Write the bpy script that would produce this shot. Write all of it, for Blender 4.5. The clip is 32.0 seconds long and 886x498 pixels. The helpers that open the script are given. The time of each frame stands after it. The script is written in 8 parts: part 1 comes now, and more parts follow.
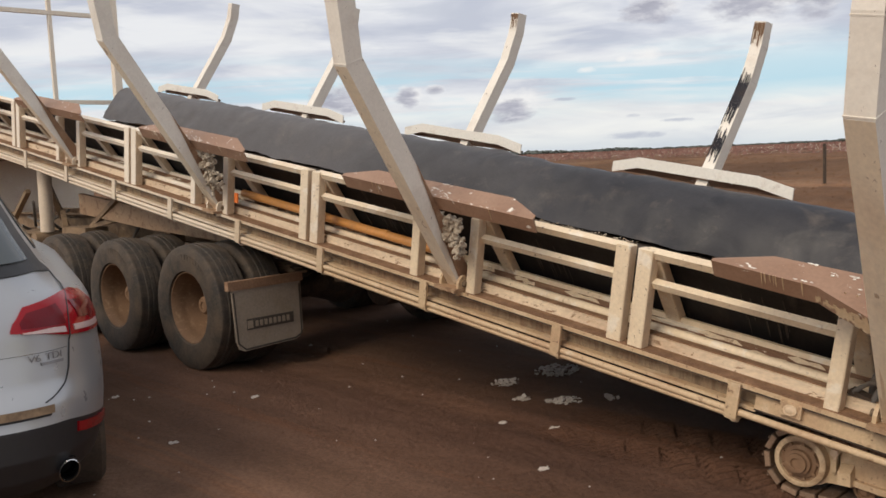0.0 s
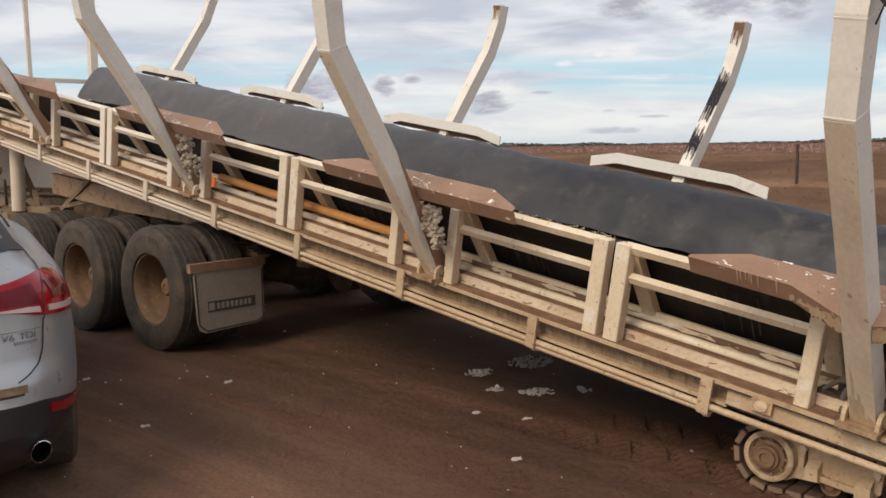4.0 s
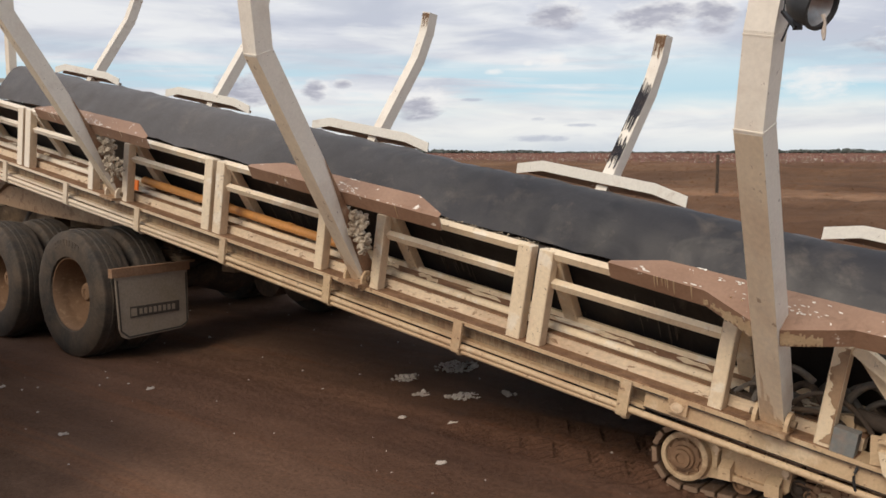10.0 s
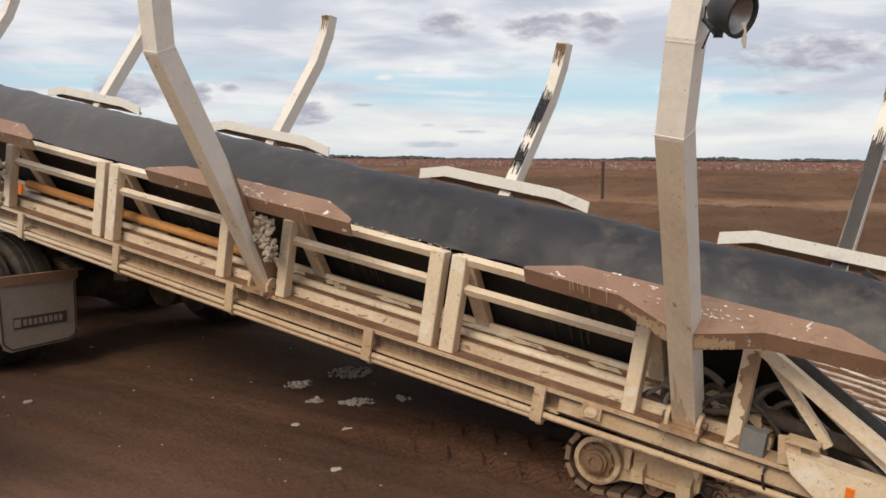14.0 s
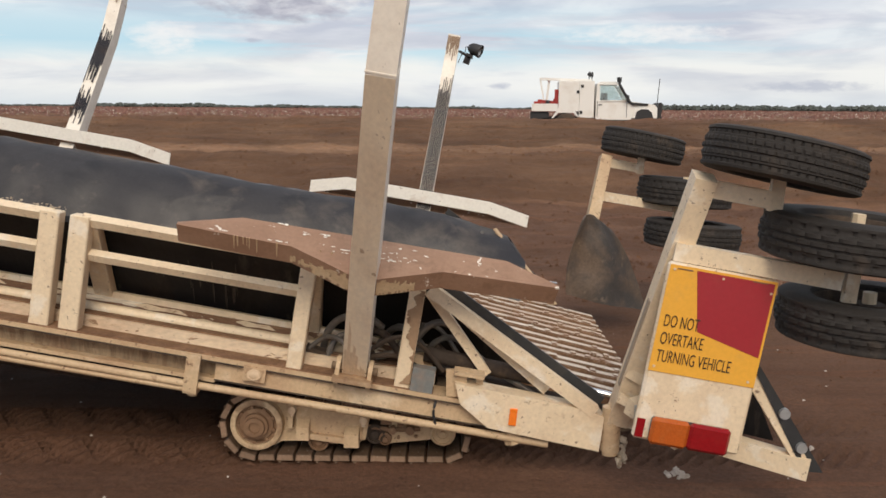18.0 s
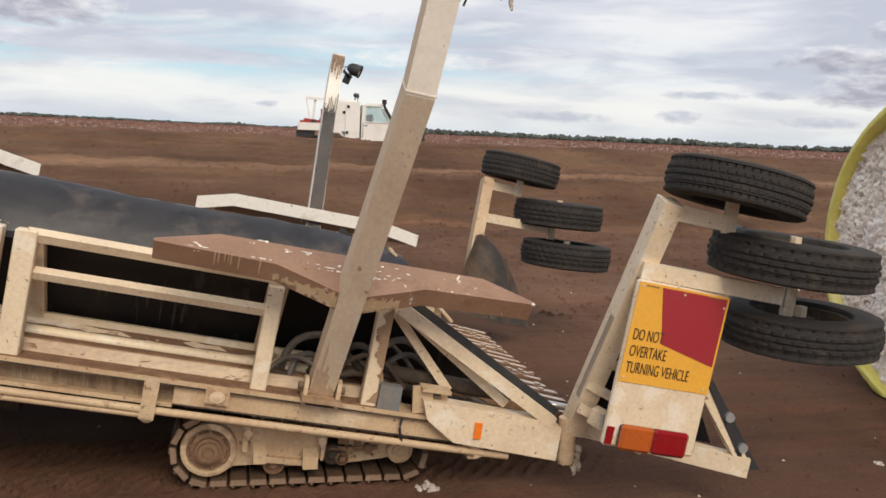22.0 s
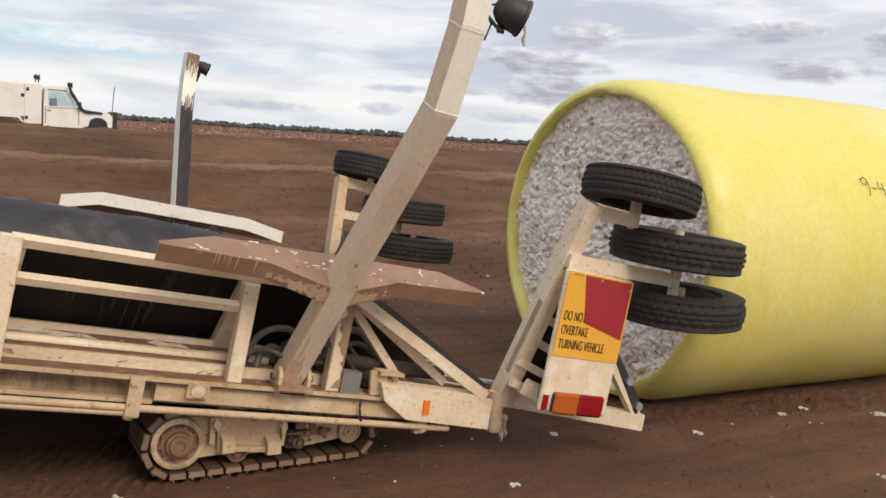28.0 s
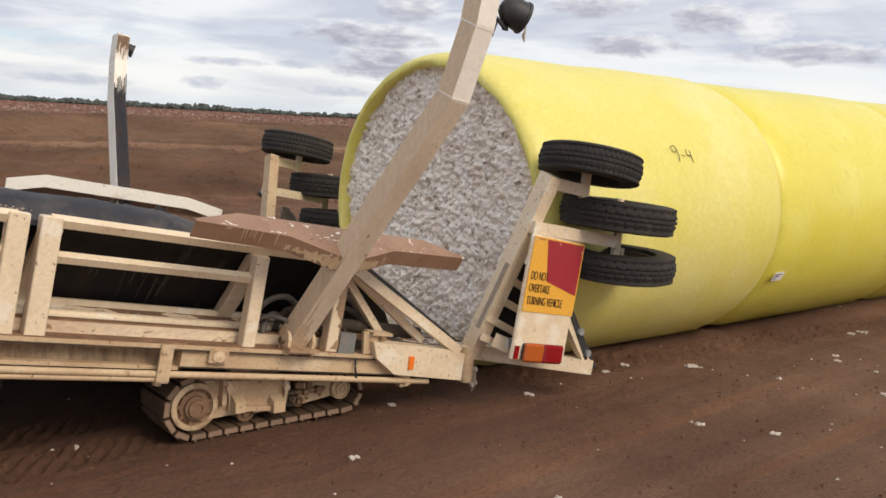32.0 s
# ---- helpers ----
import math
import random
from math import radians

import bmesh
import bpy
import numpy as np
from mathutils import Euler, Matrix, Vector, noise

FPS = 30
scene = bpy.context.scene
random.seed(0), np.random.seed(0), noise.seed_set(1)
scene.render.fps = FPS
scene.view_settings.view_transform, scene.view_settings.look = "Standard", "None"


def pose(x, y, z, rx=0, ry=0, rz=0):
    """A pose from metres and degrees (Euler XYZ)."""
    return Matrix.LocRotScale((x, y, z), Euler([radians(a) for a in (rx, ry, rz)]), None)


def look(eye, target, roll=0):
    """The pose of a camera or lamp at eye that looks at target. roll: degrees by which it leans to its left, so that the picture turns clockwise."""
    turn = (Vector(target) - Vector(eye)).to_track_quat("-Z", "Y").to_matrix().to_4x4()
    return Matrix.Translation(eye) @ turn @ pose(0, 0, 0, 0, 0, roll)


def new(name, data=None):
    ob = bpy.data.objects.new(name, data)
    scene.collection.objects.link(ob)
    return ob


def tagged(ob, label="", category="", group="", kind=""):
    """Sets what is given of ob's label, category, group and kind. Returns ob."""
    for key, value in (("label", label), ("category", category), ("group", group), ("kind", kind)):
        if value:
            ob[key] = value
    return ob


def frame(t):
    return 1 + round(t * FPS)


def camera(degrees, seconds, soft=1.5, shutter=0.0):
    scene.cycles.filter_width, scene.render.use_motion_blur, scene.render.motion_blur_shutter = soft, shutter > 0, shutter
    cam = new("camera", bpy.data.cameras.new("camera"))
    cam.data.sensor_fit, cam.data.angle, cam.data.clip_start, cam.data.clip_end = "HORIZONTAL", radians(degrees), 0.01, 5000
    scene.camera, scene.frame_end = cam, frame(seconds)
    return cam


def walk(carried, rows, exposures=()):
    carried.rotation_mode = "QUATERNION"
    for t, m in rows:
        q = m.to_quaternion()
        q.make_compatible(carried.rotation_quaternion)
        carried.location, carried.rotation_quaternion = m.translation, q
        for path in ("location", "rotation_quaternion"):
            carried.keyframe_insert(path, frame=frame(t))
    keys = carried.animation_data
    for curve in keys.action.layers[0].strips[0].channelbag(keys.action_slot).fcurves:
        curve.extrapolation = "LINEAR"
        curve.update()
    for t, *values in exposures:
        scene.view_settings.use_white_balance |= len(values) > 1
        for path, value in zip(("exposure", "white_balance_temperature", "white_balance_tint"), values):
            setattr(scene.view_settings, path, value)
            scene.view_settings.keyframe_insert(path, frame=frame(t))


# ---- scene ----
cam = camera(52.0, 32.0, soft=1.6)
# seconds, place, turn
CAM_ROWS = [
    (0.0, -0.0055, 0.0422, 1.6152, 84.283, 2.429, 44.793),
    (0.5, -0.0082, 0.0278, 1.6214, 84.174, 1.544, 44.847),
    (1.0, -0.0137, 0.0242, 1.6213, 84.174, 0.965, 44.442),
    (1.5, -0.0156, 0.0263, 1.6186, 84.087, 1.132, 44.447),
    (2.0, -0.0189, 0.024, 1.6137, 84.023, 1.25, 44.597),
    (2.5, -0.0167, 0.0117, 1.6169, 83.963, 1.285, 44.764),
    (3.0, -0.0174, 0.0034, 1.6255, 83.677, 1.035, 44.132),
    (3.5, -0.0195, 0.0141, 1.6145, 83.617, 0.893, 43.592),
    (5.5, -0.0198, 0.0121, 1.6168, 83.571, 0.501, 42.288),
    (6.0, -0.0098, 0.0147, 1.6168, 83.633, 0.499, 41.694),
    (6.5, -0.0017, 0.0029, 1.6169, 83.704, 0.325, 41.073),
    (7.0, -0.0089, 0.0063, 1.6136, 83.656, 0.117, 40.812),
    (7.5, -0.0094, 0.0038, 1.6139, 83.696, 0.141, 40.463),
    (8.0, 0.005, 0.0008, 1.6168, 83.901, 0.209, 40.28),
    (8.5, 0.0074, -0.003, 1.6172, 84.003, 0.064, 39.74),
    (9.0, 0.0051, -0.0047, 1.6162, 83.958, -0.018, 39.391),
    (9.5, 0.0167, -0.0019, 1.6209, 83.953, -0.117, 39.204),
    (10.0, 0.0206, -0.002, 1.6156, 83.971, 0.025, 38.901),
    (10.5, 0.0205, 0.0097, 1.6071, 83.963, 0.123, 38.975),
    (11.0, 0.0225, 0.0067, 1.6081, 84.079, 0.437, 40.744),
    (11.5, 0.0127, 0.0094, 1.6073, 84.72, 0.718, 42.53),
    (12.0, 0.0113, -0.0056, 1.6127, 84.964, -0.115, 41.567),
    (12.5, 0.0039, -0.0136, 1.6083, 85.056, 0.251, 41.15),
    (13.0, -0.0034, -0.0146, 1.6124, 84.452, 0.547, 40.802),
    (13.5, -0.0191, -0.0252, 1.6189, 84.499, 0.244, 39.708),
    (14.0, 0.0044, -0.0089, 1.6092, 84.341, -0.416, 32.051),
    (14.5, -0.0189, 0.0025, 1.5971, 83.531, -0.893, 25.061),
    (15.0, 0.0012, -0.0189, 1.6022, 83.25, -0.818, 20.597),
    (15.5, -0.0007, 0.0068, 1.5939, 82.375, -1.028, 16.091),
    (17.5, 0.0197, 0.0188, 1.5935, 81.153, -0.528, 1.58),
    (18.0, 0.0303, 0.0261, 1.5974, 81.21, -0.378, 0.169),
    (18.5, 0.0365, 0.0299, 1.6045, 81.658, -0.961, -1.101),
    (19.0, 0.0548, 0.0318, 1.5981, 82.13, -0.988, -2.508),
    (19.5, 0.0575, 0.0358, 1.5971, 82.446, -0.795, -3.288),
    (20.0, 0.0654, 0.0354, 1.5821, 82.365, -0.616, -4.157),
    (20.5, 0.0737, 0.036, 1.5792, 82.222, -0.657, -5.263),
    (21.0, 0.0823, 0.0404, 1.5791, 82.245, -1.88, -8.113),
    (21.5, 0.0928, 0.048, 1.5756, 82.562, -1.987, -11.246),
    (22.0, 0.0982, 0.0509, 1.5824, 82.813, -2.545, -14.268),
    (22.5, 0.1078, 0.0505, 1.5829, 82.856, -2.587, -16.506),
    (23.0, 0.1225, 0.0468, 1.5775, 82.137, -2.563, -18.398),
    (23.5, 0.1353, 0.0497, 1.5841, 82.222, -2.573, -19.821),
    (24.0, 0.137, 0.0543, 1.5895, 82.32, -2.508, -21.294),
    (24.5, 0.1549, 0.0522, 1.593, 82.346, -2.457, -22.418),
    (25.0, 0.1485, 0.0515, 1.5969, 82.374, -2.547, -23.334),
    (25.5, 0.1577, 0.0489, 1.6028, 82.366, -2.878, -25.453),
    (26.0, 0.1498, 0.0503, 1.601, 82.914, -3.802, -28.375),
    (26.5, 0.1568, 0.0499, 1.5956, 83.242, -3.687, -29.766),
    (28.5, 0.1609, 0.05, 1.6141, 83.166, -3.56, -33.632),
    (29.0, 0.1617, 0.0499, 1.6154, 83.204, -3.385, -34.484),
    (29.5, 0.1577, 0.0511, 1.6051, 82.961, -3.162, -34.922),
    (30.0, 0.1641, 0.0511, 1.6162, 82.87, -3.346, -37.14),
    (30.5, 0.1695, 0.0485, 1.616, 82.456, -3.39, -39.162),
    (31.0, 0.1724, 0.048, 1.6088, 82.53, -3.43, -40.246),
    (31.5, 0.1671, 0.0475, 1.6128, 82.149, -3.292, -41.783),
    (32.0, 0.1705, 0.051, 1.6072, 82.119, -3.027, -43.265),
]
walk(cam, [(t, pose(x, y, z, a, b, c)) for t, x, y, z, a, b, c in CAM_ROWS], exposures=[(0.0, -0.08), (13.0, -0.08), (17.5, -0.06), (26.0, 0.0), (32.0, 0.04)])
# the truck's way back to the bale: seconds, x, y, z, roll, turn
TRUCK_ROWS = [
    (0.0, 0.0, 0.006, -0.018, 0.2, -0.0),
    (13.0, 0.0, 0.006, -0.018, 0.2, -0.0),
    (13.5, 0.0143, 0.0046, -0.0181, 0.2, -0.0),
    (14.0, 0.1169, -0.0085, -0.0182, 0.2, -0.025),
    (14.5, 0.2025, -0.0178, -0.0173, 0.2, -0.153),
    (15.0, 0.2925, -0.0244, -0.0156, 0.2, -0.28),
    (15.5, 0.3834, -0.0358, -0.0114, 0.112, -0.408),
    (17.5, 0.7445, -0.0627, 0.0233, -0.242, -0.918),
    (18.0, 0.8495, -0.0723, 0.0274, -0.33, -1.045),
    (18.5, 0.9554, -0.0783, 0.0291, -0.329, -1.173),
    (19.0, 1.0623, -0.0817, 0.0299, -0.328, -1.3),
    (19.5, 1.172, -0.0826, 0.0299, -0.327, -1.428),
    (20.0, 1.2827, -0.0824, 0.0298, -0.326, -1.555),
    (20.5, 1.3932, -0.0833, 0.0297, -0.325, -1.683),
    (21.0, 1.5017, -0.0866, 0.0296, -0.324, -1.81),
    (21.5, 1.6072, -0.0919, 0.0296, -0.323, -1.938),
    (22.0, 1.7092, -0.0976, 0.0295, -0.321, -2.066),
    (22.5, 1.8068, -0.1033, 0.0294, -0.32, -2.193),
    (23.0, 1.9013, -0.1092, 0.0293, -0.319, -2.321),
    (23.5, 1.9943, -0.1157, 0.0292, -0.318, -2.448),
    (24.0, 2.0885, -0.1219, 0.0291, -0.317, -2.575),
    (24.5, 2.1826, -0.1258, 0.029, -0.316, -2.703),
    (25.0, 2.2789, -0.1275, 0.0289, -0.315, -2.83),
    (25.5, 2.3749, -0.1275, 0.0288, -0.314, -2.958),
    (26.0, 2.4728, -0.1274, 0.0287, -0.313, -3.086),
    (26.5, 2.5694, -0.1273, 0.0286, -0.312, -3.213),
    (28.5, 2.9659, -0.1381, 0.0282, -0.307, -3.723),
    (29.0, 3.0738, -0.1466, 0.0281, -0.306, -3.85),
    (29.5, 3.1789, -0.1544, 0.028, -0.305, -3.978),
    (30.0, 3.2817, -0.1617, 0.0279, -0.304, -4.106),
    (30.5, 3.3845, -0.1689, 0.0278, -0.303, -4.233),
    (31.0, 3.4888, -0.1772, 0.0277, -0.302, -4.361),
    (31.5, 3.5961, -0.1871, 0.0276, -0.301, -4.488),
    (32.0, 3.7051, -0.1998, 0.0275, -0.3, -4.616),
]

# ---- light ----
world = bpy.data.worlds.new("world")
scene.world = world
world.use_nodes = True
wn, wl = world.node_tree.nodes, world.node_tree.links
wn.clear()
SUN_EL, SUN_AZ = radians(40), radians(175)


def wnode(kind, **values):
    n = wn.new(kind)
    for key, value in values.items():
        n.inputs[key].default_value = value
    return n


def wmath(op, a, b=None, clamp=False):
    n = wn.new("ShaderNodeMath")
    n.operation, n.use_clamp = op, clamp
    for i, v in enumerate((a, b)):
        if v is None:
            continue
        if isinstance(v, (int, float)):
            n.inputs[i].default_value = v
        else:
            wl.new(v, n.inputs[i])
    return n.outputs[0]


def wramp(fac, stops):
    n = wn.new("ShaderNodeValToRGB")
    while len(n.color_ramp.elements) < len(stops):
        n.color_ramp.elements.new(0.5)
    for e, (p, c) in zip(n.color_ramp.elements, stops):
        e.position, e.color = p, (*c, 1)
    wl.new(fac, n.inputs[0])
    return n.outputs[0]


def wmix(fac, a, b):
    n = wn.new("ShaderNodeMix")
    n.data_type = "RGBA"
    if isinstance(fac, (int, float)):
        n.inputs[0].default_value = fac
    else:
        wl.new(fac, n.inputs[0])
    for i, v in ((6, a), (7, b)):
        if isinstance(v, tuple):
            n.inputs[i].default_value = (*v, 1)
        else:
            wl.new(v, n.inputs[i])
    return n.outputs[2]


sky = wn.new("ShaderNodeTexSky")
sky.sky_type, sky.sun_disc, sky.sun_elevation, sky.sun_rotation = "NISHITA", False, SUN_EL, SUN_AZ
sky_scale = wn.new("ShaderNodeVectorMath")
sky_scale.operation = "SCALE"
sky_scale.inputs["Scale"].default_value = 0.11
wl.new(sky.outputs[0], sky_scale.inputs[0])
direction = wn.new("ShaderNodeTexCoord").outputs["Generated"]
split = wn.new("ShaderNodeSeparateXYZ")
wl.new(direction, split.inputs[0])
height = wmath("MAXIMUM", split.outputs[2], 0.0)
lift = wmath("ADD", height, 0.16)
plan = wn.new("ShaderNodeCombineXYZ")
wl.new(wmath("DIVIDE", split.outputs[0], lift), plan.inputs[0])
wl.new(wmath("DIVIDE", split.outputs[1], lift), plan.inputs[1])


def cloud_noise(scale, detail, rough, shift, warp=0.0):
    m = wn.new("ShaderNodeMapping")
    m.inputs["Location"].default_value = shift
    wl.new(plan.outputs[0], m.inputs[0])
    n = wnode("ShaderNodeTexNoise", Scale=scale, Detail=detail, Roughness=rough, Distortion=warp)
    wl.new(m.outputs[0], n.inputs["Vector"])
    return n.outputs[0]


azimuth = wmath("MULTIPLY", wmath("ARCTAN2", split.outputs[0], split.outputs[1]), 180 / math.pi)
elevation = wmath("MULTIPLY", wmath("ARCSINE", split.outputs[2]), 180 / math.pi)
around = wn.new("ShaderNodeCombineXYZ")
wl.new(azimuth, around.inputs[0])
wl.new(elevation, around.inputs[1])


def sky_noise(sx, sy, detail, rough, shift, warp=0.0):
    """Noise over the sky's angles in degrees, drawn out by sx and sy."""
    m = wn.new("ShaderNodeMapping")
    m.inputs["Location"].default_value = shift
    m.inputs["Scale"].default_value = (sx, sy, 1)
    wl.new(around.outputs[0], m.inputs[0])
    n = wnode("ShaderNodeTexNoise", Scale=1.0, Detail=detail, Roughness=rough, Distortion=warp)
    wl.new(m.outputs[0], n.inputs["Vector"])
    return n.outputs[0]


def heaped(clouds, edge, soft):
    """Coverage of clouds given by azimuth, elevation, half width and half height in degrees; ragged by edge."""
    total = None
    for az, el, wide, tall in clouds:
        dx = wmath("MULTIPLY", wmath("SUBTRACT", azimuth, az), 1 / wide)
        dy = wmath("MULTIPLY", wmath("SUBTRACT", elevation, el), 1 / tall)
        r = wmath("ADD", wmath("MULTIPLY", dx, dx), wmath("MULTIPLY", dy, dy))
        c = wmath("SUBTRACT", 1.0, r)
        total = c if total is None else wmath("MAXIMUM", total, c)
    total = wmath("ADD", wmath("MAXIMUM", total, -3.0), edge)
    return wramp(wmath("ADD", wmath("MULTIPLY", total, 0.25), 0.5), [(0.5, (0, 0, 0)), (0.5 + soft, (1, 1, 1))])


billow = cloud_noise(6.5, 8, 0.62, (1.1, 3.7, 2), 0.3)
sheet = sky_noise(0.060, 0.30, 6, 0.52, (3.1, 1.7, 0), 0.5)
wisps = sky_noise(0.11, 0.62, 7, 0.54, (7.7, 2.1, 3), 0.4)
rag = wmath("MULTIPLY", wmath("SUBTRACT", sky_noise(0.55, 1.2, 8, 0.55, (1.4, 6.1, 5), 0.2), 0.5), 3.6)
fine_rag = wmath("MULTIPLY", wmath("SUBTRACT", sky_noise(1.1, 2.6, 8, 0.60, (4.4, 2.1, 8), 0.2), 0.5), 2.4)
# the high grey-white sheet
layer = wramp(sheet, [(0.41, (0.595, 0.622, 0.718)), (0.50, (0.745, 0.762, 0.830)), (0.58, (0.905, 0.910, 0.930))])
layer = wmix(wramp(wisps, [(0.52, (0, 0, 0)), (0.66, (0.65, 0.65, 0.65))]), layer, (0.94, 0.94, 0.94))
layer = wmix(wramp(wisps, [(0.34, (0.6, 0.6, 0.6)), (0.46, (0, 0, 0))]), layer, (0.60, 0.63, 0.715))
layer = wmix(0.06, layer, sky_scale.outputs[0])
# gaps of clear pale blue low over the land, then a bright band, then blue-grey haze
low = wramp(wmath("MULTIPLY", elevation, 0.1), [(0.0, (0, 0, 0)), (0.20, (0.10, 0.10, 0.10)), (0.33, (1, 1, 1)), (0.47, (0.8, 0.8, 0.8)), (0.68, (0, 0, 0))])
gaps = wramp(sky_noise(0.055, 0.75, 7, 0.55, (2.6, 4.9, 1), 0.4), [(0.41, (0, 0, 0)), (0.55, (1, 1, 1))])
# clear towards the open field, closed over the bales
open_side = wramp(wmath("ADD", wmath("MULTIPLY", azimuth, 0.01), 0.5), [(0.58, (1, 1, 1)), (0.76, (0.12, 0.12, 0.12))])
layer = wmix(wmath("MULTIPLY", wmath("MULTIPLY", low, gaps), open_side), layer, (0.53, 0.760, 0.870))
bright = wramp(wmath("MULTIPLY", elevation, 0.1), [(0.0, (0.3, 0.3, 0.3)), (0.12, (0.75, 0.75, 0.75)), (0.26, (0.85, 0.85, 0.85)), (0.38, (0, 0, 0))])
layer = wmix(wmath("MULTIPLY", bright, wramp(wisps, [(0.36, (0.35, 0.35, 0.35)), (0.58, (1, 1, 1))])), layer, (0.955, 0.955, 0.915))
haze = wramp(wmath("MULTIPLY", elevation, 0.1), [(0.0, (0.8, 0.8, 0.8)), (0.13, (0, 0, 0))])
layer = wmix(wmath("MULTIPLY", haze, 0.8), layer, (0.655, 0.735, 0.790))
# heaped clouds: white heads first, then grey-lavender undersides and thin bars
WHITE_HEADS = [(-8.8, 2.2, 0.7, 0.35), (-32.1, 5.7, 0.95, 0.5), (-33.6, 5.5, 0.35, 0.2), (-35.7, 5.0, 0.7, 0.22), (-16.8, 4.0, 2.2, 1.05), (61.9, 6.5, 1.9, 1.1), (12.3, 4.5, 5.1, 0.6), (-40.0, 3.4, 1.6, 0.8)]
GREY_HEAPS = [(-31.9, 8.2, 1.9, 0.8), (-25.9, 8.1, 2.9, 0.95), (-22.6, 8.0, 1.5, 1.1), (-40.6, 2.8, 1.9, 0.8), (-46.8, 3.8, 0.9, 0.65), (-50.7, 3.9, 2.3, 1.05), (-45.2, 4.2, 0.7, 0.3), (-10.0, 6.1, 4.9, 1.0), (38.2, 5.0, 4.7, 0.8), (40.8, 6.8, 2.3, 0.7), (39.0, 3.4, 3.2, 1.1), (52.0, 7.4, 2.9, 0.65), (58.7, 6.8, 2.5, 0.9), (64.8, 5.0, 4.2, 0.65), (54.2, 5.2, 3.2, 0.65)]
GREY_BARS = [(-37.1, 3.3, 0.8, 0.13), (-30.3, 1.7, 1.1, 0.14), (-33.0, 2.1, 0.5, 0.13), (3.4, 1.4, 0.8, 0.25), (-11.7, 4.0, 0.6, 0.15), (21.4, 1.4, 3.6, 0.36), (29.8, 3.0, 2.9, 0.30), (34.1, 3.1, 1.6, 0.28), (28.6, 1.7, 1.4, 0.46), (36.7, 1.6, 2.5, 0.36), (-32.9, 0.9, 2.0, 0.25)]
CROWNS = [(az + 0.15 * wide, el + 0.35 * tall, wide * 1.02, tall * 0.95) for az, el, wide, tall in GREY_HEAPS]
layer = wmix(wmath("MULTIPLY", heaped(WHITE_HEADS + CROWNS, fine_rag, 0.26), 0.72), layer, (0.97, 0.955, 0.94))
under = wramp(billow, [(0.34, (0.395, 0.400, 0.480)), (0.50, (0.470, 0.475, 0.555)), (0.66, (0.640, 0.640, 0.700))])
layer = wmix(wmath("MULTIPLY", heaped(GREY_HEAPS, wmath("MULTIPLY", rag, 0.85), 0.22), 0.92), layer, under)
layer = wmix(wmath("MULTIPLY", heaped(GREY_BARS, fine_rag, 0.25), 0.72), layer, (0.500, 0.535, 0.630))
background = wnode("ShaderNodeBackground", Strength=1.0)
wl.new(layer, background.inputs[0])
wl.new(background.outputs[0], wn.new("ShaderNodeOutputWorld").inputs[0])

sun = new("sun", bpy.data.lights.new("sun", "SUN"))
sun.data.energy, sun.data.angle, sun.data.color = 2.3, radians(30), (1.0, 0.855, 0.685)
# the bright part of the cloud lies behind the film's standpoint, towards the bales
sun.matrix_world = look((0.7, -8.1, 6.9), (0, 0, 0))
scene.view_settings.exposure = 0.0


# ---- materials ----
def node_mat(name):
    m = bpy.data.materials.new(name)
    m.use_nodes = True
    nt = m.node_tree
    return m, nt.nodes, nt.links, nt.nodes["Principled BSDF"]


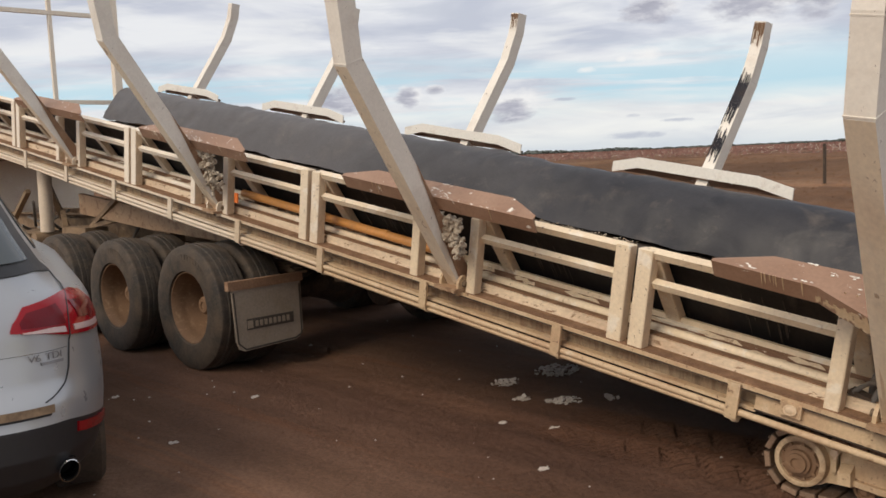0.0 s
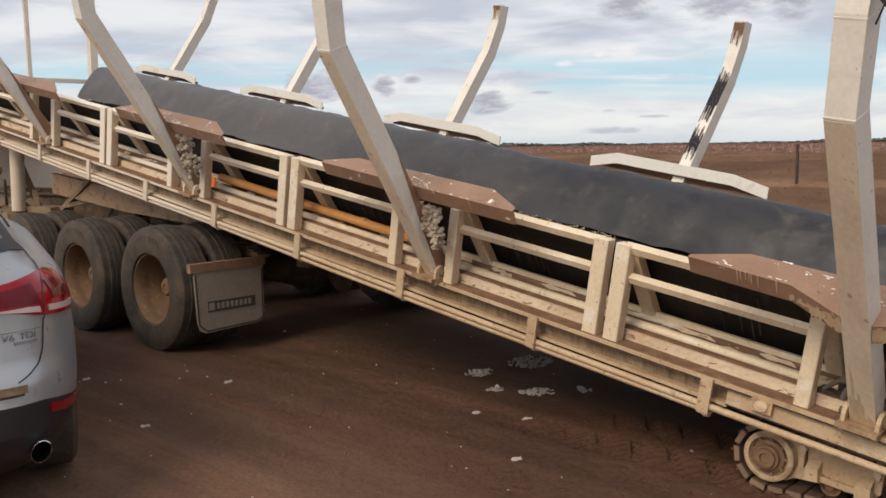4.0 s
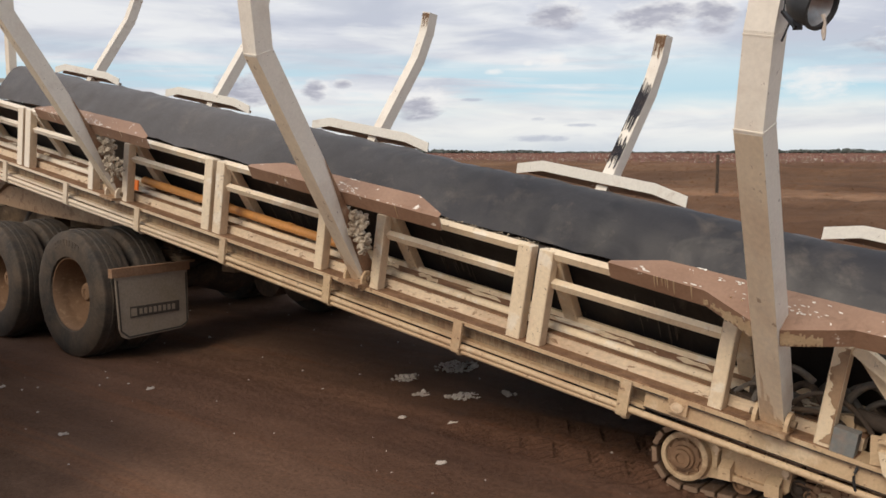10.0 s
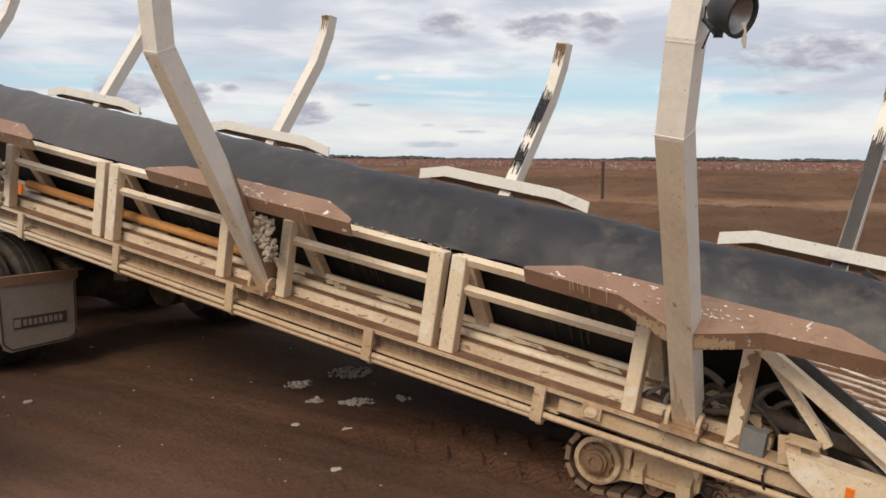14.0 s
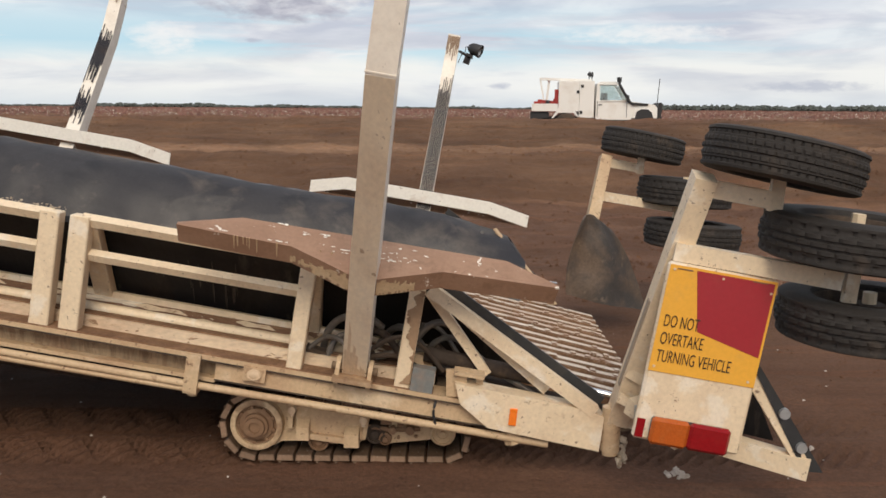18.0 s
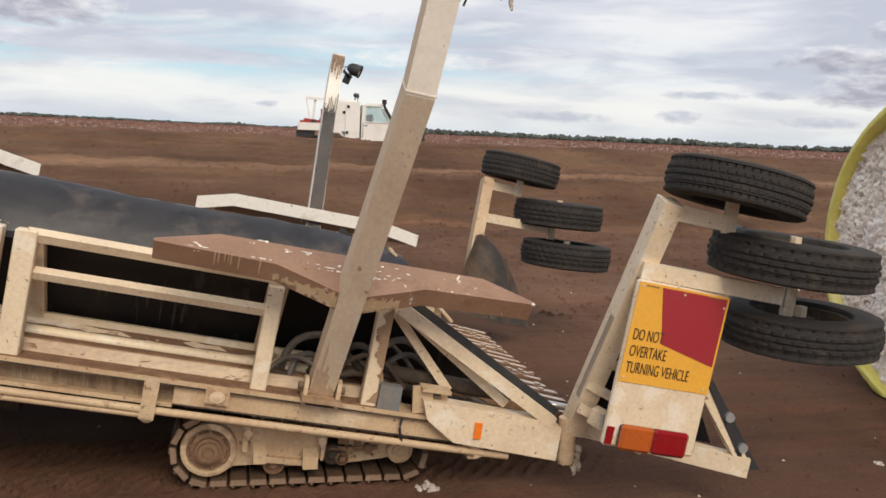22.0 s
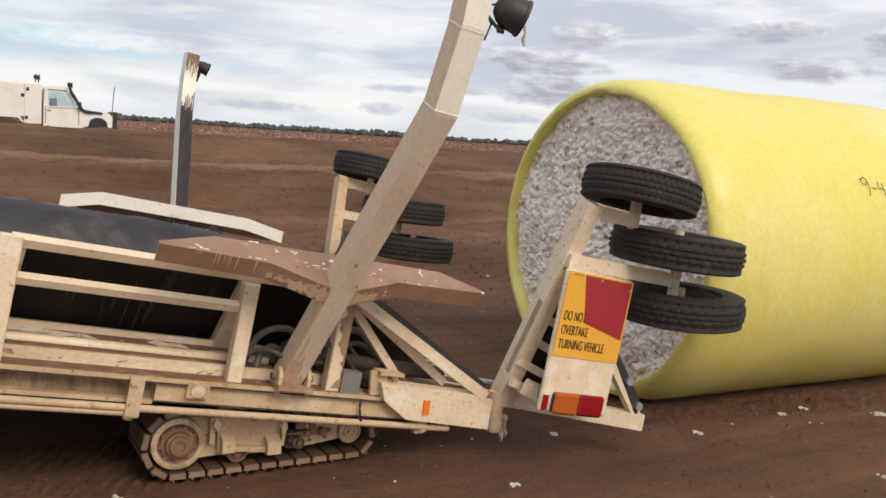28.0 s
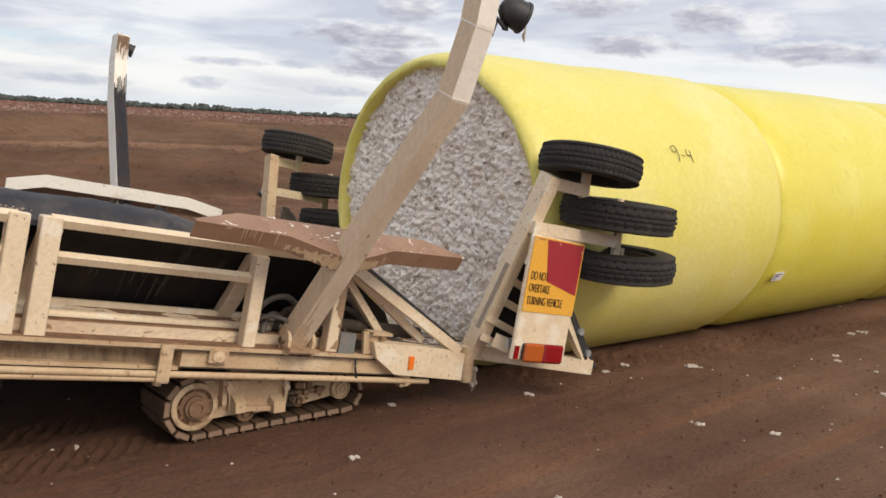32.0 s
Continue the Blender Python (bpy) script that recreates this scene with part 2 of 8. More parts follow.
def surface(name, base, rough=0.6, metal=0.0, stains=(), grain=0.12, grain_scale=60.0, bump=0.0, bump_scale=40.0, bump_detail=8, vary=0.0, stretch=(1, 1, 1), spec=0.5, dusting=None):
    """A worn surface. stains: (colour, scale, from, to, amount) by noise, one over the other; dusting: (colour, x from, x to, amount) grows along the length."""
    m, nodes, links, bsdf = node_mat(name)
    tex = nodes.new("ShaderNodeTexCoord")
    mp = nodes.new("ShaderNodeMapping")
    mp.inputs["Scale"].default_value = stretch
    links.new(tex.outputs["Object"], mp.inputs[0])
    co = mp.outputs[0]
    col = None

    def mixed(fac, a, b, mode="MIX"):
        n = nodes.new("ShaderNodeMix")
        n.data_type, n.blend_type = "RGBA", mode
        if isinstance(fac, float):
            n.inputs[0].default_value = fac
        else:
            links.new(fac, n.inputs[0])
        for i, v in ((6, a), (7, b)):
            if isinstance(v, tuple):
                n.inputs[i].default_value = (*v, 1)
            else:
                links.new(v, n.inputs[i])
        return n.outputs[2]

    def noise_of(scale, detail=6, rough_=0.6, w=0.0):
        n = nodes.new("ShaderNodeTexNoise")
        n.inputs["Scale"].default_value, n.inputs["Detail"].default_value, n.inputs["Roughness"].default_value = scale, detail, rough_
        n.inputs["Distortion"].default_value = w
        links.new(co, n.inputs["Vector"])
        return n.outputs[0]

    col = base
    for colour, scale, a, b, amount in stains:
        r = nodes.new("ShaderNodeMapRange")
        r.inputs[1].default_value, r.inputs[2].default_value, r.inputs[4].default_value = a, b, amount
        links.new(noise_of(scale, 8, 0.62, 0.3), r.inputs[0])
        col = mixed(r.outputs[0], col, colour)
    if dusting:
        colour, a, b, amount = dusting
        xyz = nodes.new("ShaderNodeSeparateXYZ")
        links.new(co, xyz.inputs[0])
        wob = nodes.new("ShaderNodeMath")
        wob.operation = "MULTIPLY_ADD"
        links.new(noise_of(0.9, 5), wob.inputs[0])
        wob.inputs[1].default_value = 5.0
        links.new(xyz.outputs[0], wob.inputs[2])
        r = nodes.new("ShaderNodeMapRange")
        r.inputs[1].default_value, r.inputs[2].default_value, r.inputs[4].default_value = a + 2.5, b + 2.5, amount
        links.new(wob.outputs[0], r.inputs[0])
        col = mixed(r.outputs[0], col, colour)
    if grain:
        r = nodes.new("ShaderNodeMapRange")
        r.inputs[1].default_value, r.inputs[2].default_value = 0.3, 0.7
        r.inputs[3].default_value, r.inputs[4].default_value = 1 - grain, 1 + grain
        links.new(noise_of(grain_scale, 3), r.inputs[0])
        g = nodes.new("ShaderNodeCombineColor")
        for i in range(3):
            links.new(r.outputs[0], g.inputs[i])
        col = mixed(1.0, col, g.outputs[0], "MULTIPLY")
    if vary:
        info = nodes.new("ShaderNodeObjectInfo")
        hs = nodes.new("ShaderNodeHueSaturation")
        r = nodes.new("ShaderNodeMapRange")
        r.inputs[3].default_value, r.inputs[4].default_value = 1 - vary, 1 + vary
        links.new(info.outputs["Random"], r.inputs[0])
        links.new(r.outputs[0], hs.inputs["Value"])
        if isinstance(col, tuple):
            hs.inputs["Color"].default_value = (*col, 1)
        else:
            links.new(col, hs.inputs["Color"])
        col = hs.outputs[0]
    if isinstance(col, tuple):
        bsdf.inputs["Base Color"].default_value = (*col, 1)
    else:
        links.new(col, bsdf.inputs["Base Color"])
    rr = nodes.new("ShaderNodeMapRange")
    swing = 0.12 if grain else 0.02
    rr.inputs[3].default_value, rr.inputs[4].default_value = max(0.02, rough - swing), min(1, rough + swing)
    links.new(noise_of(9.0, 5), rr.inputs[0])
    links.new(rr.outputs[0], bsdf.inputs["Roughness"])
    bsdf.inputs["Metallic"].default_value = metal
    bsdf.inputs["Specular IOR Level"].default_value = spec
    if bump:
        b = nodes.new("ShaderNodeBump")
        b.inputs["Strength"].default_value, b.inputs["Distance"].default_value = min(1.0, bump), 0.01 * max(1.0, bump)
        links.new(noise_of(bump_scale, bump_detail, 0.65 if bump_detail > 3 else 0.4, 0.0 if bump_detail > 3 else 0.6), b.inputs["Height"])
        links.new(b.outputs[0], bsdf.inputs["Normal"])
    return m


DUST = (0.36, 0.20, 0.115)
RUST = (0.12, 0.055, 0.03)
CREAM = surface("cream paint", (0.745, 0.61, 0.43), 0.48, stains=[(DUST, 2.6, 0.52, 0.76, 0.40), (RUST, 38, 0.64, 0.67, 0.8), (DUST, 26, 0.60, 0.72, 0.4), ((0.30, 0.18, 0.10), 15, 0.67, 0.70, 0.6), ((0.84, 0.79, 0.69), 7, 0.55, 0.62, 0.5)], grain=0.07, bump=0.08, bump_scale=70, dusting=((0.82, 0.75, 0.65), -4.4, -6.6, 0.65))
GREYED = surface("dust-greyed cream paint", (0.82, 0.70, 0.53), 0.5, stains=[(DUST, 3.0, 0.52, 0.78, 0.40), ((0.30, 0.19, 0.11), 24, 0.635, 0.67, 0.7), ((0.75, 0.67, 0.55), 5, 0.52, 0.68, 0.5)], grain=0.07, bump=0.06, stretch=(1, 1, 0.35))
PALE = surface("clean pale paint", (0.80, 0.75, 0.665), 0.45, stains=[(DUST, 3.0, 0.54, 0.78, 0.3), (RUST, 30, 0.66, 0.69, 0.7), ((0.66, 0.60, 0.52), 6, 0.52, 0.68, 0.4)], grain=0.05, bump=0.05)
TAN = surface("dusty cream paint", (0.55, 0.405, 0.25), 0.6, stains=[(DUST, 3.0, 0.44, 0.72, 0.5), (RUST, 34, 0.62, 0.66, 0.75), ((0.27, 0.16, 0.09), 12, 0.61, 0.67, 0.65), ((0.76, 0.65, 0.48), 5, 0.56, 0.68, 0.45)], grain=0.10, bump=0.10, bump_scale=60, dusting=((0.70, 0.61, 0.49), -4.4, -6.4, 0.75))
# dust brown; on the posts it also paints the shaded flanks
DUSTY_SHADED = surface("dust-browned paint", (0.645, 0.49, 0.33), 0.65, stains=[((0.71, 0.58, 0.42), 4, 0.48, 0.66, 0.7), ((0.42, 0.28, 0.175), 7, 0.56, 0.74, 0.45)], grain=0.1, bump=0.1, stretch=(1, 1, 0.4))
DIRT_SHADE = surface("settled red-brown dirt", (0.20, 0.115, 0.068), 0.95, stains=[((0.36, 0.22, 0.135), 6, 0.45, 0.65, 0.6), ((0.15, 0.08, 0.045), 15, 0.52, 0.66, 0.6)], grain=0.2, bump=0.6, bump_scale=45, spec=0.2)
PATCHY = surface("dirt with flakes of white paint", (0.19, 0.105, 0.062), 0.9, stains=[((0.78, 0.70, 0.58), 9, 0.585, 0.60, 0.95), ((0.32, 0.195, 0.12), 20, 0.52, 0.62, 0.5)], grain=0.2, bump=0.5, bump_scale=40, stretch=(0.22, 1, 1))
RED_BROWN = surface("red-brown splashed dirt", (0.27, 0.155, 0.09), 0.8, stains=[((0.40, 0.27, 0.17), 6, 0.5, 0.68, 0.6)], grain=0.15, bump=0.3)
WAD = surface("dirty cotton wad", (0.46, 0.39, 0.30), 0.95, stains=[((0.22, 0.15, 0.10), 22, 0.48, 0.66, 0.7)], grain=0.2, bump=0.8, bump_scale=60)
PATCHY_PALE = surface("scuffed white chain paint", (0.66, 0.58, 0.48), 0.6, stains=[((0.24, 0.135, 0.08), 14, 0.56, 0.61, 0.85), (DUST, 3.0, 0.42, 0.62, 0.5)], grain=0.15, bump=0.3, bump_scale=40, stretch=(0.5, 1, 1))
FLAKY = surface("flaking cream paint over dirt", (0.72, 0.585, 0.42), 0.55, stains=[(DUST, 2.4, 0.46, 0.70, 0.5), ((0.24, 0.14, 0.08), 22, 0.60, 0.62, 0.9), (DUST, 40, 0.58, 0.68, 0.6)], grain=0.12, bump=0.25, bump_scale=40, stretch=(0.5, 1, 1.2), dusting=((0.78, 0.71, 0.60), -4.4, -6.4, 0.65))
# guard brown: dusty paint, with the downward faces' shade mixed into the colour
BROWN_SHADED = surface("dusty brown guard paint", (0.27, 0.157, 0.10), 0.5, stains=[((0.36, 0.225, 0.15), 3.5, 0.4, 0.65, 0.7), ((0.80, 0.74, 0.66), 17, 0.648, 0.656, 0.95), ((0.18, 0.10, 0.06), 12, 0.58, 0.68, 0.5)], grain=0.08, bump=0.08)
BARE = surface("white guard paint", (0.82, 0.79, 0.72), 0.5, stains=[(DUST, 6, 0.58, 0.76, 0.4), ((0.10, 0.055, 0.035), 24, 0.665, 0.68, 0.9)], grain=0.06, bump=0.06)
BARE_STEEL = surface("dark bare steel", (0.034, 0.034, 0.042), 0.7, stains=[((0.085, 0.05, 0.035), 7, 0.5, 0.66, 0.6)], grain=0.15, spec=0.2)
WEB = surface("rusty ribbed channel", (0.34, 0.255, 0.16), 0.75, stains=[((0.17, 0.105, 0.06), 26, 0.45, 0.6, 0.7), (DUST, 4, 0.45, 0.7, 0.5), ((0.10, 0.06, 0.035), 3, 0.52, 0.66, 0.6)], grain=0.2, grain_scale=90, bump=0.6, bump_scale=45, stretch=(1, 1, 0.22))
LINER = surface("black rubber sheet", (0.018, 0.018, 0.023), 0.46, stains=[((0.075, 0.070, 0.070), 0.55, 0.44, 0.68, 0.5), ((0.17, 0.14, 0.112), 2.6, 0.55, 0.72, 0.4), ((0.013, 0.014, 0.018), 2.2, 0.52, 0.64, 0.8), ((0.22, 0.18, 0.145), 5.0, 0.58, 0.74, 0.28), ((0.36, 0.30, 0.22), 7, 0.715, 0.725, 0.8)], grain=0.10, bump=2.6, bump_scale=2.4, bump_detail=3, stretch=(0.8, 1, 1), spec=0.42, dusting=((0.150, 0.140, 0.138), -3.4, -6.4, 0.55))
# darker copy of the sheet: shade inside the near frame put into the colour
LINER_SHADED = surface("black rubber sheet with brown smears", (0.014, 0.013, 0.014), 0.55, stains=[((0.060, 0.040, 0.027), 1.6, 0.52, 0.72, 0.6), ((0.10, 0.08, 0.065), 8, 0.62, 0.70, 0.45)], spec=0.25, grain=0.2, bump=0.25, bump_scale=12, stretch=(1, 0.45, 0.45))
DRIP = surface("dried muddy drip", (0.046, 0.036, 0.029), 0.7, stains=[((0.085, 0.065, 0.05), 20, 0.52, 0.66, 0.6)], grain=0.2)
SKIRT = surface("brown-dusted rubber sheet", (0.055, 0.050, 0.048), 0.55, stains=[((0.16, 0.11, 0.075), 3.0, 0.42, 0.62, 0.7), ((0.22, 0.17, 0.125), 14, 0.60, 0.70, 0.5)], grain=0.15, bump=0.3, bump_scale=14, spec=0.3)
RUBBER = surface("dusty tyre rubber", (0.036, 0.031, 0.027), 0.8, stains=[((0.15, 0.105, 0.07), 4, 0.40, 0.7, 0.65), ((0.09, 0.07, 0.05), 30, 0.5, 0.65, 0.5)], grain=0.15, bump=0.15, bump_scale=80)
RUBBER_CLEAN = surface("worn tyre rubber", (0.031, 0.028, 0.026), 0.75, spec=0.3, stains=[((0.085, 0.065, 0.05), 9, 0.54, 0.7, 0.5)], grain=0.15, bump=0.12, bump_scale=90)
RIM = surface("mud-caked steel rim", (0.21, 0.122, 0.068), 0.75, stains=[((0.22, 0.13, 0.07), 7, 0.45, 0.62, 0.7), ((0.42, 0.29, 0.18), 18, 0.55, 0.7, 0.5)], grain=0.12, bump=0.2, bump_scale=50)
GREASY = surface("greasy dirt", (0.05, 0.035, 0.025), 0.85, stains=[((0.12, 0.08, 0.05), 8, 0.5, 0.65, 0.6)], grain=0.2, bump=0.4, bump_scale=30)
CHASSIS = surface("dusty chassis steel", (0.24, 0.165, 0.10), 0.8, stains=[((0.10, 0.065, 0.04), 4, 0.48, 0.62, 0.7), ((0.36, 0.26, 0.17), 11, 0.56, 0.7, 0.6)], grain=0.15, bump=0.25)
# worn shoe steel, browned darker to carry the shade on the shoe tops
SHOE_SHADED = surface("worn track steel", (0.13, 0.083, 0.053), 0.6, 0.3, stains=[((0.10, 0.06, 0.035), 14, 0.48, 0.62, 0.7), ((0.5, 0.46, 0.4), 20, 0.6, 0.68, 0.6)], grain=0.15, bump=0.2, vary=0.15)
SHOE_END = surface("dust-covered shoe ends", (0.23, 0.15, 0.098), 0.65, stains=[((0.16, 0.10, 0.06), 16, 0.5, 0.64, 0.7), ((0.62, 0.55, 0.45), 24, 0.60, 0.68, 0.6)], grain=0.15, vary=0.15)
STEEL = surface("grey galvanised steel", (0.42, 0.44, 0.45), 0.45, 0.6, stains=[(DUST, 8, 0.5, 0.7, 0.5)], grain=0.1)
SOOT = surface("sooty pipe inside", (0.004, 0.004, 0.004), 0.95, grain=0.0, spec=0.1)
GREYBOX = surface("dull grey box paint", (0.17, 0.18, 0.175), 0.6, stains=[(DUST, 7, 0.5, 0.7, 0.4)], grain=0.1)
RUSTY = surface("rust-browned cream paint", (0.34, 0.22, 0.13), 0.65, stains=[((0.16, 0.085, 0.045), 12, 0.50, 0.62, 0.7), ((0.50, 0.37, 0.23), 6, 0.55, 0.66, 0.6)], grain=0.12, bump=0.2, bump_scale=50)
WORN_RIM = surface("rust-stained cream paint", (0.58, 0.43, 0.27), 0.6, stains=[((0.25, 0.145, 0.08), 9, 0.50, 0.62, 0.75), ((0.40, 0.27, 0.16), 30, 0.55, 0.66, 0.6)], grain=0.14, bump=0.2, bump_scale=50)
CHROME = surface("bright steel rod", (0.75, 0.75, 0.75), 0.18, 1.0, grain=0.0)
ORANGE = surface("orange painted pipe", (0.64, 0.30, 0.09), 0.45, stains=[(DUST, 7, 0.48, 0.7, 0.6)], grain=0.08)
HOSE = surface("dusty hydraulic hose", (0.11, 0.10, 0.09), 0.5, stains=[((0.26, 0.20, 0.14), 12, 0.45, 0.65, 0.6)], grain=0.1)
COTTON = surface("raw cotton", (0.58, 0.515, 0.455), 0.95, stains=[((0.36, 0.28, 0.20), 18, 0.52, 0.68, 0.6)], grain=0.15, bump=0.6, bump_scale=60)
YELLOW = surface("yellow sign sheet", (0.80, 0.41, 0.05), 0.42, stains=[((0.55, 0.32, 0.10), 14, 0.55, 0.75, 0.35)], grain=0.04)
RED = surface("red sign sheet", (0.34, 0.026, 0.036), 0.4, stains=[((0.30, 0.06, 0.05), 12, 0.55, 0.75, 0.35)], grain=0.04)
SIGN_INK = surface("sun-browned sign ink", (0.045, 0.028, 0.016), 0.5, stains=[((0.10, 0.06, 0.03), 30, 0.52, 0.66, 0.5)], grain=0.1)
INK = surface("black paint", (0.015, 0.015, 0.015), 0.6, grain=0.0)
AMBER = surface("amber lens", (0.44, 0.095, 0.014), 0.22, stains=[((0.4, 0.12, 0.03), 20, 0.5, 0.7, 0.4)], grain=0.12, grain_scale=120, bump=0.25, bump_scale=120)
LENS = surface("red lens", (0.25, 0.006, 0.010), 0.12, stains=[((0.25, 0.02, 0.02), 15, 0.5, 0.7, 0.4)], grain=0.1, grain_scale=120, bump=0.2, bump_scale=120)
REFLECTOR = surface("orange reflector", (0.85, 0.20, 0.02), 0.3, grain=0.05)
PLASTIC = surface("dark plastic", (0.025, 0.026, 0.028), 0.55, stains=[((0.09, 0.075, 0.06), 6, 0.45, 0.7, 0.5)], grain=0.1)
FLAP = surface("grey mud flap rubber", (0.33, 0.27, 0.21), 0.75, stains=[((0.30, 0.24, 0.17), 5, 0.45, 0.65, 0.6)], grain=0.12, bump=0.1)
FLAP_BAR = surface("dark flap print", (0.075, 0.062, 0.05), 0.7, grain=0.15)
SILVER = surface("silver car paint", (0.42, 0.43, 0.445), 0.28, 0.5, stains=[((0.46, 0.40, 0.33), 0.9, 0.56, 0.82, 0.18)], grain=0.0)
TAIL_RED = surface("bright red lamp plastic", (0.33, 0.006, 0.014), 0.10, stains=[((0.25, 0.006, 0.012), 9, 0.5, 0.7, 0.5)], grain=0.06, grain_scale=120, spec=0.35)
BADGE = surface("dull bright badge metal", (0.26, 0.26, 0.27), 0.35, 0.6, grain=0.05)
LAMP_DARK = surface("dark red lamp plastic", (0.15, 0.004, 0.010), 0.14, grain=0.10, grain_scale=120, spec=0.3)
LAMP_STRIP = surface("pale reversing lens", (0.62, 0.46, 0.44), 0.15, grain=0.12, grain_scale=160, spec=0.4)
UTE_WHITE = surface("white ute paint", (0.78, 0.77, 0.73), 0.4, stains=[((0.5, 0.40, 0.30), 2.0, 0.52, 0.75, 0.35)], grain=0.03)
DARK = surface("dark trim", (0.02, 0.02, 0.022), 0.5, grain=0.05)
UTE_RED = surface("red equipment paint", (0.35, 0.03, 0.025), 0.5, grain=0.1)


def glass(name, tint, rough=0.05, alpha=0.75):
    m, nodes, links, bsdf = node_mat(name)
    bsdf.inputs["Base Color"].default_value = (*tint, 1)
    bsdf.inputs["Roughness"].default_value = rough
    bsdf.inputs["Transmission Weight"].default_value = alpha
    bsdf.inputs["IOR"].default_value = 1.45
    return m


TINTED = glass("tinted window glass", (0.10, 0.115, 0.12), 0.06, 0.25)
CLEAR = glass("window glass", (0.75, 0.85, 0.85), 0.03, 0.85)


def soil_material():
    m, nodes, links, bsdf = node_mat("red-brown soil")
    co = nodes.new("ShaderNodeTexCoord").outputs["Object"]

    def noise_of(scale, detail, rough=0.6, stretch=None):
        n = nodes.new("ShaderNodeTexNoise")
        n.inputs["Scale"].default_value, n.inputs["Detail"].default_value, n.inputs["Roughness"].default_value = scale, detail, rough
        if stretch:
            mp = nodes.new("ShaderNodeMapping")
            mp.inputs["Scale"].default_value = stretch
            links.new(co, mp.inputs[0])
            links.new(mp.outputs[0], n.inputs["Vector"])
        else:
            links.new(co, n.inputs["Vector"])
        return n.outputs[0]

    def ramp(fac, stops):
        n = nodes.new("ShaderNodeValToRGB")
        while len(n.color_ramp.elements) < len(stops):
            n.color_ramp.elements.new(0.5)
        for e, (p, c) in zip(n.color_ramp.elements, stops):
            e.position, e.color = p, (*c, 1)
        links.new(fac, n.inputs[0])
        return n.outputs[0]

    def mixed(fac, a, b, mode="MIX"):
        n = nodes.new("ShaderNodeMix")
        n.data_type, n.blend_type = "RGBA", mode
        if isinstance(fac, float):
            n.inputs[0].default_value = fac
        else:
            links.new(fac, n.inputs[0])
        links.new(a, n.inputs[6]), links.new(b, n.inputs[7])
        return n.outputs[2]

    large = ramp(noise_of(0.35, 6), [(0.35, (0.092, 0.047, 0.030)), (0.55, (0.136, 0.073, 0.047)), (0.72, (0.185, 0.104, 0.069))])
    tracks = ramp(noise_of(1.0, 7, 0.6, (0.18, 1.6, 1)), [(0.36, (0.80, 0.79, 0.78)), (0.50, (0.97, 0.965, 0.96)), (0.66, (1.13, 1.11, 1.09))])
    streak = ramp(noise_of(2.2, 8, 0.68, (0.09, 2.4, 1)), [(0.38, (0.91, 0.90, 0.89)), (0.52, (1, 1, 1)), (0.66, (1.07, 1.07, 1.07))])
    clods = ramp(noise_of(48, 10, 0.80), [(0.28, (0.58, 0.57, 0.56)), (0.50, (1, 1, 1)), (0.74, (1.46, 1.43, 1.40))])
    rusty = ramp(noise_of(1.1, 7, 0.6, (0.10, 2.6, 1)), [(0.57, (1, 1, 1)), (0.61, (1.17, 1.06, 0.96)), (0.66, (1.03, 1.0, 0.98))])
    col = mixed(1.0, large, tracks, "MULTIPLY")
    col = mixed(1.0, col, streak, "MULTIPLY")
    col = mixed(1.0, col, clods, "MULTIPLY")
    col = mixed(1.0, col, rusty, "MULTIPLY")
    # the graded track along the ledge of the bank, paler and packed
    xyz = nodes.new("ShaderNodeSeparateXYZ")
    links.new(co, xyz.inputs[0])
    wob = nodes.new("ShaderNodeMath")
    wob.operation = "MULTIPLY_ADD"
    links.new(noise_of(0.5, 5), wob.inputs[0])
    wob.inputs[1].default_value = 0.7
    links.new(xyz.outputs[1], wob.inputs[2])
    span = nodes.new("ShaderNodeMapRange")
    span.inputs[1].default_value, span.inputs[2].default_value = 15, 30
    links.new(wob.outputs[0], span.inputs[0])
    ledge = ramp(span.outputs[0], [(0.0, (1, 1, 1)), (0.005, (1.30, 1.34, 1.32)), (0.03, (0.86, 0.88, 0.84)), (0.215, (0.96, 0.99, 0.93)), (0.225, (1.56, 1.66, 1.58)), (0.37, (1.50, 1.60, 1.50)), (0.395, (0.92, 0.96, 0.90)), (0.58, (1.06, 1.11, 1.02)), (0.66, (1.16, 1.15, 1.08))])
    col = mixed(1.0, col, ledge, "MULTIPLY")
    lane = nodes.new("ShaderNodeMapRange")
    lane.inputs[1].default_value, lane.inputs[2].default_value = 0, 8
    links.new(wob.outputs[0], lane.inputs[0])
    packed = ramp(lane.outputs[0], [(0.0, (1.46, 1.58, 1.60)), (0.30, (1.46, 1.57, 1.58)), (0.42, (1.28, 1.35, 1.36)), (0.53, (1.10, 1.10, 1.10)), (0.62, (1.10, 1.12, 1.09))])
    col = mixed(1.0, col, packed, "MULTIPLY")
    links.new(col, bsdf.inputs["Base Color"])
    bsdf.inputs["Roughness"].default_value = 0.95
    bsdf.inputs["Specular IOR Level"].default_value = 0.2
    b1 = nodes.new("ShaderNodeBump")
    b1.inputs["Strength"].default_value, b1.inputs["Distance"].default_value = 0.85, 0.025
    links.new(noise_of(22, 9, 0.75), b1.inputs["Height"])
    b2 = nodes.new("ShaderNodeBump")
    b2.inputs["Strength"].default_value, b2.inputs["Distance"].default_value = 0.55, 0.05
    links.new(noise_of(7, 6, 0.6), b2.inputs["Height"])
    links.new(b1.outputs[0], b2.inputs["Normal"])
    links.new(b2.outputs[0], bsdf.inputs["Normal"])
    return m


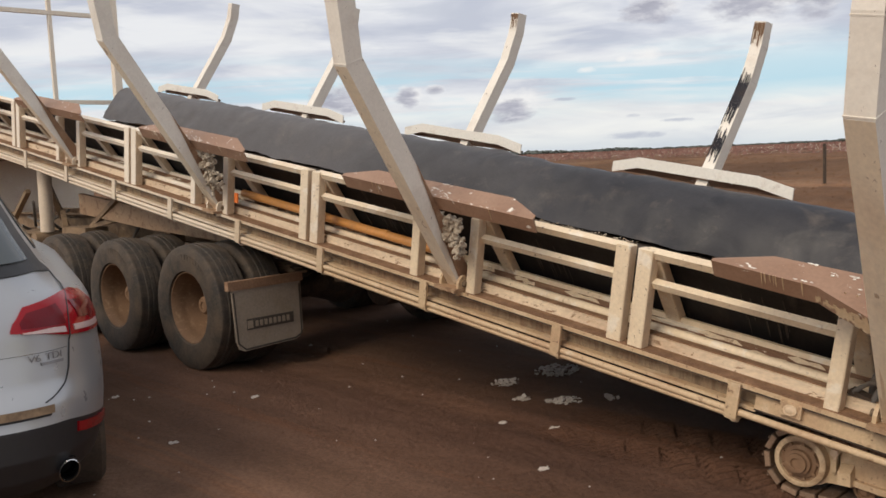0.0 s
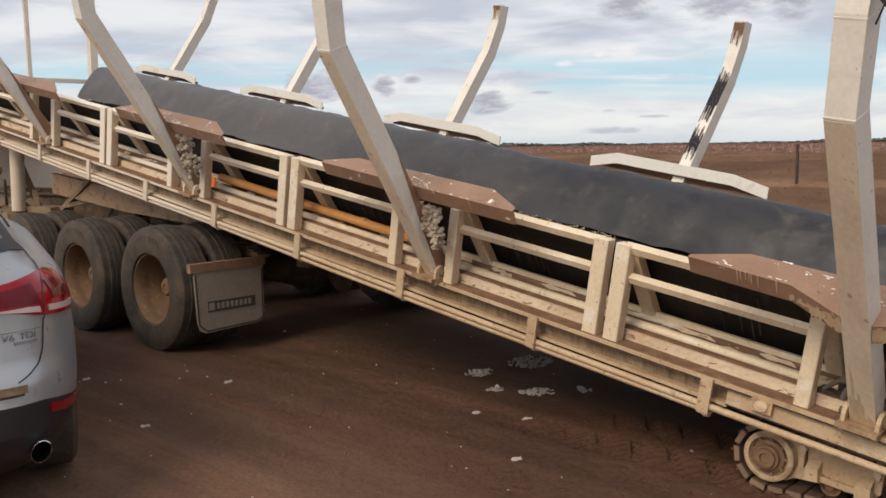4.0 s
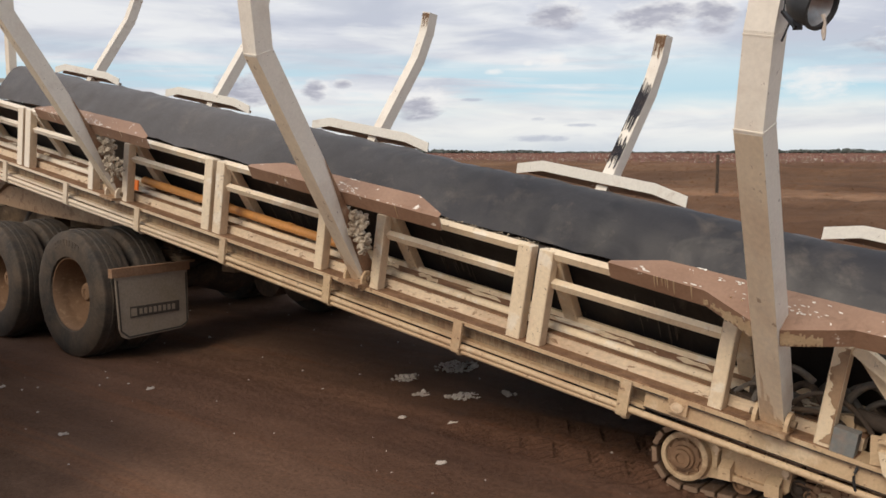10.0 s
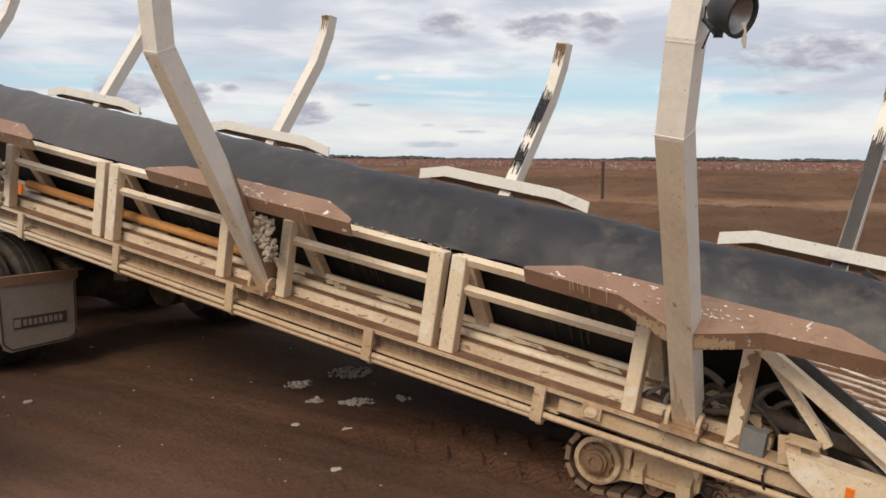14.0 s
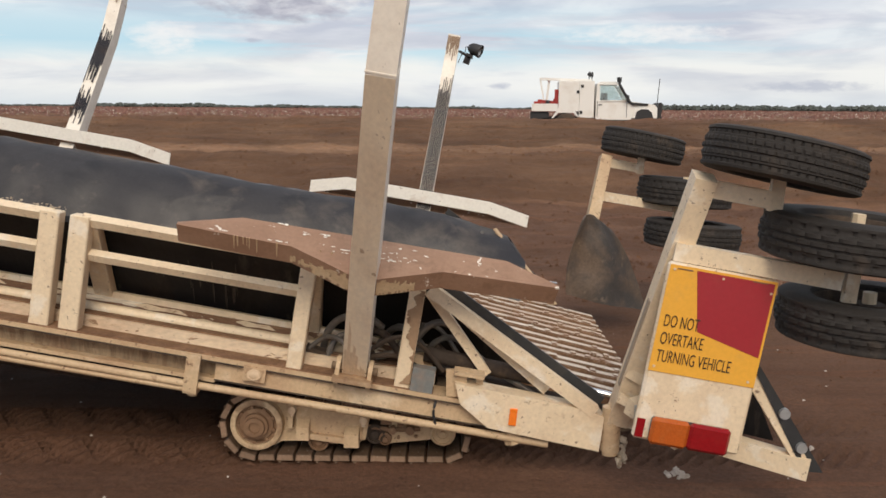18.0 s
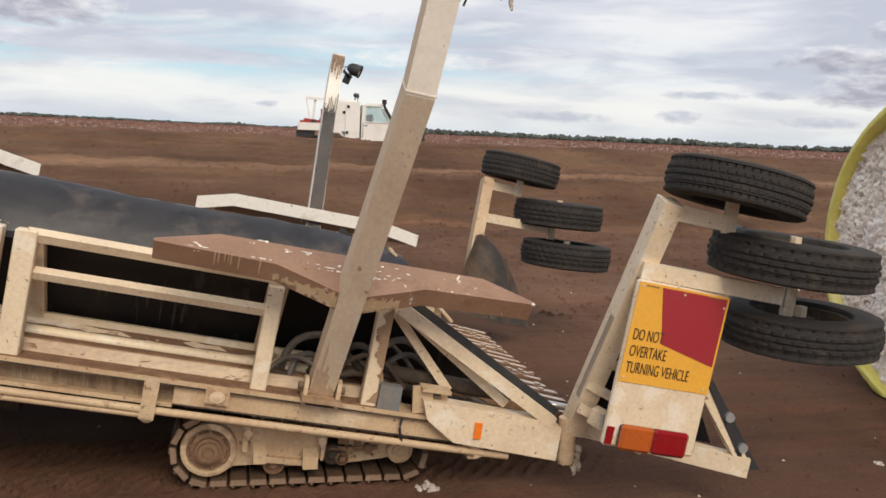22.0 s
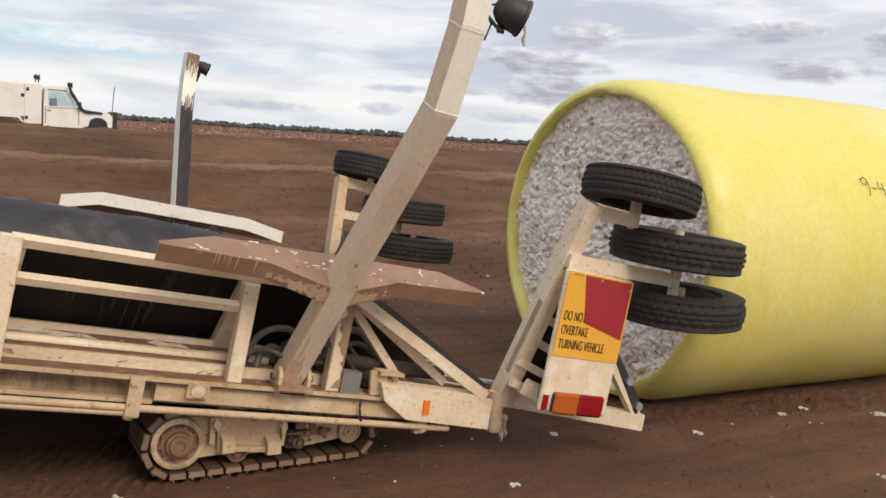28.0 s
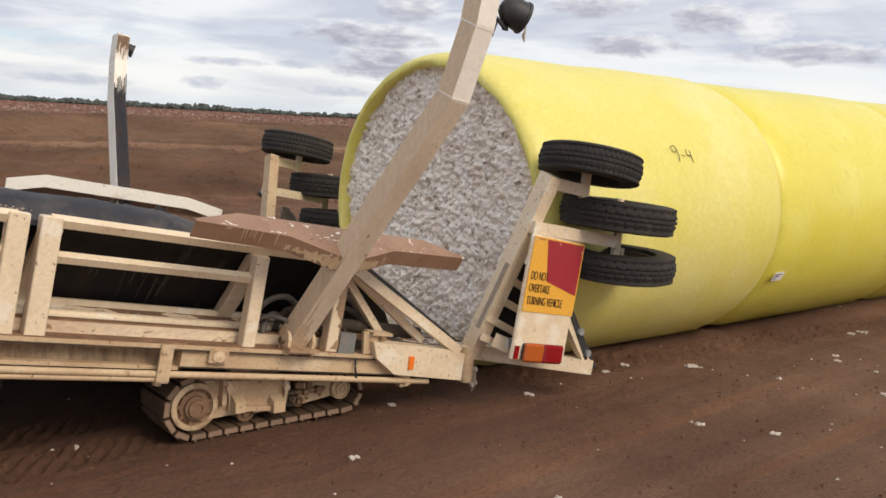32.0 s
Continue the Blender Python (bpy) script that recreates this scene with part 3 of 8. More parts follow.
SOIL = soil_material()
STALKS = surface("dry cotton stalks", (0.21, 0.11, 0.085), 0.95, stains=[((0.10, 0.045, 0.035), 0.2, 0.45, 0.6, 0.7)], grain=0.3, grain_scale=3)
# leaf green lightened towards blue-grey: distance haze put into the base colour
TREES = surface("far eucalypt leaves", (0.085, 0.098, 0.088), 0.95, stains=[((0.058, 0.071, 0.062), 0.12, 0.45, 0.6, 0.8)], grain=0.3, grain_scale=1.0)
WRAP = surface("yellow bale wrap", (0.745, 0.66, 0.15), 0.42, stains=[((0.80, 0.735, 0.32), 0.9, 0.45, 0.7, 0.7), ((0.64, 0.57, 0.07), 2.2, 0.52, 0.72, 0.35), ((0.82, 0.80, 0.50), 14, 0.60, 0.74, 0.35)], grain=0.05, grain_scale=30, bump=0.5, bump_scale=11)
WRAP_FAR = surface("strong yellow bale wrap", (0.72, 0.64, 0.085), 0.36, stains=[((0.78, 0.72, 0.18), 1.6, 0.48, 0.7, 0.7), ((0.58, 0.47, 0.03), 6.0, 0.56, 0.75, 0.4)], grain=0.04, grain_scale=30, bump=0.25, bump_scale=9)
LINT = surface("pressed cotton lint", (0.94, 0.865, 0.785), 0.95, stains=[((0.72, 0.60, 0.49), 2.6, 0.46, 0.66, 0.5), ((0.52, 0.40, 0.30), 8, 0.54, 0.64, 0.55), ((0.97, 0.93, 0.88), 11, 0.53, 0.60, 0.8), ((0.32, 0.22, 0.15), 18, 0.58, 0.63, 0.8), ((0.25, 0.17, 0.11), 40, 0.60, 0.64, 0.75)], grain=0.16, grain_scale=80, bump=1.0, bump_scale=26)
PAPER = surface("white paper label", (0.8, 0.8, 0.8), 0.5, grain=0.03)


# ---- mesh helpers ----
def part(name, bm, material, parent=None, label="", smooth=False, bevel=0.0, place=None):
    if bevel:
        sharp = [e for e in bm.edges if len(e.link_faces) == 2 and e.calc_face_angle(0) > 0.5]
        bmesh.ops.bevel(bm, geom=sharp, offset=bevel, segments=1, affect="EDGES", clamp_overlap=True)
    bmesh.ops.recalc_face_normals(bm, faces=bm.faces)
    me = bpy.data.meshes.new(name)
    bm.to_mesh(me)
    bm.free()
    for mt in material if isinstance(material, (list, tuple)) else (material,):
        me.materials.append(mt)
    if smooth:
        me.polygons.foreach_set("use_smooth", [True] * len(me.polygons))
        me.set_sharp_from_angle(angle=radians(38))
    ob = new(name, me)
    if parent:
        ob.parent = parent
    if place is not None:
        ob.matrix_basis = place
    if label:
        ob["label"] = label
    return ob


def again(ob, m, parent=None, label=""):
    """The same mesh once more, as an object of its own."""
    o = new(ob.name.split(".")[0], ob.data)
    o.parent = parent if parent else ob.parent
    o.matrix_basis = m
    if label:
        o["label"] = label
    return o


def thing(name, label, category, group="", at=None):
    ob = new(name)
    ob.empty_display_size = 0.1
    if at is not None:
        ob.matrix_basis = at
    return tagged(ob, label, category, group)


def add_hex(bm, corners):
    v = [bm.verts.new(c) for c in corners]
    for f in ((0, 1, 2, 3), (7, 6, 5, 4), (0, 4, 5, 1), (1, 5, 6, 2), (2, 6, 7, 3), (3, 7, 4, 0)):
        bm.faces.new([v[i] for i in f])


def add_box(bm, centre, size, m=None):
    c, s = Vector(centre), Vector(size) / 2
    pts = [Vector((x * s.x, y * s.y, z * s.z)) for z in (-1, 1) for x, y in ((-1, -1), (1, -1), (1, 1), (-1, 1))]
    add_hex(bm, [(m @ p if m else p) + c for p in pts])


def axes_of(p0, p1, ref):
    d = (Vector(p1) - Vector(p0)).normalized()
    side = d.cross(Vector(ref)).normalized()
    return d, side, side.cross(d).normalized()


def add_beam(bm, p0, p1, w, h, ref=(0, 0, 1), w1=None, h1=None):
    """A bar from p0 to p1: w across, h along ref."""
    d, side, up = axes_of(p0, p1, ref)
    pts = []
    for p, ww, hh in ((p0, w, h), (p1, w1 or w, h1 or h)):
        pts += [Vector(p) + side * a * ww / 2 + up * b * hh / 2 for a, b in ((-1, -1), (1, -1), (1, 1), (-1, 1))]
    add_hex(bm, pts)


def add_channel(bm, p0, p1, w, h, t, ref=(0, 0, 1)):
    """A U-shaped bar, open to its side."""
    d, side, up = axes_of(p0, p1, ref)
    a, b = Vector(p0), Vector(p1)
    add_beam(bm, a - side * (w / 2 - t / 2), b - side * (w / 2 - t / 2), t, h, ref)
    for s in (1, -1):
        o = up * s * (h / 2 - t / 2) + side * t / 2
        add_beam(bm, a + o, b + o, w - t, t, ref)


def add_tube(bm, pts, r, n=10, caps=True):
    pts = [Vector(p) for p in pts]
    rings = []
    ref = Vector((0.13, 0.21, 0.97))
    for i, p in enumerate(pts):
        d = (pts[min(i + 1, len(pts) - 1)] - pts[max(i - 1, 0)]).normalized()
        side = d.cross(ref)
        side = side.normalized() if side.length > 0.05 else d.cross(Vector((1, 0, 0))).normalized()
        up = side.cross(d).normalized()
        rr = r[i] if isinstance(r, (list, tuple)) else r
        rings.append([bm.verts.new(p + rr * (math.cos(a) * side + math.sin(a) * up)) for a in (2 * math.pi * k / n for k in range(n))])
    for a, b in zip(rings, rings[1:]):
        for k in range(n):
            bm.faces.new((a[k], a[(k + 1) % n], b[(k + 1) % n], b[k]))
    if caps:
        bm.faces.new(rings[0][::-1]), bm.faces.new(rings[-1])


def add_prism(bm, outline, offset):
    a = [bm.verts.new(p) for p in outline]
    b = [bm.verts.new(Vector(p) + Vector(offset)) for p in outline]
    n = len(a)
    bm.faces.new(a[::-1]), bm.faces.new(b)
    for i in range(n):
        bm.faces.new((a[i], a[(i + 1) % n], b[(i + 1) % n], b[i]))


def add_lathe(bm, profile, m=None, n=40, closed=True):
    """profile: (radius, height) round the z axis of m."""
    rings = []
    for r, h in profile:
        rings.append([bm.verts.new((m @ Vector((r * math.cos(a), r * math.sin(a), h))) if m else Vector((r * math.cos(a), r * math.sin(a), h))) for a in (2 * math.pi * k / n for k in range(n))])
    pairs = list(zip(rings, rings[1:])) + ([(rings[-1], rings[0])] if closed else [])
    for a, b in pairs:
        for k in range(n):
            bm.faces.new((a[k], a[(k + 1) % n], b[(k + 1) % n], b[k]))
    if not closed:
        for ring, (r, h) in ((rings[0], profile[0]), (rings[-1], profile[-1])):
            if r < 0.04:
                bm.faces.new(ring)


def add_sheet(bm, grid, thick):
    """A curved sheet through rows of points, of even thickness."""
    rows, cols = len(grid), len(grid[0])
    g = [[Vector(p) for p in r] for r in grid]
    front, back = [], []
    for i in range(rows):
        fa, ba = [], []
        for j in range(cols):
            du = g[min(i + 1, rows - 1)][j] - g[max(i - 1, 0)][j]
            dv = g[i][min(j + 1, cols - 1)] - g[i][max(j - 1, 0)]
            nrm = du.cross(dv).normalized()
            fa.append(bm.verts.new(g[i][j] + nrm * thick / 2)), ba.append(bm.verts.new(g[i][j] - nrm * thick / 2))
        front.append(fa), back.append(ba)
    for i in range(rows - 1):
        for j in range(cols - 1):
            bm.faces.new((front[i][j], front[i][j + 1], front[i + 1][j + 1], front[i + 1][j]))
            bm.faces.new((back[i][j], back[i + 1][j], back[i + 1][j + 1], back[i][j + 1]))
    edge = [(0, j) for j in range(cols)] + [(i, cols - 1) for i in range(1, rows)] + [(rows - 1, j) for j in range(cols - 2, -1, -1)] + [(i, 0) for i in range(rows - 2, 0, -1)]
    for (a, b), (c, d) in zip(edge, edge[1:] + edge[:1]):
        bm.faces.new((front[a][b], back[a][b], back[c][d], front[c][d]))


def add_lump(bm, centre, size, seed, sub=2, rough=0.45):
    m = Matrix.Translation(centre) @ Matrix.Diagonal((*size, 1))
    made = bmesh.ops.create_icosphere(bm, subdivisions=sub, radius=1.0, matrix=m)["verts"]
    for v in made:
        d = v.co - Vector(centre)
        v.co = Vector(centre) + d * (1 + rough * noise.noise(v.co * 2.2 / max(size) + Vector((seed * 7.7, seed * 3.1, 0))) * 1.8)


def words(text, height_, m, material, parent, name, squeeze=1.0):
    cu = bpy.data.curves.new(name, "FONT")
    cu.body, cu.size, cu.extrude, cu.offset = text, 1.0, 0.004, -0.010
    tmp = bpy.data.objects.new(name, cu)
    scene.collection.objects.link(tmp)
    me = bpy.data.meshes.new_from_object(tmp.evaluated_get(bpy.context.evaluated_depsgraph_get()))
    bpy.data.objects.remove(tmp)
    bpy.data.curves.remove(cu)
    k = height_ / 0.73
    me.transform(m @ Matrix.Diagonal((k * squeeze, k, 0.35, 1)))
    me.materials.clear()
    me.materials.append(material)
    ob = new(name, me)
    ob.parent = parent
    return ob


# ---- ground ----
def lattice(x, y, seed):
    """Smooth value noise for arrays, about -1 to 1."""
    xi, yi = np.floor(x).astype(np.int64), np.floor(y).astype(np.int64)
    fx, fy = x - xi, y - yi
    fx, fy = fx * fx * (3 - 2 * fx), fy * fy * (3 - 2 * fy)

    def h(a, b):
        n = (a * 374761393 + b * 668265263 + seed * 974711) & 0xFFFFFFFF
        n = ((n ^ (n >> 13)) * 1274126177) & 0xFFFFFFFF
        return ((n ^ (n >> 16)) & 0xFFFF) / 32767.5 - 1

    a, b = h(xi, yi) * (1 - fx) + h(xi + 1, yi) * fx, h(xi, yi + 1) * (1 - fx) + h(xi + 1, yi + 1) * fx
    return a * (1 - fy) + b * fy


BANK = ((0, 0.0), (14.5, 0.0), (15.0, 0.10), (17.6, 0.72), (18.2, 0.77), (20.6, 0.79), (21.0, 0.86), (23.6, 1.28), (24.6, 1.35), (26.5, 1.10), (34, 0.62), (41, 0.62), (60, 1.10), (4000, 1.2))


def ground_height(x, y):
    yy = y + 0.14 * lattice(x * 0.12, y * 0.02, 5)
    z = np.interp(yy, [b[0] for b in BANK], [b[1] for b in BANK])
    rough = np.clip((y - 6.8) / 6, 0, 1) * 0.042 + 0.010 + 0.010 * np.clip((x - 2.2) / 1.5, 0, 1) * np.clip((y - 1.5) / 2, 0, 1)
    far = np.clip((45 - np.abs(y)) / 30, 0.0, 1)
    z = z + far * rough * (lattice(x * 1.1, y * 1.1, 1) + 0.6 * lattice(x * 3.3, y * 3.3, 2) + 0.5 * lattice(x * 8.1, y * 8.1, 3))
    # ridges of graded earth on the bank
    z = z + far * np.clip((y - 14.5) / 3, 0, 1) * 0.016 * lattice(x * 0.35, y * 2.6, 9)
    # lanes pressed by tracks and tyres, with slanting lug prints across them
    for lane, wide in ((4.13, 0.13), (4.53, 0.13), (3.3, 0.22), (6.3, 0.3)):
        inside = np.clip(1.25 - np.abs(y - lane - 0.02 * lattice(x * 0.4, x * 0.0, 8)) / wide, 0, 1)
        prints = np.clip(np.sin((x - (y - lane) * 0.8) * 2 * np.pi / 0.088) * 2.6, -1, 1) * np.clip((2.4 - x) / 0.8, 0, 1) * np.clip((x + 3.4) / 0.8, 0, 1) * (0.45 + 0.55 * np.clip(lattice(x * 0.5, y * 0.5, 4) + 0.6, 0, 1))
        z = z - 0.012 * inside + (0.046 if wide < 0.2 else 0.008) * np.sqrt(inside) * prints
    rim = y - (3.88 - 0.17 * (x - 4.9))
    inside = np.clip(1.3 - np.abs(rim) / 0.15, 0, 1) * np.clip((x - 3.6) / 0.5, 0, 1) * np.clip((10.5 - x) / 2, 0, 1)
    z = z - 0.012 * inside + 0.034 * np.sqrt(inside) * np.clip(np.sin((x + rim * 0.9) * 2 * np.pi / 0.20) * 2.2, -1, 1)
    near = np.clip((6 - np.abs(y - 3.4)) / 5, 0, 1)
    return z - 0.006 * near


def make_ground():
    xs = np.concatenate([-np.geomspace(3000, 18, 26), np.arange(-17.5, -9, 0.16), np.arange(-9, -3.6, 0.055), np.arange(-3.6, 2.6, 0.02), np.arange(2.6, 11, 0.055), np.arange(11, 20, 0.16), np.geomspace(20.5, 3000, 26)])
    ys = np.concatenate([-np.geomspace(1500, 3, 14), np.arange(-2.5, 1.2, 0.3), np.arange(1.2, 3.9, 0.055), np.arange(3.9, 4.8, 0.03), np.arange(4.8, 7.5, 0.055), np.arange(7.5, 27, 0.13), np.geomspace(27.3, 60, 30), np.geomspace(62, 4000, 26)])
    gx, gy = np.meshgrid(xs, ys)
    gz = ground_height(gx, gy)
    ny, nx = gx.shape
    i = np.arange(ny * nx).reshape(ny, nx)
    quads = np.stack([i[:-1, :-1], i[:-1, 1:], i[1:, 1:], i[1:, :-1]], -1).reshape(-1, 4)
    me = bpy.data.meshes.new("ground")
    me.from_pydata(np.stack([gx, gy, gz], -1).reshape(-1, 3).tolist(), [], quads.tolist())
    me.materials.append(SOIL)
    me.polygons.foreach_set("use_smooth", [True] * len(me.polygons))
    tagged(new("ground", me), "graded red-brown bare soil rising to a bank", "ground", kind="structure")


make_ground()


def scatter_mesh(name, verts, faces, material, label, category):
    me = bpy.data.meshes.new(name)
    me.from_pydata(verts, [], faces)
    me.materials.append(material)
    return tagged(new(name, me), label, category, kind="stuff")


def shards(spots, size, squash=1.0):
    """Small three-sided lumps at the spots."""
    verts, faces = [], []
    rnd = np.random.RandomState(11)
    for (x, y, z), s in zip(spots, size):
        b = len(verts)
        a0 = rnd.uniform(0, 6.3)
        for k in range(3):
            a = a0 + k * 2.094
            verts.append((x + s * math.cos(a), y + s * math.sin(a), z - s * 0.2))
        verts.append((x + s * rnd.uniform(-0.3, 0.3), y, z + s * squash))
        faces += [(b, b + 1, b + 3), (b + 1, b + 2, b + 3), (b + 2, b, b + 3)]
    return verts, faces


def make_field():
    rnd = np.random.RandomState(3)
    n = 26000
    y = 27 + 270 * rnd.uniform(0, 1, n) ** 1.7
    x = rnd.uniform(-1.5, 1.5, n) * (y + 12)
    z = ground_height(x, y)
    keep = (y > 46) | (rnd.uniform(0, 1, n) < 0.25)
    spots, size = np.stack([x, y, z], -1)[keep], (0.05 + 0.0011 * y)[keep] * rnd.uniform(0.6, 1.3, keep.sum())
    v, f = shards(spots, size * 0.6, 0.45)
    scatter_mesh("cotton_left_in_field", v, f, COTTON, "white cotton left on the harvested field", "cotton")
    n = 30000
    y = 42 + 420 * rnd.uniform(0, 1, n) ** 1.6
    x = rnd.uniform(-1.5, 1.5, n) * (y + 12)
    z = ground_height(x, y)
    v, f = shards(np.stack([x, y, z], -1), (0.10 + 0.0013 * y) * rnd.uniform(0.5, 1.2, n), 0.9)
    scatter_mesh("cotton_stubble", v, f, STALKS, "reddish dry cotton stubble on the flat field", "stubble")
    # clods on the bank and along the lane
    n = 34000
    y = np.concatenate([rnd.uniform(1.2, 7.5, n * 3 // 5), rnd.uniform(7.5, 26, n - n * 3 // 5)])
    x = rnd.uniform(-12, 12, n) * (1 + np.clip(y - 10, 0, 20) / 14)
    z = ground_height(x, y)
    s = np.where(y < 7.5, 0.003 + (0.010 + 0.010 * (x > 2.2)) * rnd.uniform(0, 1, n) ** 4, rnd.uniform(0.010, 0.05, n) * rnd.uniform(0.3, 1.3, n))
    v, f = shards(np.stack([x, y, z], -1), s, 0.7)
    scatter_mesh("soil_clods", v, f, SOIL, "loose clods of red-brown soil", "soil")
    n = 460
    y = rnd.uniform(1.4, 9.0, n)
    x = rnd.uniform(-11, 11, n)
    v, f = shards(np.stack([x, y, ground_height(x, y) + 0.003], -1), rnd.uniform(0.004, 0.013, n) * np.where(rnd.uniform(0, 1, n) < 0.08, 2.2, 1), 0.5)
    scatter_mesh("cotton_specks", v, f, COTTON, "specks of white cotton lint on the soil", "cotton")


make_field()


def lump_cloud(name, spots, material, label, category, bumpy=0.5, scale=0.4):
    """Many uneven clumps in one mesh. spots: centre and half sizes."""
    bm = bmesh.new()
    bmesh.ops.create_icosphere(bm, subdivisions=2, radius=1.0)
    bm.verts.ensure_lookup_table()
    unit = np.array([v.co[:] for v in bm.verts])
    tris = np.array([[v.index for v in f.verts] for f in bm.faces])
    bm.free()
    rnd = np.random.RandomState(17)
    verts, faces = [], []
    for i, (c, size) in enumerate(spots):
        jitter = 1 + bumpy * rnd.uniform(-1, 1, len(unit))
        turn = rnd.uniform(0, 6.28)
        p = unit * jitter[:, None] * np.array(size)
        p = np.stack([p[:, 0] * math.cos(turn) - p[:, 1] * math.sin(turn), p[:, 0] * math.sin(turn) + p[:, 1] * math.cos(turn), p[:, 2]], -1)
        verts.append(p + np.array(c))
        faces.append(tris + i * len(unit))
    return scatter_mesh(name, np.concatenate(verts).tolist(), np.concatenate(faces).tolist(), material, label, category)


def make_treeline():
    rnd = random.Random(5)
    spots = []
    for k in range(3600):
        a = rnd.uniform(-1.2, 1.2)
        d = rnd.uniform(950, 1150)
        x, y = d * math.sin(a), d * math.cos(a)
        lean = 0.5 + 0.5 * noise.noise((a * 5, 3.3, 1.0)) + 0.35 * noise.noise((a * 21, 1.1, 4.0)) + 0.35 * (a > 0.1)
        tall = max(1.6, 5.2 * lean) * rnd.uniform(0.5, 1.3)
        w = rnd.uniform(1.8, 5.0)
        spots.append(((x, y, 1.0 + tall * 0.5), (w, w * 0.7, tall * 0.55)))
    lump_cloud("treeline", spots, TREES, "low grey-green line of gum trees on the horizon", "trees", 0.35)


make_treeline()


# ---- the truck: its own space, x to its rear, and a tilted bed ----
truck = thing("module_truck", "dusty cream-white cotton module truck with a tilted chain bed", "truck")
BED_TILT = radians(9.4)
CB, SB = math.cos(BED_TILT), math.sin(BED_TILT)
CY = 5.3
PITCH = 2.65
UP0 = -2.62  # first pair of posts along the bed
NMOD = 5


def pillar_u(k):
    return -1.302 if k == 0 else -1.192 - 2.634 * k


def bed(u, o, v, side=1):
    """A point of the bed: u along it to the rear, o out from its middle, v off its sill. side 1 is the near side."""
    return Vector((u * CB + v * SB, CY - o if side == 1 else CY - 0.1 + o, 0.215 - u * SB + v * CB))


UPV = Vector((SB, 0, CB))
RV = Vector((CB, 0, -SB))


def bed_beam(name, a, b, w, h, material, ref=None, bevel=0.006, label="", parent=None):
    bm = bmesh.new()
    add_beam(bm, a, b, w, h, ref or UPV)
    return part(name, bm, material, parent or truck, label, bevel=bevel)


def shaded_post(name, a, b, w, h):
    """A square post or brace; dust and flank shade are painted brown on the faces along the bed."""
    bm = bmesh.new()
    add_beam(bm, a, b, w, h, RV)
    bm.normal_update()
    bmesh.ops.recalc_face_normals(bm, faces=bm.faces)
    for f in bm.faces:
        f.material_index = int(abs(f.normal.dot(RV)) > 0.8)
    return part(name, bm, (CREAM, DUSTY_SHADED), truck, bevel=0.005)


def pad_chips(q, pad, seed):
    """Patches of bare white paint on the plate, and pale runs down its lip."""
    rnd = random.Random(seed)

    def on_top(a, f):
        return q(a, 1.69 - 0.09 * f, 0.586 + 0.064 * f) + UPV * 0.0015

    bm = bmesh.new()
    centres = [(rnd.uniform(-0.7, 0.7), rnd.choice((0.03, 0.05, 0.95, 0.5))) for i in range(8)] + [(rnd.choice((-0.11, 0.12, 0.16)), 0.15) for i in range(4)]
    for a0, f0 in centres:
        for i in range(rnd.randint(3, 8)):
            f = min(0.99, max(0.01, f0 + rnd.gauss(0, 0.025 if f0 < 0.1 or f0 > 0.9 else 0.12)))
            a = max(-0.70, min(0.70, a0 + rnd.gauss(0, 0.055))) * (0.74 if f > 0.3 else 1)
            L, W = 0.004 + 0.016 * rnd.random() ** 2, 0.008 + 0.035 * rnd.random() ** 2
            n = 7
            ring = [on_top(a + L * math.cos(2 * math.pi * j / n) * rnd.uniform(0.4, 1.3), f + W * math.sin(2 * math.pi * j / n) * rnd.uniform(0.4, 1.2)) for j in range(n)]
            add_prism(bm, ring, UPV * 0.002)
    chips = part("paint_chips", bm, BARE, pad, "chips of bare white paint")
    chips["kind"] = "stuff"
    for i in range(11):
        a = rnd.choice((-0.48, -0.40, -0.13, 0.47)) + rnd.gauss(0, 0.03)
        w_, e_ = rnd.uniform(0.0015, 0.004), rnd.uniform(0.25, 0.95)
        bm = bmesh.new()
        add_prism(bm, [q(x, 1.698 - 0.042 * g, 0.586 - 0.074 * g) for x, g in ((a - w_, 0.01), (a + w_, 0.005), (a + w_ * 0.8, e_ * 0.6), (a + w_ * 0.3, e_), (a - w_ * 0.5, e_ * 0.7))], Vector((0, -0.002, 0)))
        part("paint_run", bm, TAN, pad, "thin pale run of paint")


def worn_lip(q, pad):
    """Cream paint rubbed bare of dirt on the lip on both sides of the pillar."""
    rnd = random.Random(9)
    bm = bmesh.new()
    for a0, a1 in ((-0.32, -0.055), (0.055, 0.20)):
        n = 22
        for i in range(n):
            xa, xb = a0 + (a1 - a0) * i / n, a0 + (a1 - a0) * (i + 1) / n
            near = 1 - min(abs(xa), abs(xb)) / 0.34
            g0, g1 = max(0.04, 0.75 - 0.75 * near + rnd.uniform(-0.12, 0.18)), min(0.97, 0.80 + 0.3 * near + rnd.uniform(-0.2, 0.1))
            if g1 - g0 < 0.05:
                continue

            def at(a, g):
                f = min(1.0, (0.30 - abs(a)) / 0.25) if abs(a) < 0.30 else 0.0
                return q(a, 1.69 + 0.075 * f - 0.042 * g, 0.584 - 0.059 * f - 0.074 * g) + Vector((0, -0.009, -0.004))

            add_prism(bm, [at(xa, g0), at(xb, g0), at(xb, g1), at(xa, g1)], Vector((0, -0.002, 0)))
    patch = part("worn_patch", bm, TAN, pad, "cream paint rubbed bare of dirt")
    patch["kind"] = "stuff"


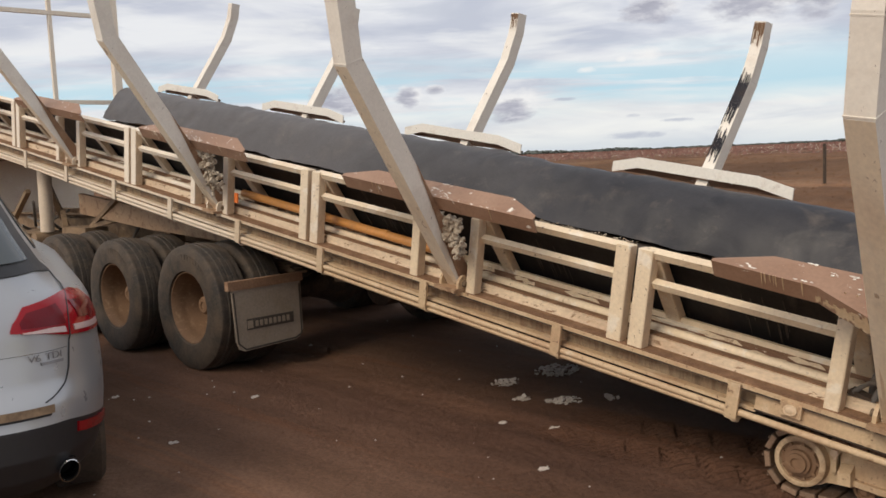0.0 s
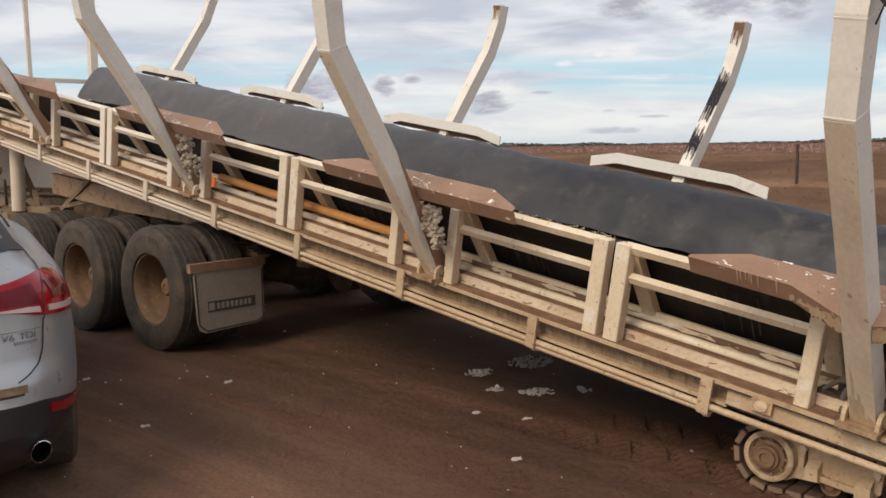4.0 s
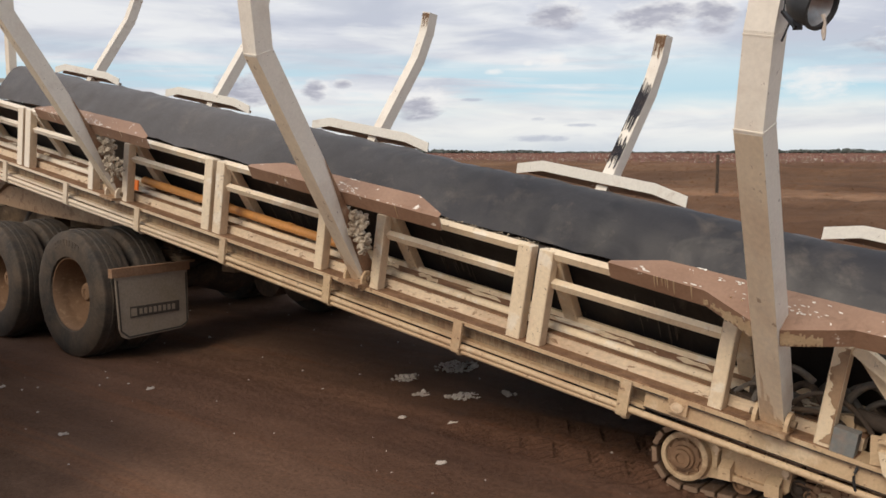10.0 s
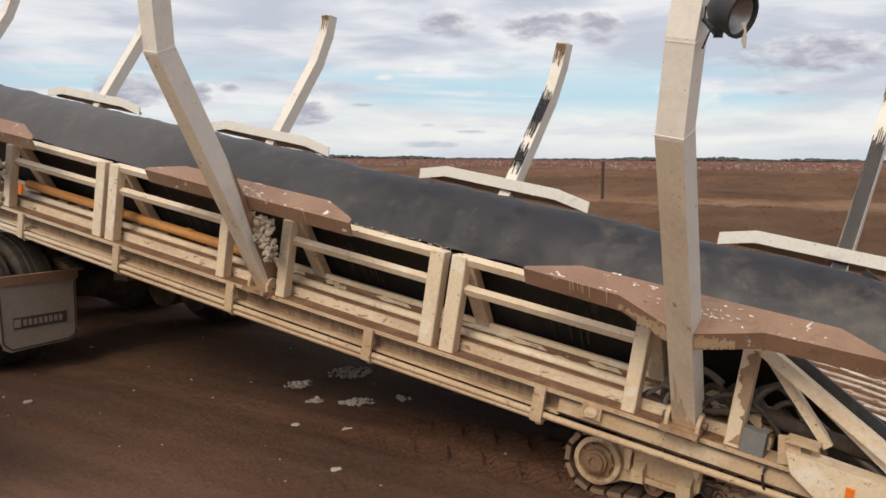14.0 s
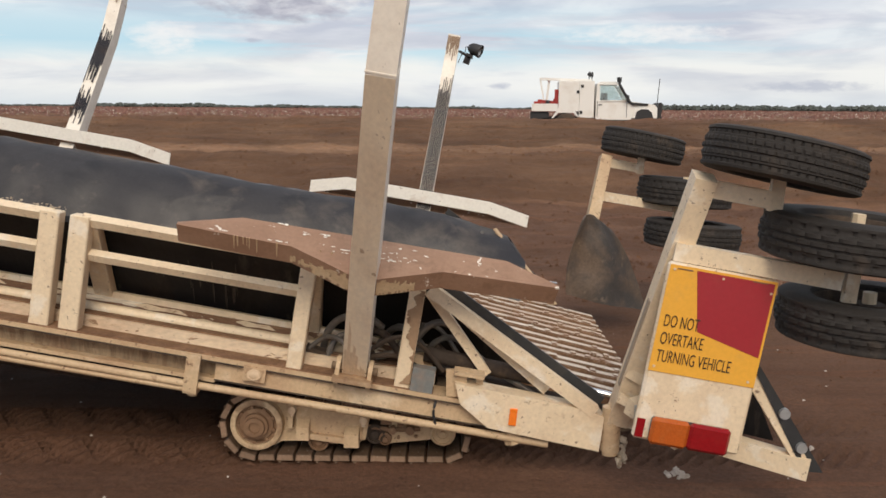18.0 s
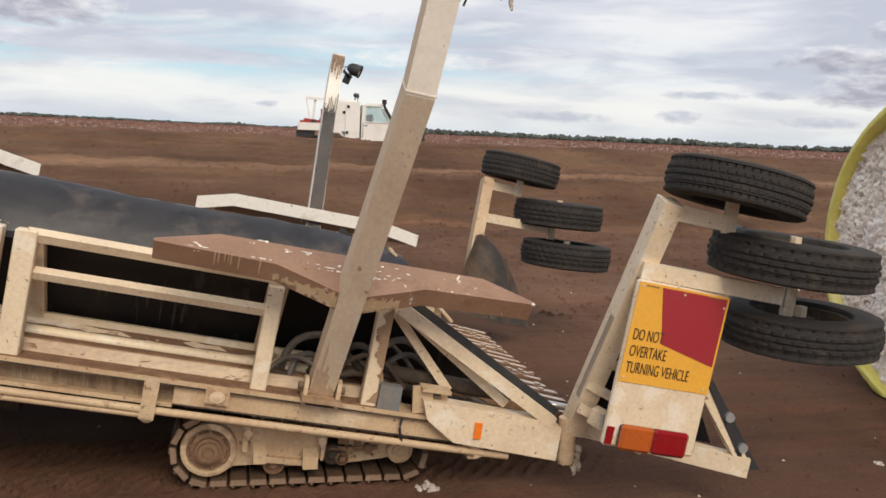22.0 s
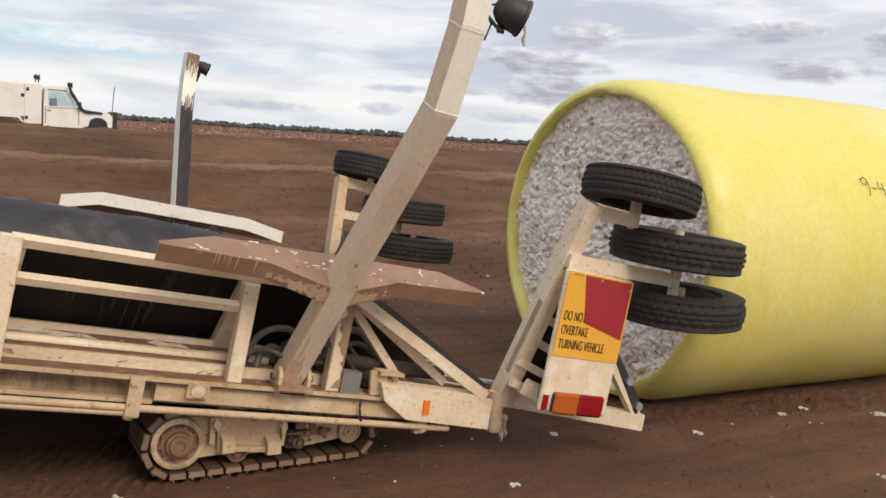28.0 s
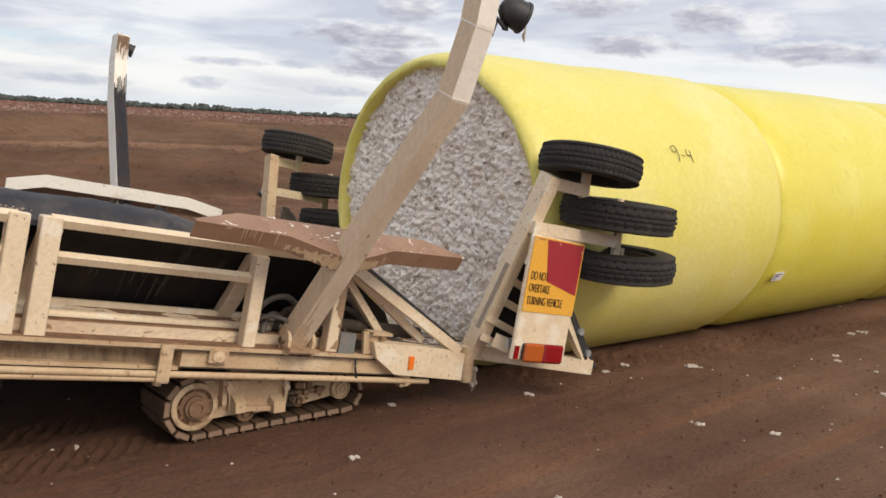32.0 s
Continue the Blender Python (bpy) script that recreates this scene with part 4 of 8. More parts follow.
def guard_pad(side, k):
    """A bent guard plate on the pillar: a top plate sloping out and down, and a lip under its outer edge that juts out round the pillar."""
    u = pillar_u(k) if side == 1 else -1.235 - 2.70 * k
    down = 0.0 if side == 1 else 0.05
    crease = [(-0.765, 1.69, 0.592), (-0.30, 1.69, 0.583), (-0.05, 1.765, 0.525), (0.05, 1.765, 0.525), (0.30, 1.69, 0.586), (0.765, 1.685, 0.600)]
    inner = [(0.765, 1.675, 0.605), (0.55, 1.60, 0.655), (-0.53, 1.60, 0.646), (-0.765, 1.675, 0.597)]
    if side == 1 and k:
        crease = [(a, 1.69, 0.588) for a, o, v in crease]
    if side == -1:
        crease = [(a * 0.97, 1.68 if abs(a) > 0.2 else 1.72, 0.515 if abs(a) > 0.2 else 0.50) for a, o, v in crease]
        inner = [(a, o - 0.0, v - 0.07) for a, o, v in inner]

    def q(a, o, v):
        return bed(u + a, o, v - down, side)

    mat_ = BROWN_SHADED
    bm = bmesh.new()
    add_prism(bm, [q(*p) for p in crease + inner], UPV * -0.010)
    pad = part("guard_pad", bm, mat_, truck, "scraped steel guard plate, browned by dust and painted shade" if side == 1 else "white-edged steel guard plate", bevel=0.003)
    bm = bmesh.new()
    if side == 1:
        top = [q(*p) for p in crease]
        low = [q(a * 0.995, o - 0.042, v - 0.074) for a, o, v in crease]
        add_sheet(bm, [[a, b] for a, b in zip(top, low)], 0.012)
        part("lip", bm, BROWN_SHADED, pad, bevel=0.002)
        if k < 3:
            pad_chips(q, pad, 40 + k)
        if k == 0:
            worn_lip(q, pad)
    else:
        high = [(-0.82, 0.585), (-0.56, 0.652), (0.52, 0.652), (0.82, 0.600)]
        add_sheet(bm, [[q(a, 1.60, v), q(a, 1.60, v - 0.09)] for a, v in high], 0.012)
        part("lip", bm, BARE, pad, "white-painted edge", bevel=0.002)
    return pad


def pillar(side, k):
    u = pillar_u(k) if side == 1 else -1.20 - 2.70 * k
    w0, w1 = 0.108, 0.098
    path = [(1.36, 0.035), (1.836, 0.665), (2.316, 1.30), (2.388, 1.60), (2.40, 2.15)]
    if side == -1:
        path = [(1.44, 0.03), (2.20, 1.30), (2.30, 1.60), (2.32, 1.80)]
    bm = bmesh.new()
    rings = []
    n = len(path)
    for i, (o, v) in enumerate(path):
        a, b = path[max(i - 1, 0)], path[min(i + 1, n - 1)]
        d = Vector((b[0] - a[0], b[1] - a[1])).normalized()
        nrm = Vector((d.y, -d.x))
        wu = w0 + (w1 - w0) * min(1, v / 1.3)
        h = 0.112 if side == 1 else 0.13
        ring = []
        for su, sn in ((-1, -1), (1, -1), (1, 1), (-1, 1)):
            ring.append(bm.verts.new(bed(u + su * wu / 2, o + nrm.x * sn * h / 2, v + nrm.y * sn * h / 2, side)))
        rings.append(ring)
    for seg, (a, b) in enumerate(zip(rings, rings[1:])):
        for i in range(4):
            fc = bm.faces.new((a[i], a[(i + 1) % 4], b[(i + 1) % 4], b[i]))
            # tone by face: front flank browner, rear flank and upper outer face paler
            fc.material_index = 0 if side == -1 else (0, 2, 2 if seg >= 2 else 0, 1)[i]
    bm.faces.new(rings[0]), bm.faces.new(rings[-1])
    p = part("pillar", bm, (GREYED, DUSTY_SHADED, PALE) if side == 1 else PALE, truck, "cream pillar, dust-browned on its front face" if side == 1 else "cream pillar with dark peeled paint", bevel=0.007)
    if side == -1 and k < 3:
        for n_, (va, vb) in enumerate((((0.30, 1.50), (1.60, 1.95)), ((0.62, 0.94), (0.94, 1.44), (1.60, 1.95)), ((1.64, 1.95),))[k]):
            rnd = random.Random(60 + 5 * k + n_)
            def inner_face(du, v):
                o = float(np.interp(v - 0.035, [p_[1] for p_ in path], [p_[0] for p_ in path])) - 0.062
                return bed(u + du, o, v, side)

            slivers = 14
            for c_ in range(slivers):
                bm = bmesh.new()
                l_, r_ = (-w1 / 2 + w1 * f_ for f_ in (c_ / slivers + 0.01, (c_ + 1) / slivers + 0.01))
                rag = min(0.17, (vb - va) * 0.42)
                cuts = [va + rnd.uniform(0, rag), min(1.795, vb - rnd.uniform(0, rag))]
                vs = [cuts[0]] + [x for x in (0.665, 1.30, 1.60) if cuts[0] < x - 0.02 and x + 0.02 < cuts[1]] + [cuts[1]]
                add_sheet(bm, [[inner_face(l_, v) + Vector((0, -0.002, 0)), inner_face(r_ - 0.002, v + rnd.uniform(-0.01, 0.01)) + Vector((0, -0.002, 0))] for v in vs], 0.003)
                part("bare_patch", bm, RIM if va > 1.55 else BARE_STEEL, p, "dark steel where the paint has peeled")
    if side == 1:
        rnd = random.Random(130 + k)
        bm = bmesh.new()
        for c_ in range(8):
            l_, r_ = (-w0 / 2 + 0.006 + (w0 - 0.012) * f_ for f_ in (c_ / 8, (c_ + 0.96) / 8))
            lean = 0.5 + 0.5 * math.cos(c_ * 0.45)
            v0, v1 = 0.03, 0.06 + 0.05 * rnd.random() + (0.40 if k == 0 else 0.22) * lean * rnd.random()
            at = lambda du, v: bed(u + du, 1.36 + (v - 0.035) * 0.7556 + 0.0455, v - 0.0345)
            add_prism(bm, [at(l_, v0), at(r_, v0), at(r_, v1 * rnd.uniform(0.8, 1.0)), at(l_, v1)], Vector((0, -0.001, 0.0)))
        part("rust_stain", bm, DUSTY_SHADED, p, "rust-brown stain rising from the foot")
    if side == 1 and k:
        bm = bmesh.new()
        f_in = lambda v: 1.36 + (v - 0.035) * 0.7556

        def flank(v, s):
            """A point on the flank: s from the inner edge (-1) to the outer edge (1)."""
            return bed(u + w0 / 2 + 0.001, f_in(v) + 0.798 * s * 0.055, v - 0.603 * s * 0.055, side)

        # brown wedge on the rear flank, narrowing upwards along the inner edge
        add_prism(bm, [flank(0.06, -0.98), flank(0.06, 0.75), flank(0.20, 0.45), flank(0.34, 0.15), flank(0.47, -0.25), flank(0.62, -0.70), flank(0.74, -0.98)], RV * 0.003)
        part("dirt_splash", bm, RED_BROWN, p, "brown wedge low on the flank")
    # weld beads at the bends
    for o, v in path[-3:-1]:
        # the bead follows the bend
        bm = bmesh.new()
        add_box(bm, bed(u, o, v, side), (w1 + 0.004, 0.114 if side == 1 else 0.134, 0.006), Matrix.Rotation(BED_TILT, 3, "Y") @ Matrix.Rotation(side * 0.35, 3, "X"))
        part("weld_seam", bm, PALE, p, bevel=0.003)
    # hinge lugs at its foot
    for s in (-1, 1):
        bm = bmesh.new()
        c = u + s * (w0 / 2 + 0.016)
        prof = [(1.375, -0.02), (1.465, -0.02), (1.468, 0.055), (1.458, 0.083), (1.438, 0.098), (1.412, 0.098), (1.39, 0.083), (1.378, 0.055)]
        add_prism(bm, [bed(c - 0.009, o, v, side) for o, v in prof], RV * 0.018)
        part("hinge_lug", bm, TAN, p, bevel=0.004)
    bm = bmesh.new()
    add_tube(bm, [bed(u - 0.10, 1.42, 0.05, side), bed(u + 0.10, 1.42, 0.05, side)], 0.018, 10)
    part("hinge_pin", bm, CHASSIS, p, smooth=True)
    if side == 1 and k == 0 or side == -1 and k == 0:
        lamp_on(side, p)
    return p


def lamp_on(side, p):
    """A round work lamp on a bent flat-bar bracket at the head of the rear pillar."""
    if side == 1:
        c, foot, r = bed(-1.156, 2.451, 1.686), bed(-1.245, 2.415, 1.66), 0.066
    else:
        c, foot, r = bed(-1.008, 2.657, 1.746, -1), bed(-1.145, 2.30, 1.69, -1), 0.052
    aim = (RV * 0.85 + Vector((0, -0.30, -0.22))).normalized()
    elbow = c - aim * 0.05 + Vector((0, 0, -0.085))
    bm = bmesh.new()
    add_beam(bm, foot, elbow, 0.028, 0.008)
    add_beam(bm, elbow - Vector((0, 0, 0.006)), c - aim * 0.045, 0.008, 0.028, (1, 0, 0))
    part("lamp_bracket", bm, DARK, p, "black lamp bracket", bevel=0.002)
    bm = bmesh.new()
    m = Matrix.Translation(c) @ aim.to_track_quat("Z", "Y").to_matrix().to_4x4()
    add_lathe(bm, [(0.004, -0.078), (r * 0.45, -0.072), (r * 0.80, -0.048), (r * 0.97, -0.012), (r, 0.028), (r * 1.07, 0.030), (r * 1.07, 0.042), (r * 0.92, 0.042), (r * 0.90, 0.028)], m, 28, closed=False)
    bowl = part("work_lamp", bm, PLASTIC, p, "round black work lamp", smooth=True)
    bm = bmesh.new()
    add_lathe(bm, [(r * 0.91, 0.030), (r * 0.75, 0.012), (r * 0.5, -0.008), (0.002, -0.020)], m, 28, closed=False)
    part("reflector", bm, STEEL, bowl, "dusty bright reflector", smooth=True)
    if side == -1:
        box = bed(-1.068, 2.636, 1.660, -1)
        bm = bmesh.new()
        add_box(bm, box, (0.055, 0.05, 0.085), Matrix.Rotation(BED_TILT + 0.2, 3, "Y"))
        part("lamp_box", bm, PLASTIC, p, "small black box under the lamp", bevel=0.006)
    if side == 1:
        bm = bmesh.new()
        tip = c + aim * 0.045 + Vector((0, 0, -0.02))
        add_tube(bm, [tip, tip + Vector((0.006, 0, -0.025)), tip + Vector((0.002, 0.004, -0.05)), tip + Vector((0.005, 0, -0.075))], [0.007, 0.004, 0.008, 0.004], 7)
        part("caught_lint", bm, COTTON, p, "twist of cotton lint hanging from the lamp", smooth=True)
    bm = bmesh.new()
    back = c - aim * 0.076
    add_tube(bm, [back, back - aim * 0.025 + Vector((0, 0, -0.012)), back - aim * 0.03 + Vector((0, 0, -0.05)), foot + Vector((0.02, 0, -0.03)), foot + Vector((-0.005, 0, -0.09))], 0.004, 6)
    part("lamp_cable", bm, DARK, p, smooth=True)


def side_frame(side):
    near = side == 1
    paint = CREAM
    u_front = UP0 - PITCH * (NMOD - 1)
    # lengthwise members
    def run(name, u0, u1, o, v, w, h, mt, label="", bevel=0.006):
        return bed_beam(name, bed(u0, o, v, side), bed(u1, o, v, side), w, h, mt, label=label, bevel=bevel)

    run("sill_ledge", u_front, -0.72, 1.36, -0.012, 0.15, 0.02, TAN, "dust-covered sill ledge")
    run("sill_web", u_front, -1.85, 1.335, -0.066, 0.03, 0.088, WEB, "rusty ribbed sill web")
    run("sill_lower", u_front, -1.9, 1.35, -0.118, 0.10, 0.018, TAN)
    run("sill_box", -1.9, -0.3, 1.37, -0.070, 0.09, 0.084, TAN)
    run("side_beam", u_front, -0.95, 1.285, 0.026, 0.075, 0.056, FLAKY, "flaking cream side beam")
    run("dirt_layer", u_front, -0.95, 1.277, 0.057, 0.055, 0.007, DIRT_SHADE, "dirt settled on the beam")
    run("dirt_layer", u_front, -0.95, 1.375, 0.001, 0.10, 0.006, DIRT_SHADE, "dirt settled on the ledge")
    bed_beam("deck_strip", bed(u_front, 1.14, 0.066, side), bed(-0.95, 1.14, 0.066, side), 0.12, 0.01, PATCHY, UPV * 0.93 + Vector((0, -0.36 * side, 0)), 0.002, "dirt-covered deck strip with paint flakes")
    if near:
        run("inner_beam", u_front, -0.95, 1.078, 0.103, 0.03, 0.03, CREAM, "pale inner beam")
        bm = bmesh.new()
        add_tube(bm, [bed(u_front, 1.205, 0.060, side), bed(-1.35, 1.205, 0.060, side)], 0.027, 12)
        part("hydraulic_tube", bm, CREAM, truck, "pale grey-white pipe along the deck", smooth=True)
        rnd = random.Random(31)
        for i in range(26):
            bm = bmesh.new()
            u, L = rnd.uniform(-8.2, -1.5), rnd.uniform(0.08, 0.35)
            o = rnd.uniform(1.11, 1.16)
            add_prism(bm, [bed(u + L * a_, o + b_, 0.074 - (o + b_ - 1.14) * 0.387) for a_, b_ in ((0, 0), (0.3, 0.022), (0.6, 0.012), (1, 0.016), (0.8, -0.012), (0.5, -0.006), (0.2, -0.018))], UPV * 0.003)
            part("paint_flake", bm, FLAKY, truck, "flake of loose white paint")
    # thin strips along the edges: rust, and gap shadow drawn as dark colour
    run("rust_line", u_front, -0.72, 1.4355, -0.0235, 0.004, 0.007, GREASY, "dark line under the ledge, rust and painted gap shadow", 0.0)
    run("rust_line", u_front, -0.95, 1.3265, 0.0015, 0.004, 0.006, RUSTY, "rust line along the beam's foot", 0.0)
    run("rust_line", -1.9, -0.30, 1.4165, -0.108, 0.004, 0.006, GREASY, "dark line under the sill, rust and painted gap shadow", 0.0)
    for o, v, r in ((1.43, -0.140, 0.017), (1.425, -0.172, 0.014)):
        bm = bmesh.new()
        end = -0.42 if v > -0.15 else -2.0
        pts = [bed(u_front, o, v, side)] + [bed(u_front + (end - u_front) * i / 8, o, v - 0.006 * math.sin(i * 2.2), side) for i in range(1, 9)]
        add_tube(bm, pts, r, 10)
        part("side_pipe", bm, TAN, truck, smooth=True)
    # clamps that carry the pipes
    u = -1.99
    while u > u_front:
        bm = bmesh.new()
        add_beam(bm, bed(u, 1.452, 0.0, side), bed(u, 1.452, -0.17, side), 0.014, 0.06, RV)
        add_beam(bm, bed(u, 1.39, -0.172, side), bed(u, 1.452, -0.172, side), 0.06, 0.014, UPV)
        add_tube(bm, [bed(u, 1.40, -0.20, side), bed(u, 1.40, -0.165, side)], 0.022, 8)
        part("pipe_clamp", bm, TAN, truck, bevel=0.003)
        u -= 1.03
    # cross tubes under the sill
    for k in range(NMOD):
        u = pillar_u(k)
        left, right = UP0 - PITCH * k + 0.06, UP0 - PITCH * (k - 1) - 0.07
        if k == 0:
            right = -1.09
        front_post, rear_post = (-1.566, -1.090) if k == 0 else (-1.535 - PITCH * k, -1.05 - PITCH * k)
        post_us = [(left, 0.505, "side_post"), (front_post, 0.45, "pad_post"), (rear_post, 0.45, "pad_post")]
        if k:
            post_us.append((right, 0.505, "side_post"))
        for pu, h, nm in post_us:
            wide = 0.085 if nm == "side_post" else 0.068
            h = h if near else 0.34
            shaded_post(nm, bed(pu, 1.385, -0.02, side), bed(pu, 1.385, h, side), 0.07, wide)
        # braces leaning in
        for pu in (left + 0.02, front_post + 0.01 if k == 0 else rear_post + 0.02):
            if near:
                shaded_post("brace", bed(pu, 1.35, 0.465, side), bed(pu, 1.03, 0.06, side), 0.06, 0.085)
        # rails
        ra, rb = left, right
        tv = 0.487 if near else 0.33
        tip = UPV * 0.86 + Vector((0, -0.5 * side, 0))
        bed_beam("top_rail", bed(ra, 1.385, tv, side), bed(rb, 1.385, tv - 0.004, side), 0.042, 0.040, paint, tip)
        bed_beam("mid_rail", bed(ra, 1.37, 0.335, side), bed(front_post, 1.37, 0.335, side), 0.04, 0.036, paint, tip)
        if k:
            bed_beam("mid_rail", bed(rear_post, 1.37, 0.335, side), bed(right, 1.37, 0.335, side), 0.04, 0.036, paint, tip)
        pillar(side, k)
        guard_pad(side, k)


def liner(side):
    """Rubber sheet along the side of the bed, slack and rounded over at the top."""
    grid = []
    n = 260
    u_a, u_b = UP0 - PITCH * (NMOD - 1) - 0.15, -0.42
    prof = [(1.43, 0.35), (1.44, 0.43), (1.40, 0.47), (1.33, 0.465), (1.24, 0.42), (1.16, 0.34), (1.09, 0.24), (1.03, 0.12), (0.98, 0.02)]
    if side == 1:
        prof = [(1.335, 0.450), (1.315, 0.470), (1.275, 0.45), (1.215, 0.38), (1.135, 0.28), (1.06, 0.18), (0.99, 0.09), (0.96, 0.05), (0.94, 0.02)]
    for i in range(n + 1):
        f = i / n
        row = []
        for j, (o, v) in enumerate(prof):
            uu = u_a + (u_b - u_a) * f
            # the rear end is cut on the slant
            slant = max(0.0, (v - 0.05)) * 1.05
            uu = min(uu, u_b + 0.30 - slant if side == -1 else -1.05 + max(0.0, 0.45 - v) * 1.95)
            end = max(0.0, 1 - (u_b + 0.30 - slant - uu) / 0.5) if uu > -1.6 and side == -1 else 0.0
            sag = (1.0 if side == -1 else 0.3) * (0.026 * noise.noise((uu * 1.1, j * 0.4, side * 3.0)) + 0.018 * noise.noise((uu * 3.4 + j * 0.5, j * 0.5, 7.0)) + 0.012 * noise.noise((uu * 8.0 - j * 0.9, j * 0.7, 2.0)) + (0.012 if j < 4 else 0.020) * max(0.0, 1 - 5 * abs(noise.noise((uu * 1.3 + j * 0.22, j * 0.15, 9.0)))) + (0.004 if j < 4 else 0.012) * max(0.0, 1 - 5 * abs(noise.noise((uu * 2.1 - j * 0.3, j * 0.3, 5.0)))))
            row.append(bed(uu, o + sag - 0.02 * end, v + 0.6 * sag - 0.07 * end * (v > 0.3), side))
        if grid and (Vector(row[-1]) - Vector(grid[-1][-1])).length < 1e-4:
            continue
        grid.append(row)
    bm = bmesh.new()
    add_sheet(bm, grid, 0.012)
    part("bed_liner", bm, LINER if side == -1 else LINER_SHADED, truck, "dusty black rubber side sheet", smooth=True)
    if side == 1:
        rnd = random.Random(52)

        def hang(u, v):
            o = float(np.interp(v, [q_[1] for q_ in reversed(prof[1:])], [q_[0] for q_ in reversed(prof[1:])]))
            return bed(u, o + 0.022, v - 0.016)

        for i in range(36):
            k = i % 3
            u = (-2.12, -3.35, -4.75)[k] + rnd.gauss(0, 0.10)
            v1 = rnd.uniform(0.24, 0.40)
            v0, w_ = v1 - rnd.uniform(0.05, 0.20), rnd.uniform(0.002, 0.006)
            bm = bmesh.new()
            add_sheet(bm, [[hang(u - w_ * f, v), hang(u + w_ * f, v)] for v, f in ((v1, 0.5), ((v0 + v1) / 2, 1.0), (v0, 0.3))], 0.002)
            part("dust_drip", bm, DRIP, truck, "thin dusty drip down the sheet")
    if side == -1:
        bm = bmesh.new()
        add_beam(bm, bed(-0.66, 1.34, 0.44, -1), bed(-0.18, 0.99, 0.04, -1), 0.035, 0.012, UPV)
        part("liner_strip", bm, TAN, truck, bevel=0.003)
        bm = bmesh.new()
        add_tube(bm, [bed(-0.75, 1.285, 0.40, -1), bed(-0.75, 1.262, 0.41, -1)], 0.014, 10)
        part("liner_bolt", bm, DARK, truck, smooth=True)


for s in (1, -1):
    side_frame(s)
    liner(s)


def bed_floor():
    u_f = UP0 - PITCH * (NMOD - 1)
    bm = bmesh.new()
    add_beam(bm, bed(u_f, 0, -0.02), bed(-0.95, 0, -0.02), 2.1, 0.03, UPV)
    add_prism(bm, [bed(-0.95, -1.0, -0.005), bed(-0.95, 1.0, -0.005), bed(0.05, 1.0, -0.08), bed(0.05, -1.0, -0.08)], UPV * -0.03)
    part("bed_floor", bm, GREASY, truck, "dirty steel bed floor", bevel=0.004)
    # lengthwise chains with lugs
    bm = bmesh.new()
    rnd = random.Random(2)
    for c in range(15):
        o = -0.98 + c * 0.14
        u = -2.2
        while u < 0.06:
            L = rnd.uniform(0.35, 0.6)
            e = min(u + L, 0.10)
            va, vb = (0.04 - max(0.0, x + 0.95) * 0.075 + rnd.uniform(-0.004, 0.004) for x in (u, e))
            w_ = rnd.uniform(-0.006, 0.006)
            add_beam(bm, bed(u, o + w_, va), bed(e, o + w_, vb), 0.062, 0.034, UPV)
            add_beam(bm, bed(u, o + w_, va + 0.018), bed(e, o + w_, vb + 0.020), 0.058, 0.008, UPV)
            for i in range(4):
                f = (i + 0.5) / 4
                if rnd.random() < 0.5:
                    p = bed(u + (e - u) * f, o + w_, va + (vb - va) * f + 0.024)
                    add_box(bm, p, (0.03, 0.04, 0.012), Matrix.Rotation(BED_TILT, 3, "Y"))
            u = e + 0.001
            if e >= 0.10:
                break
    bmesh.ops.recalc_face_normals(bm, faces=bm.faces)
    # tops pale; sides dirt-brown, which also paints the shade between the chains
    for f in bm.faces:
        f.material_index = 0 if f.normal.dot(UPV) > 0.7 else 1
    ob = part("bed_chains", bm, (PATCHY_PALE, DIRT_SHADE), truck, "worn white-flecked lengthwise bed chains")
    ob["kind"] = "stuff"
    for o in (-0.6, 0.6):
        bed_beam("chassis_beam", bed(u_f, o, -0.13), bed(-0.9, o, -0.13), 0.10, 0.18, CHASSIS)
    u = -0.9
    while u > u_f:
        bed_beam("cross_member", bed(u, -1.33, -0.085), bed(u, 1.33, -0.085), 0.07, 0.07, CHASSIS)
        u -= 1.31
    bm = bmesh.new()
    add_tube(bm, [bed(-0.02, -1.0, -0.09), bed(-0.02, 1.0, -0.09)], 0.07, 14)
    part("tail_roller", bm, CHASSIS, truck, smooth=True)


bed_floor()


def post_smears():
    rnd = random.Random(77)
    u = -1.09
    edge, wide = [], 0.040
    for i in range(60):
        v = 0.02 + 0.42 * i / 59
        wide = min(0.062, max(0.006, wide + rnd.uniform(-0.012, 0.012) - 0.0012 * (0.5 - i / 59)))
        edge.append((0.033 - wide, v + rnd.uniform(-0.002, 0.002)))
    bm = bmesh.new()
    add_sheet(bm, [[bed(u + a0, 1.4235, v), bed(u + 0.033, 1.4235, v)] for a0, v in edge], 0.002)
    part("rust_smear", bm, RUSTY, truck, "rust-brown smear on the post")
    for k in range(NMOD):
        bm = bmesh.new()
        add_beam(bm, bed(pillar_u(k) - 0.085, 1.455, 0.012), bed(pillar_u(k) + 0.085, 1.455, 0.012), 0.10, 0.02, UPV)
        part("foot_plate", bm, RUSTY, truck, "rusty plate under the pillar's foot", bevel=0.004)


post_smears()


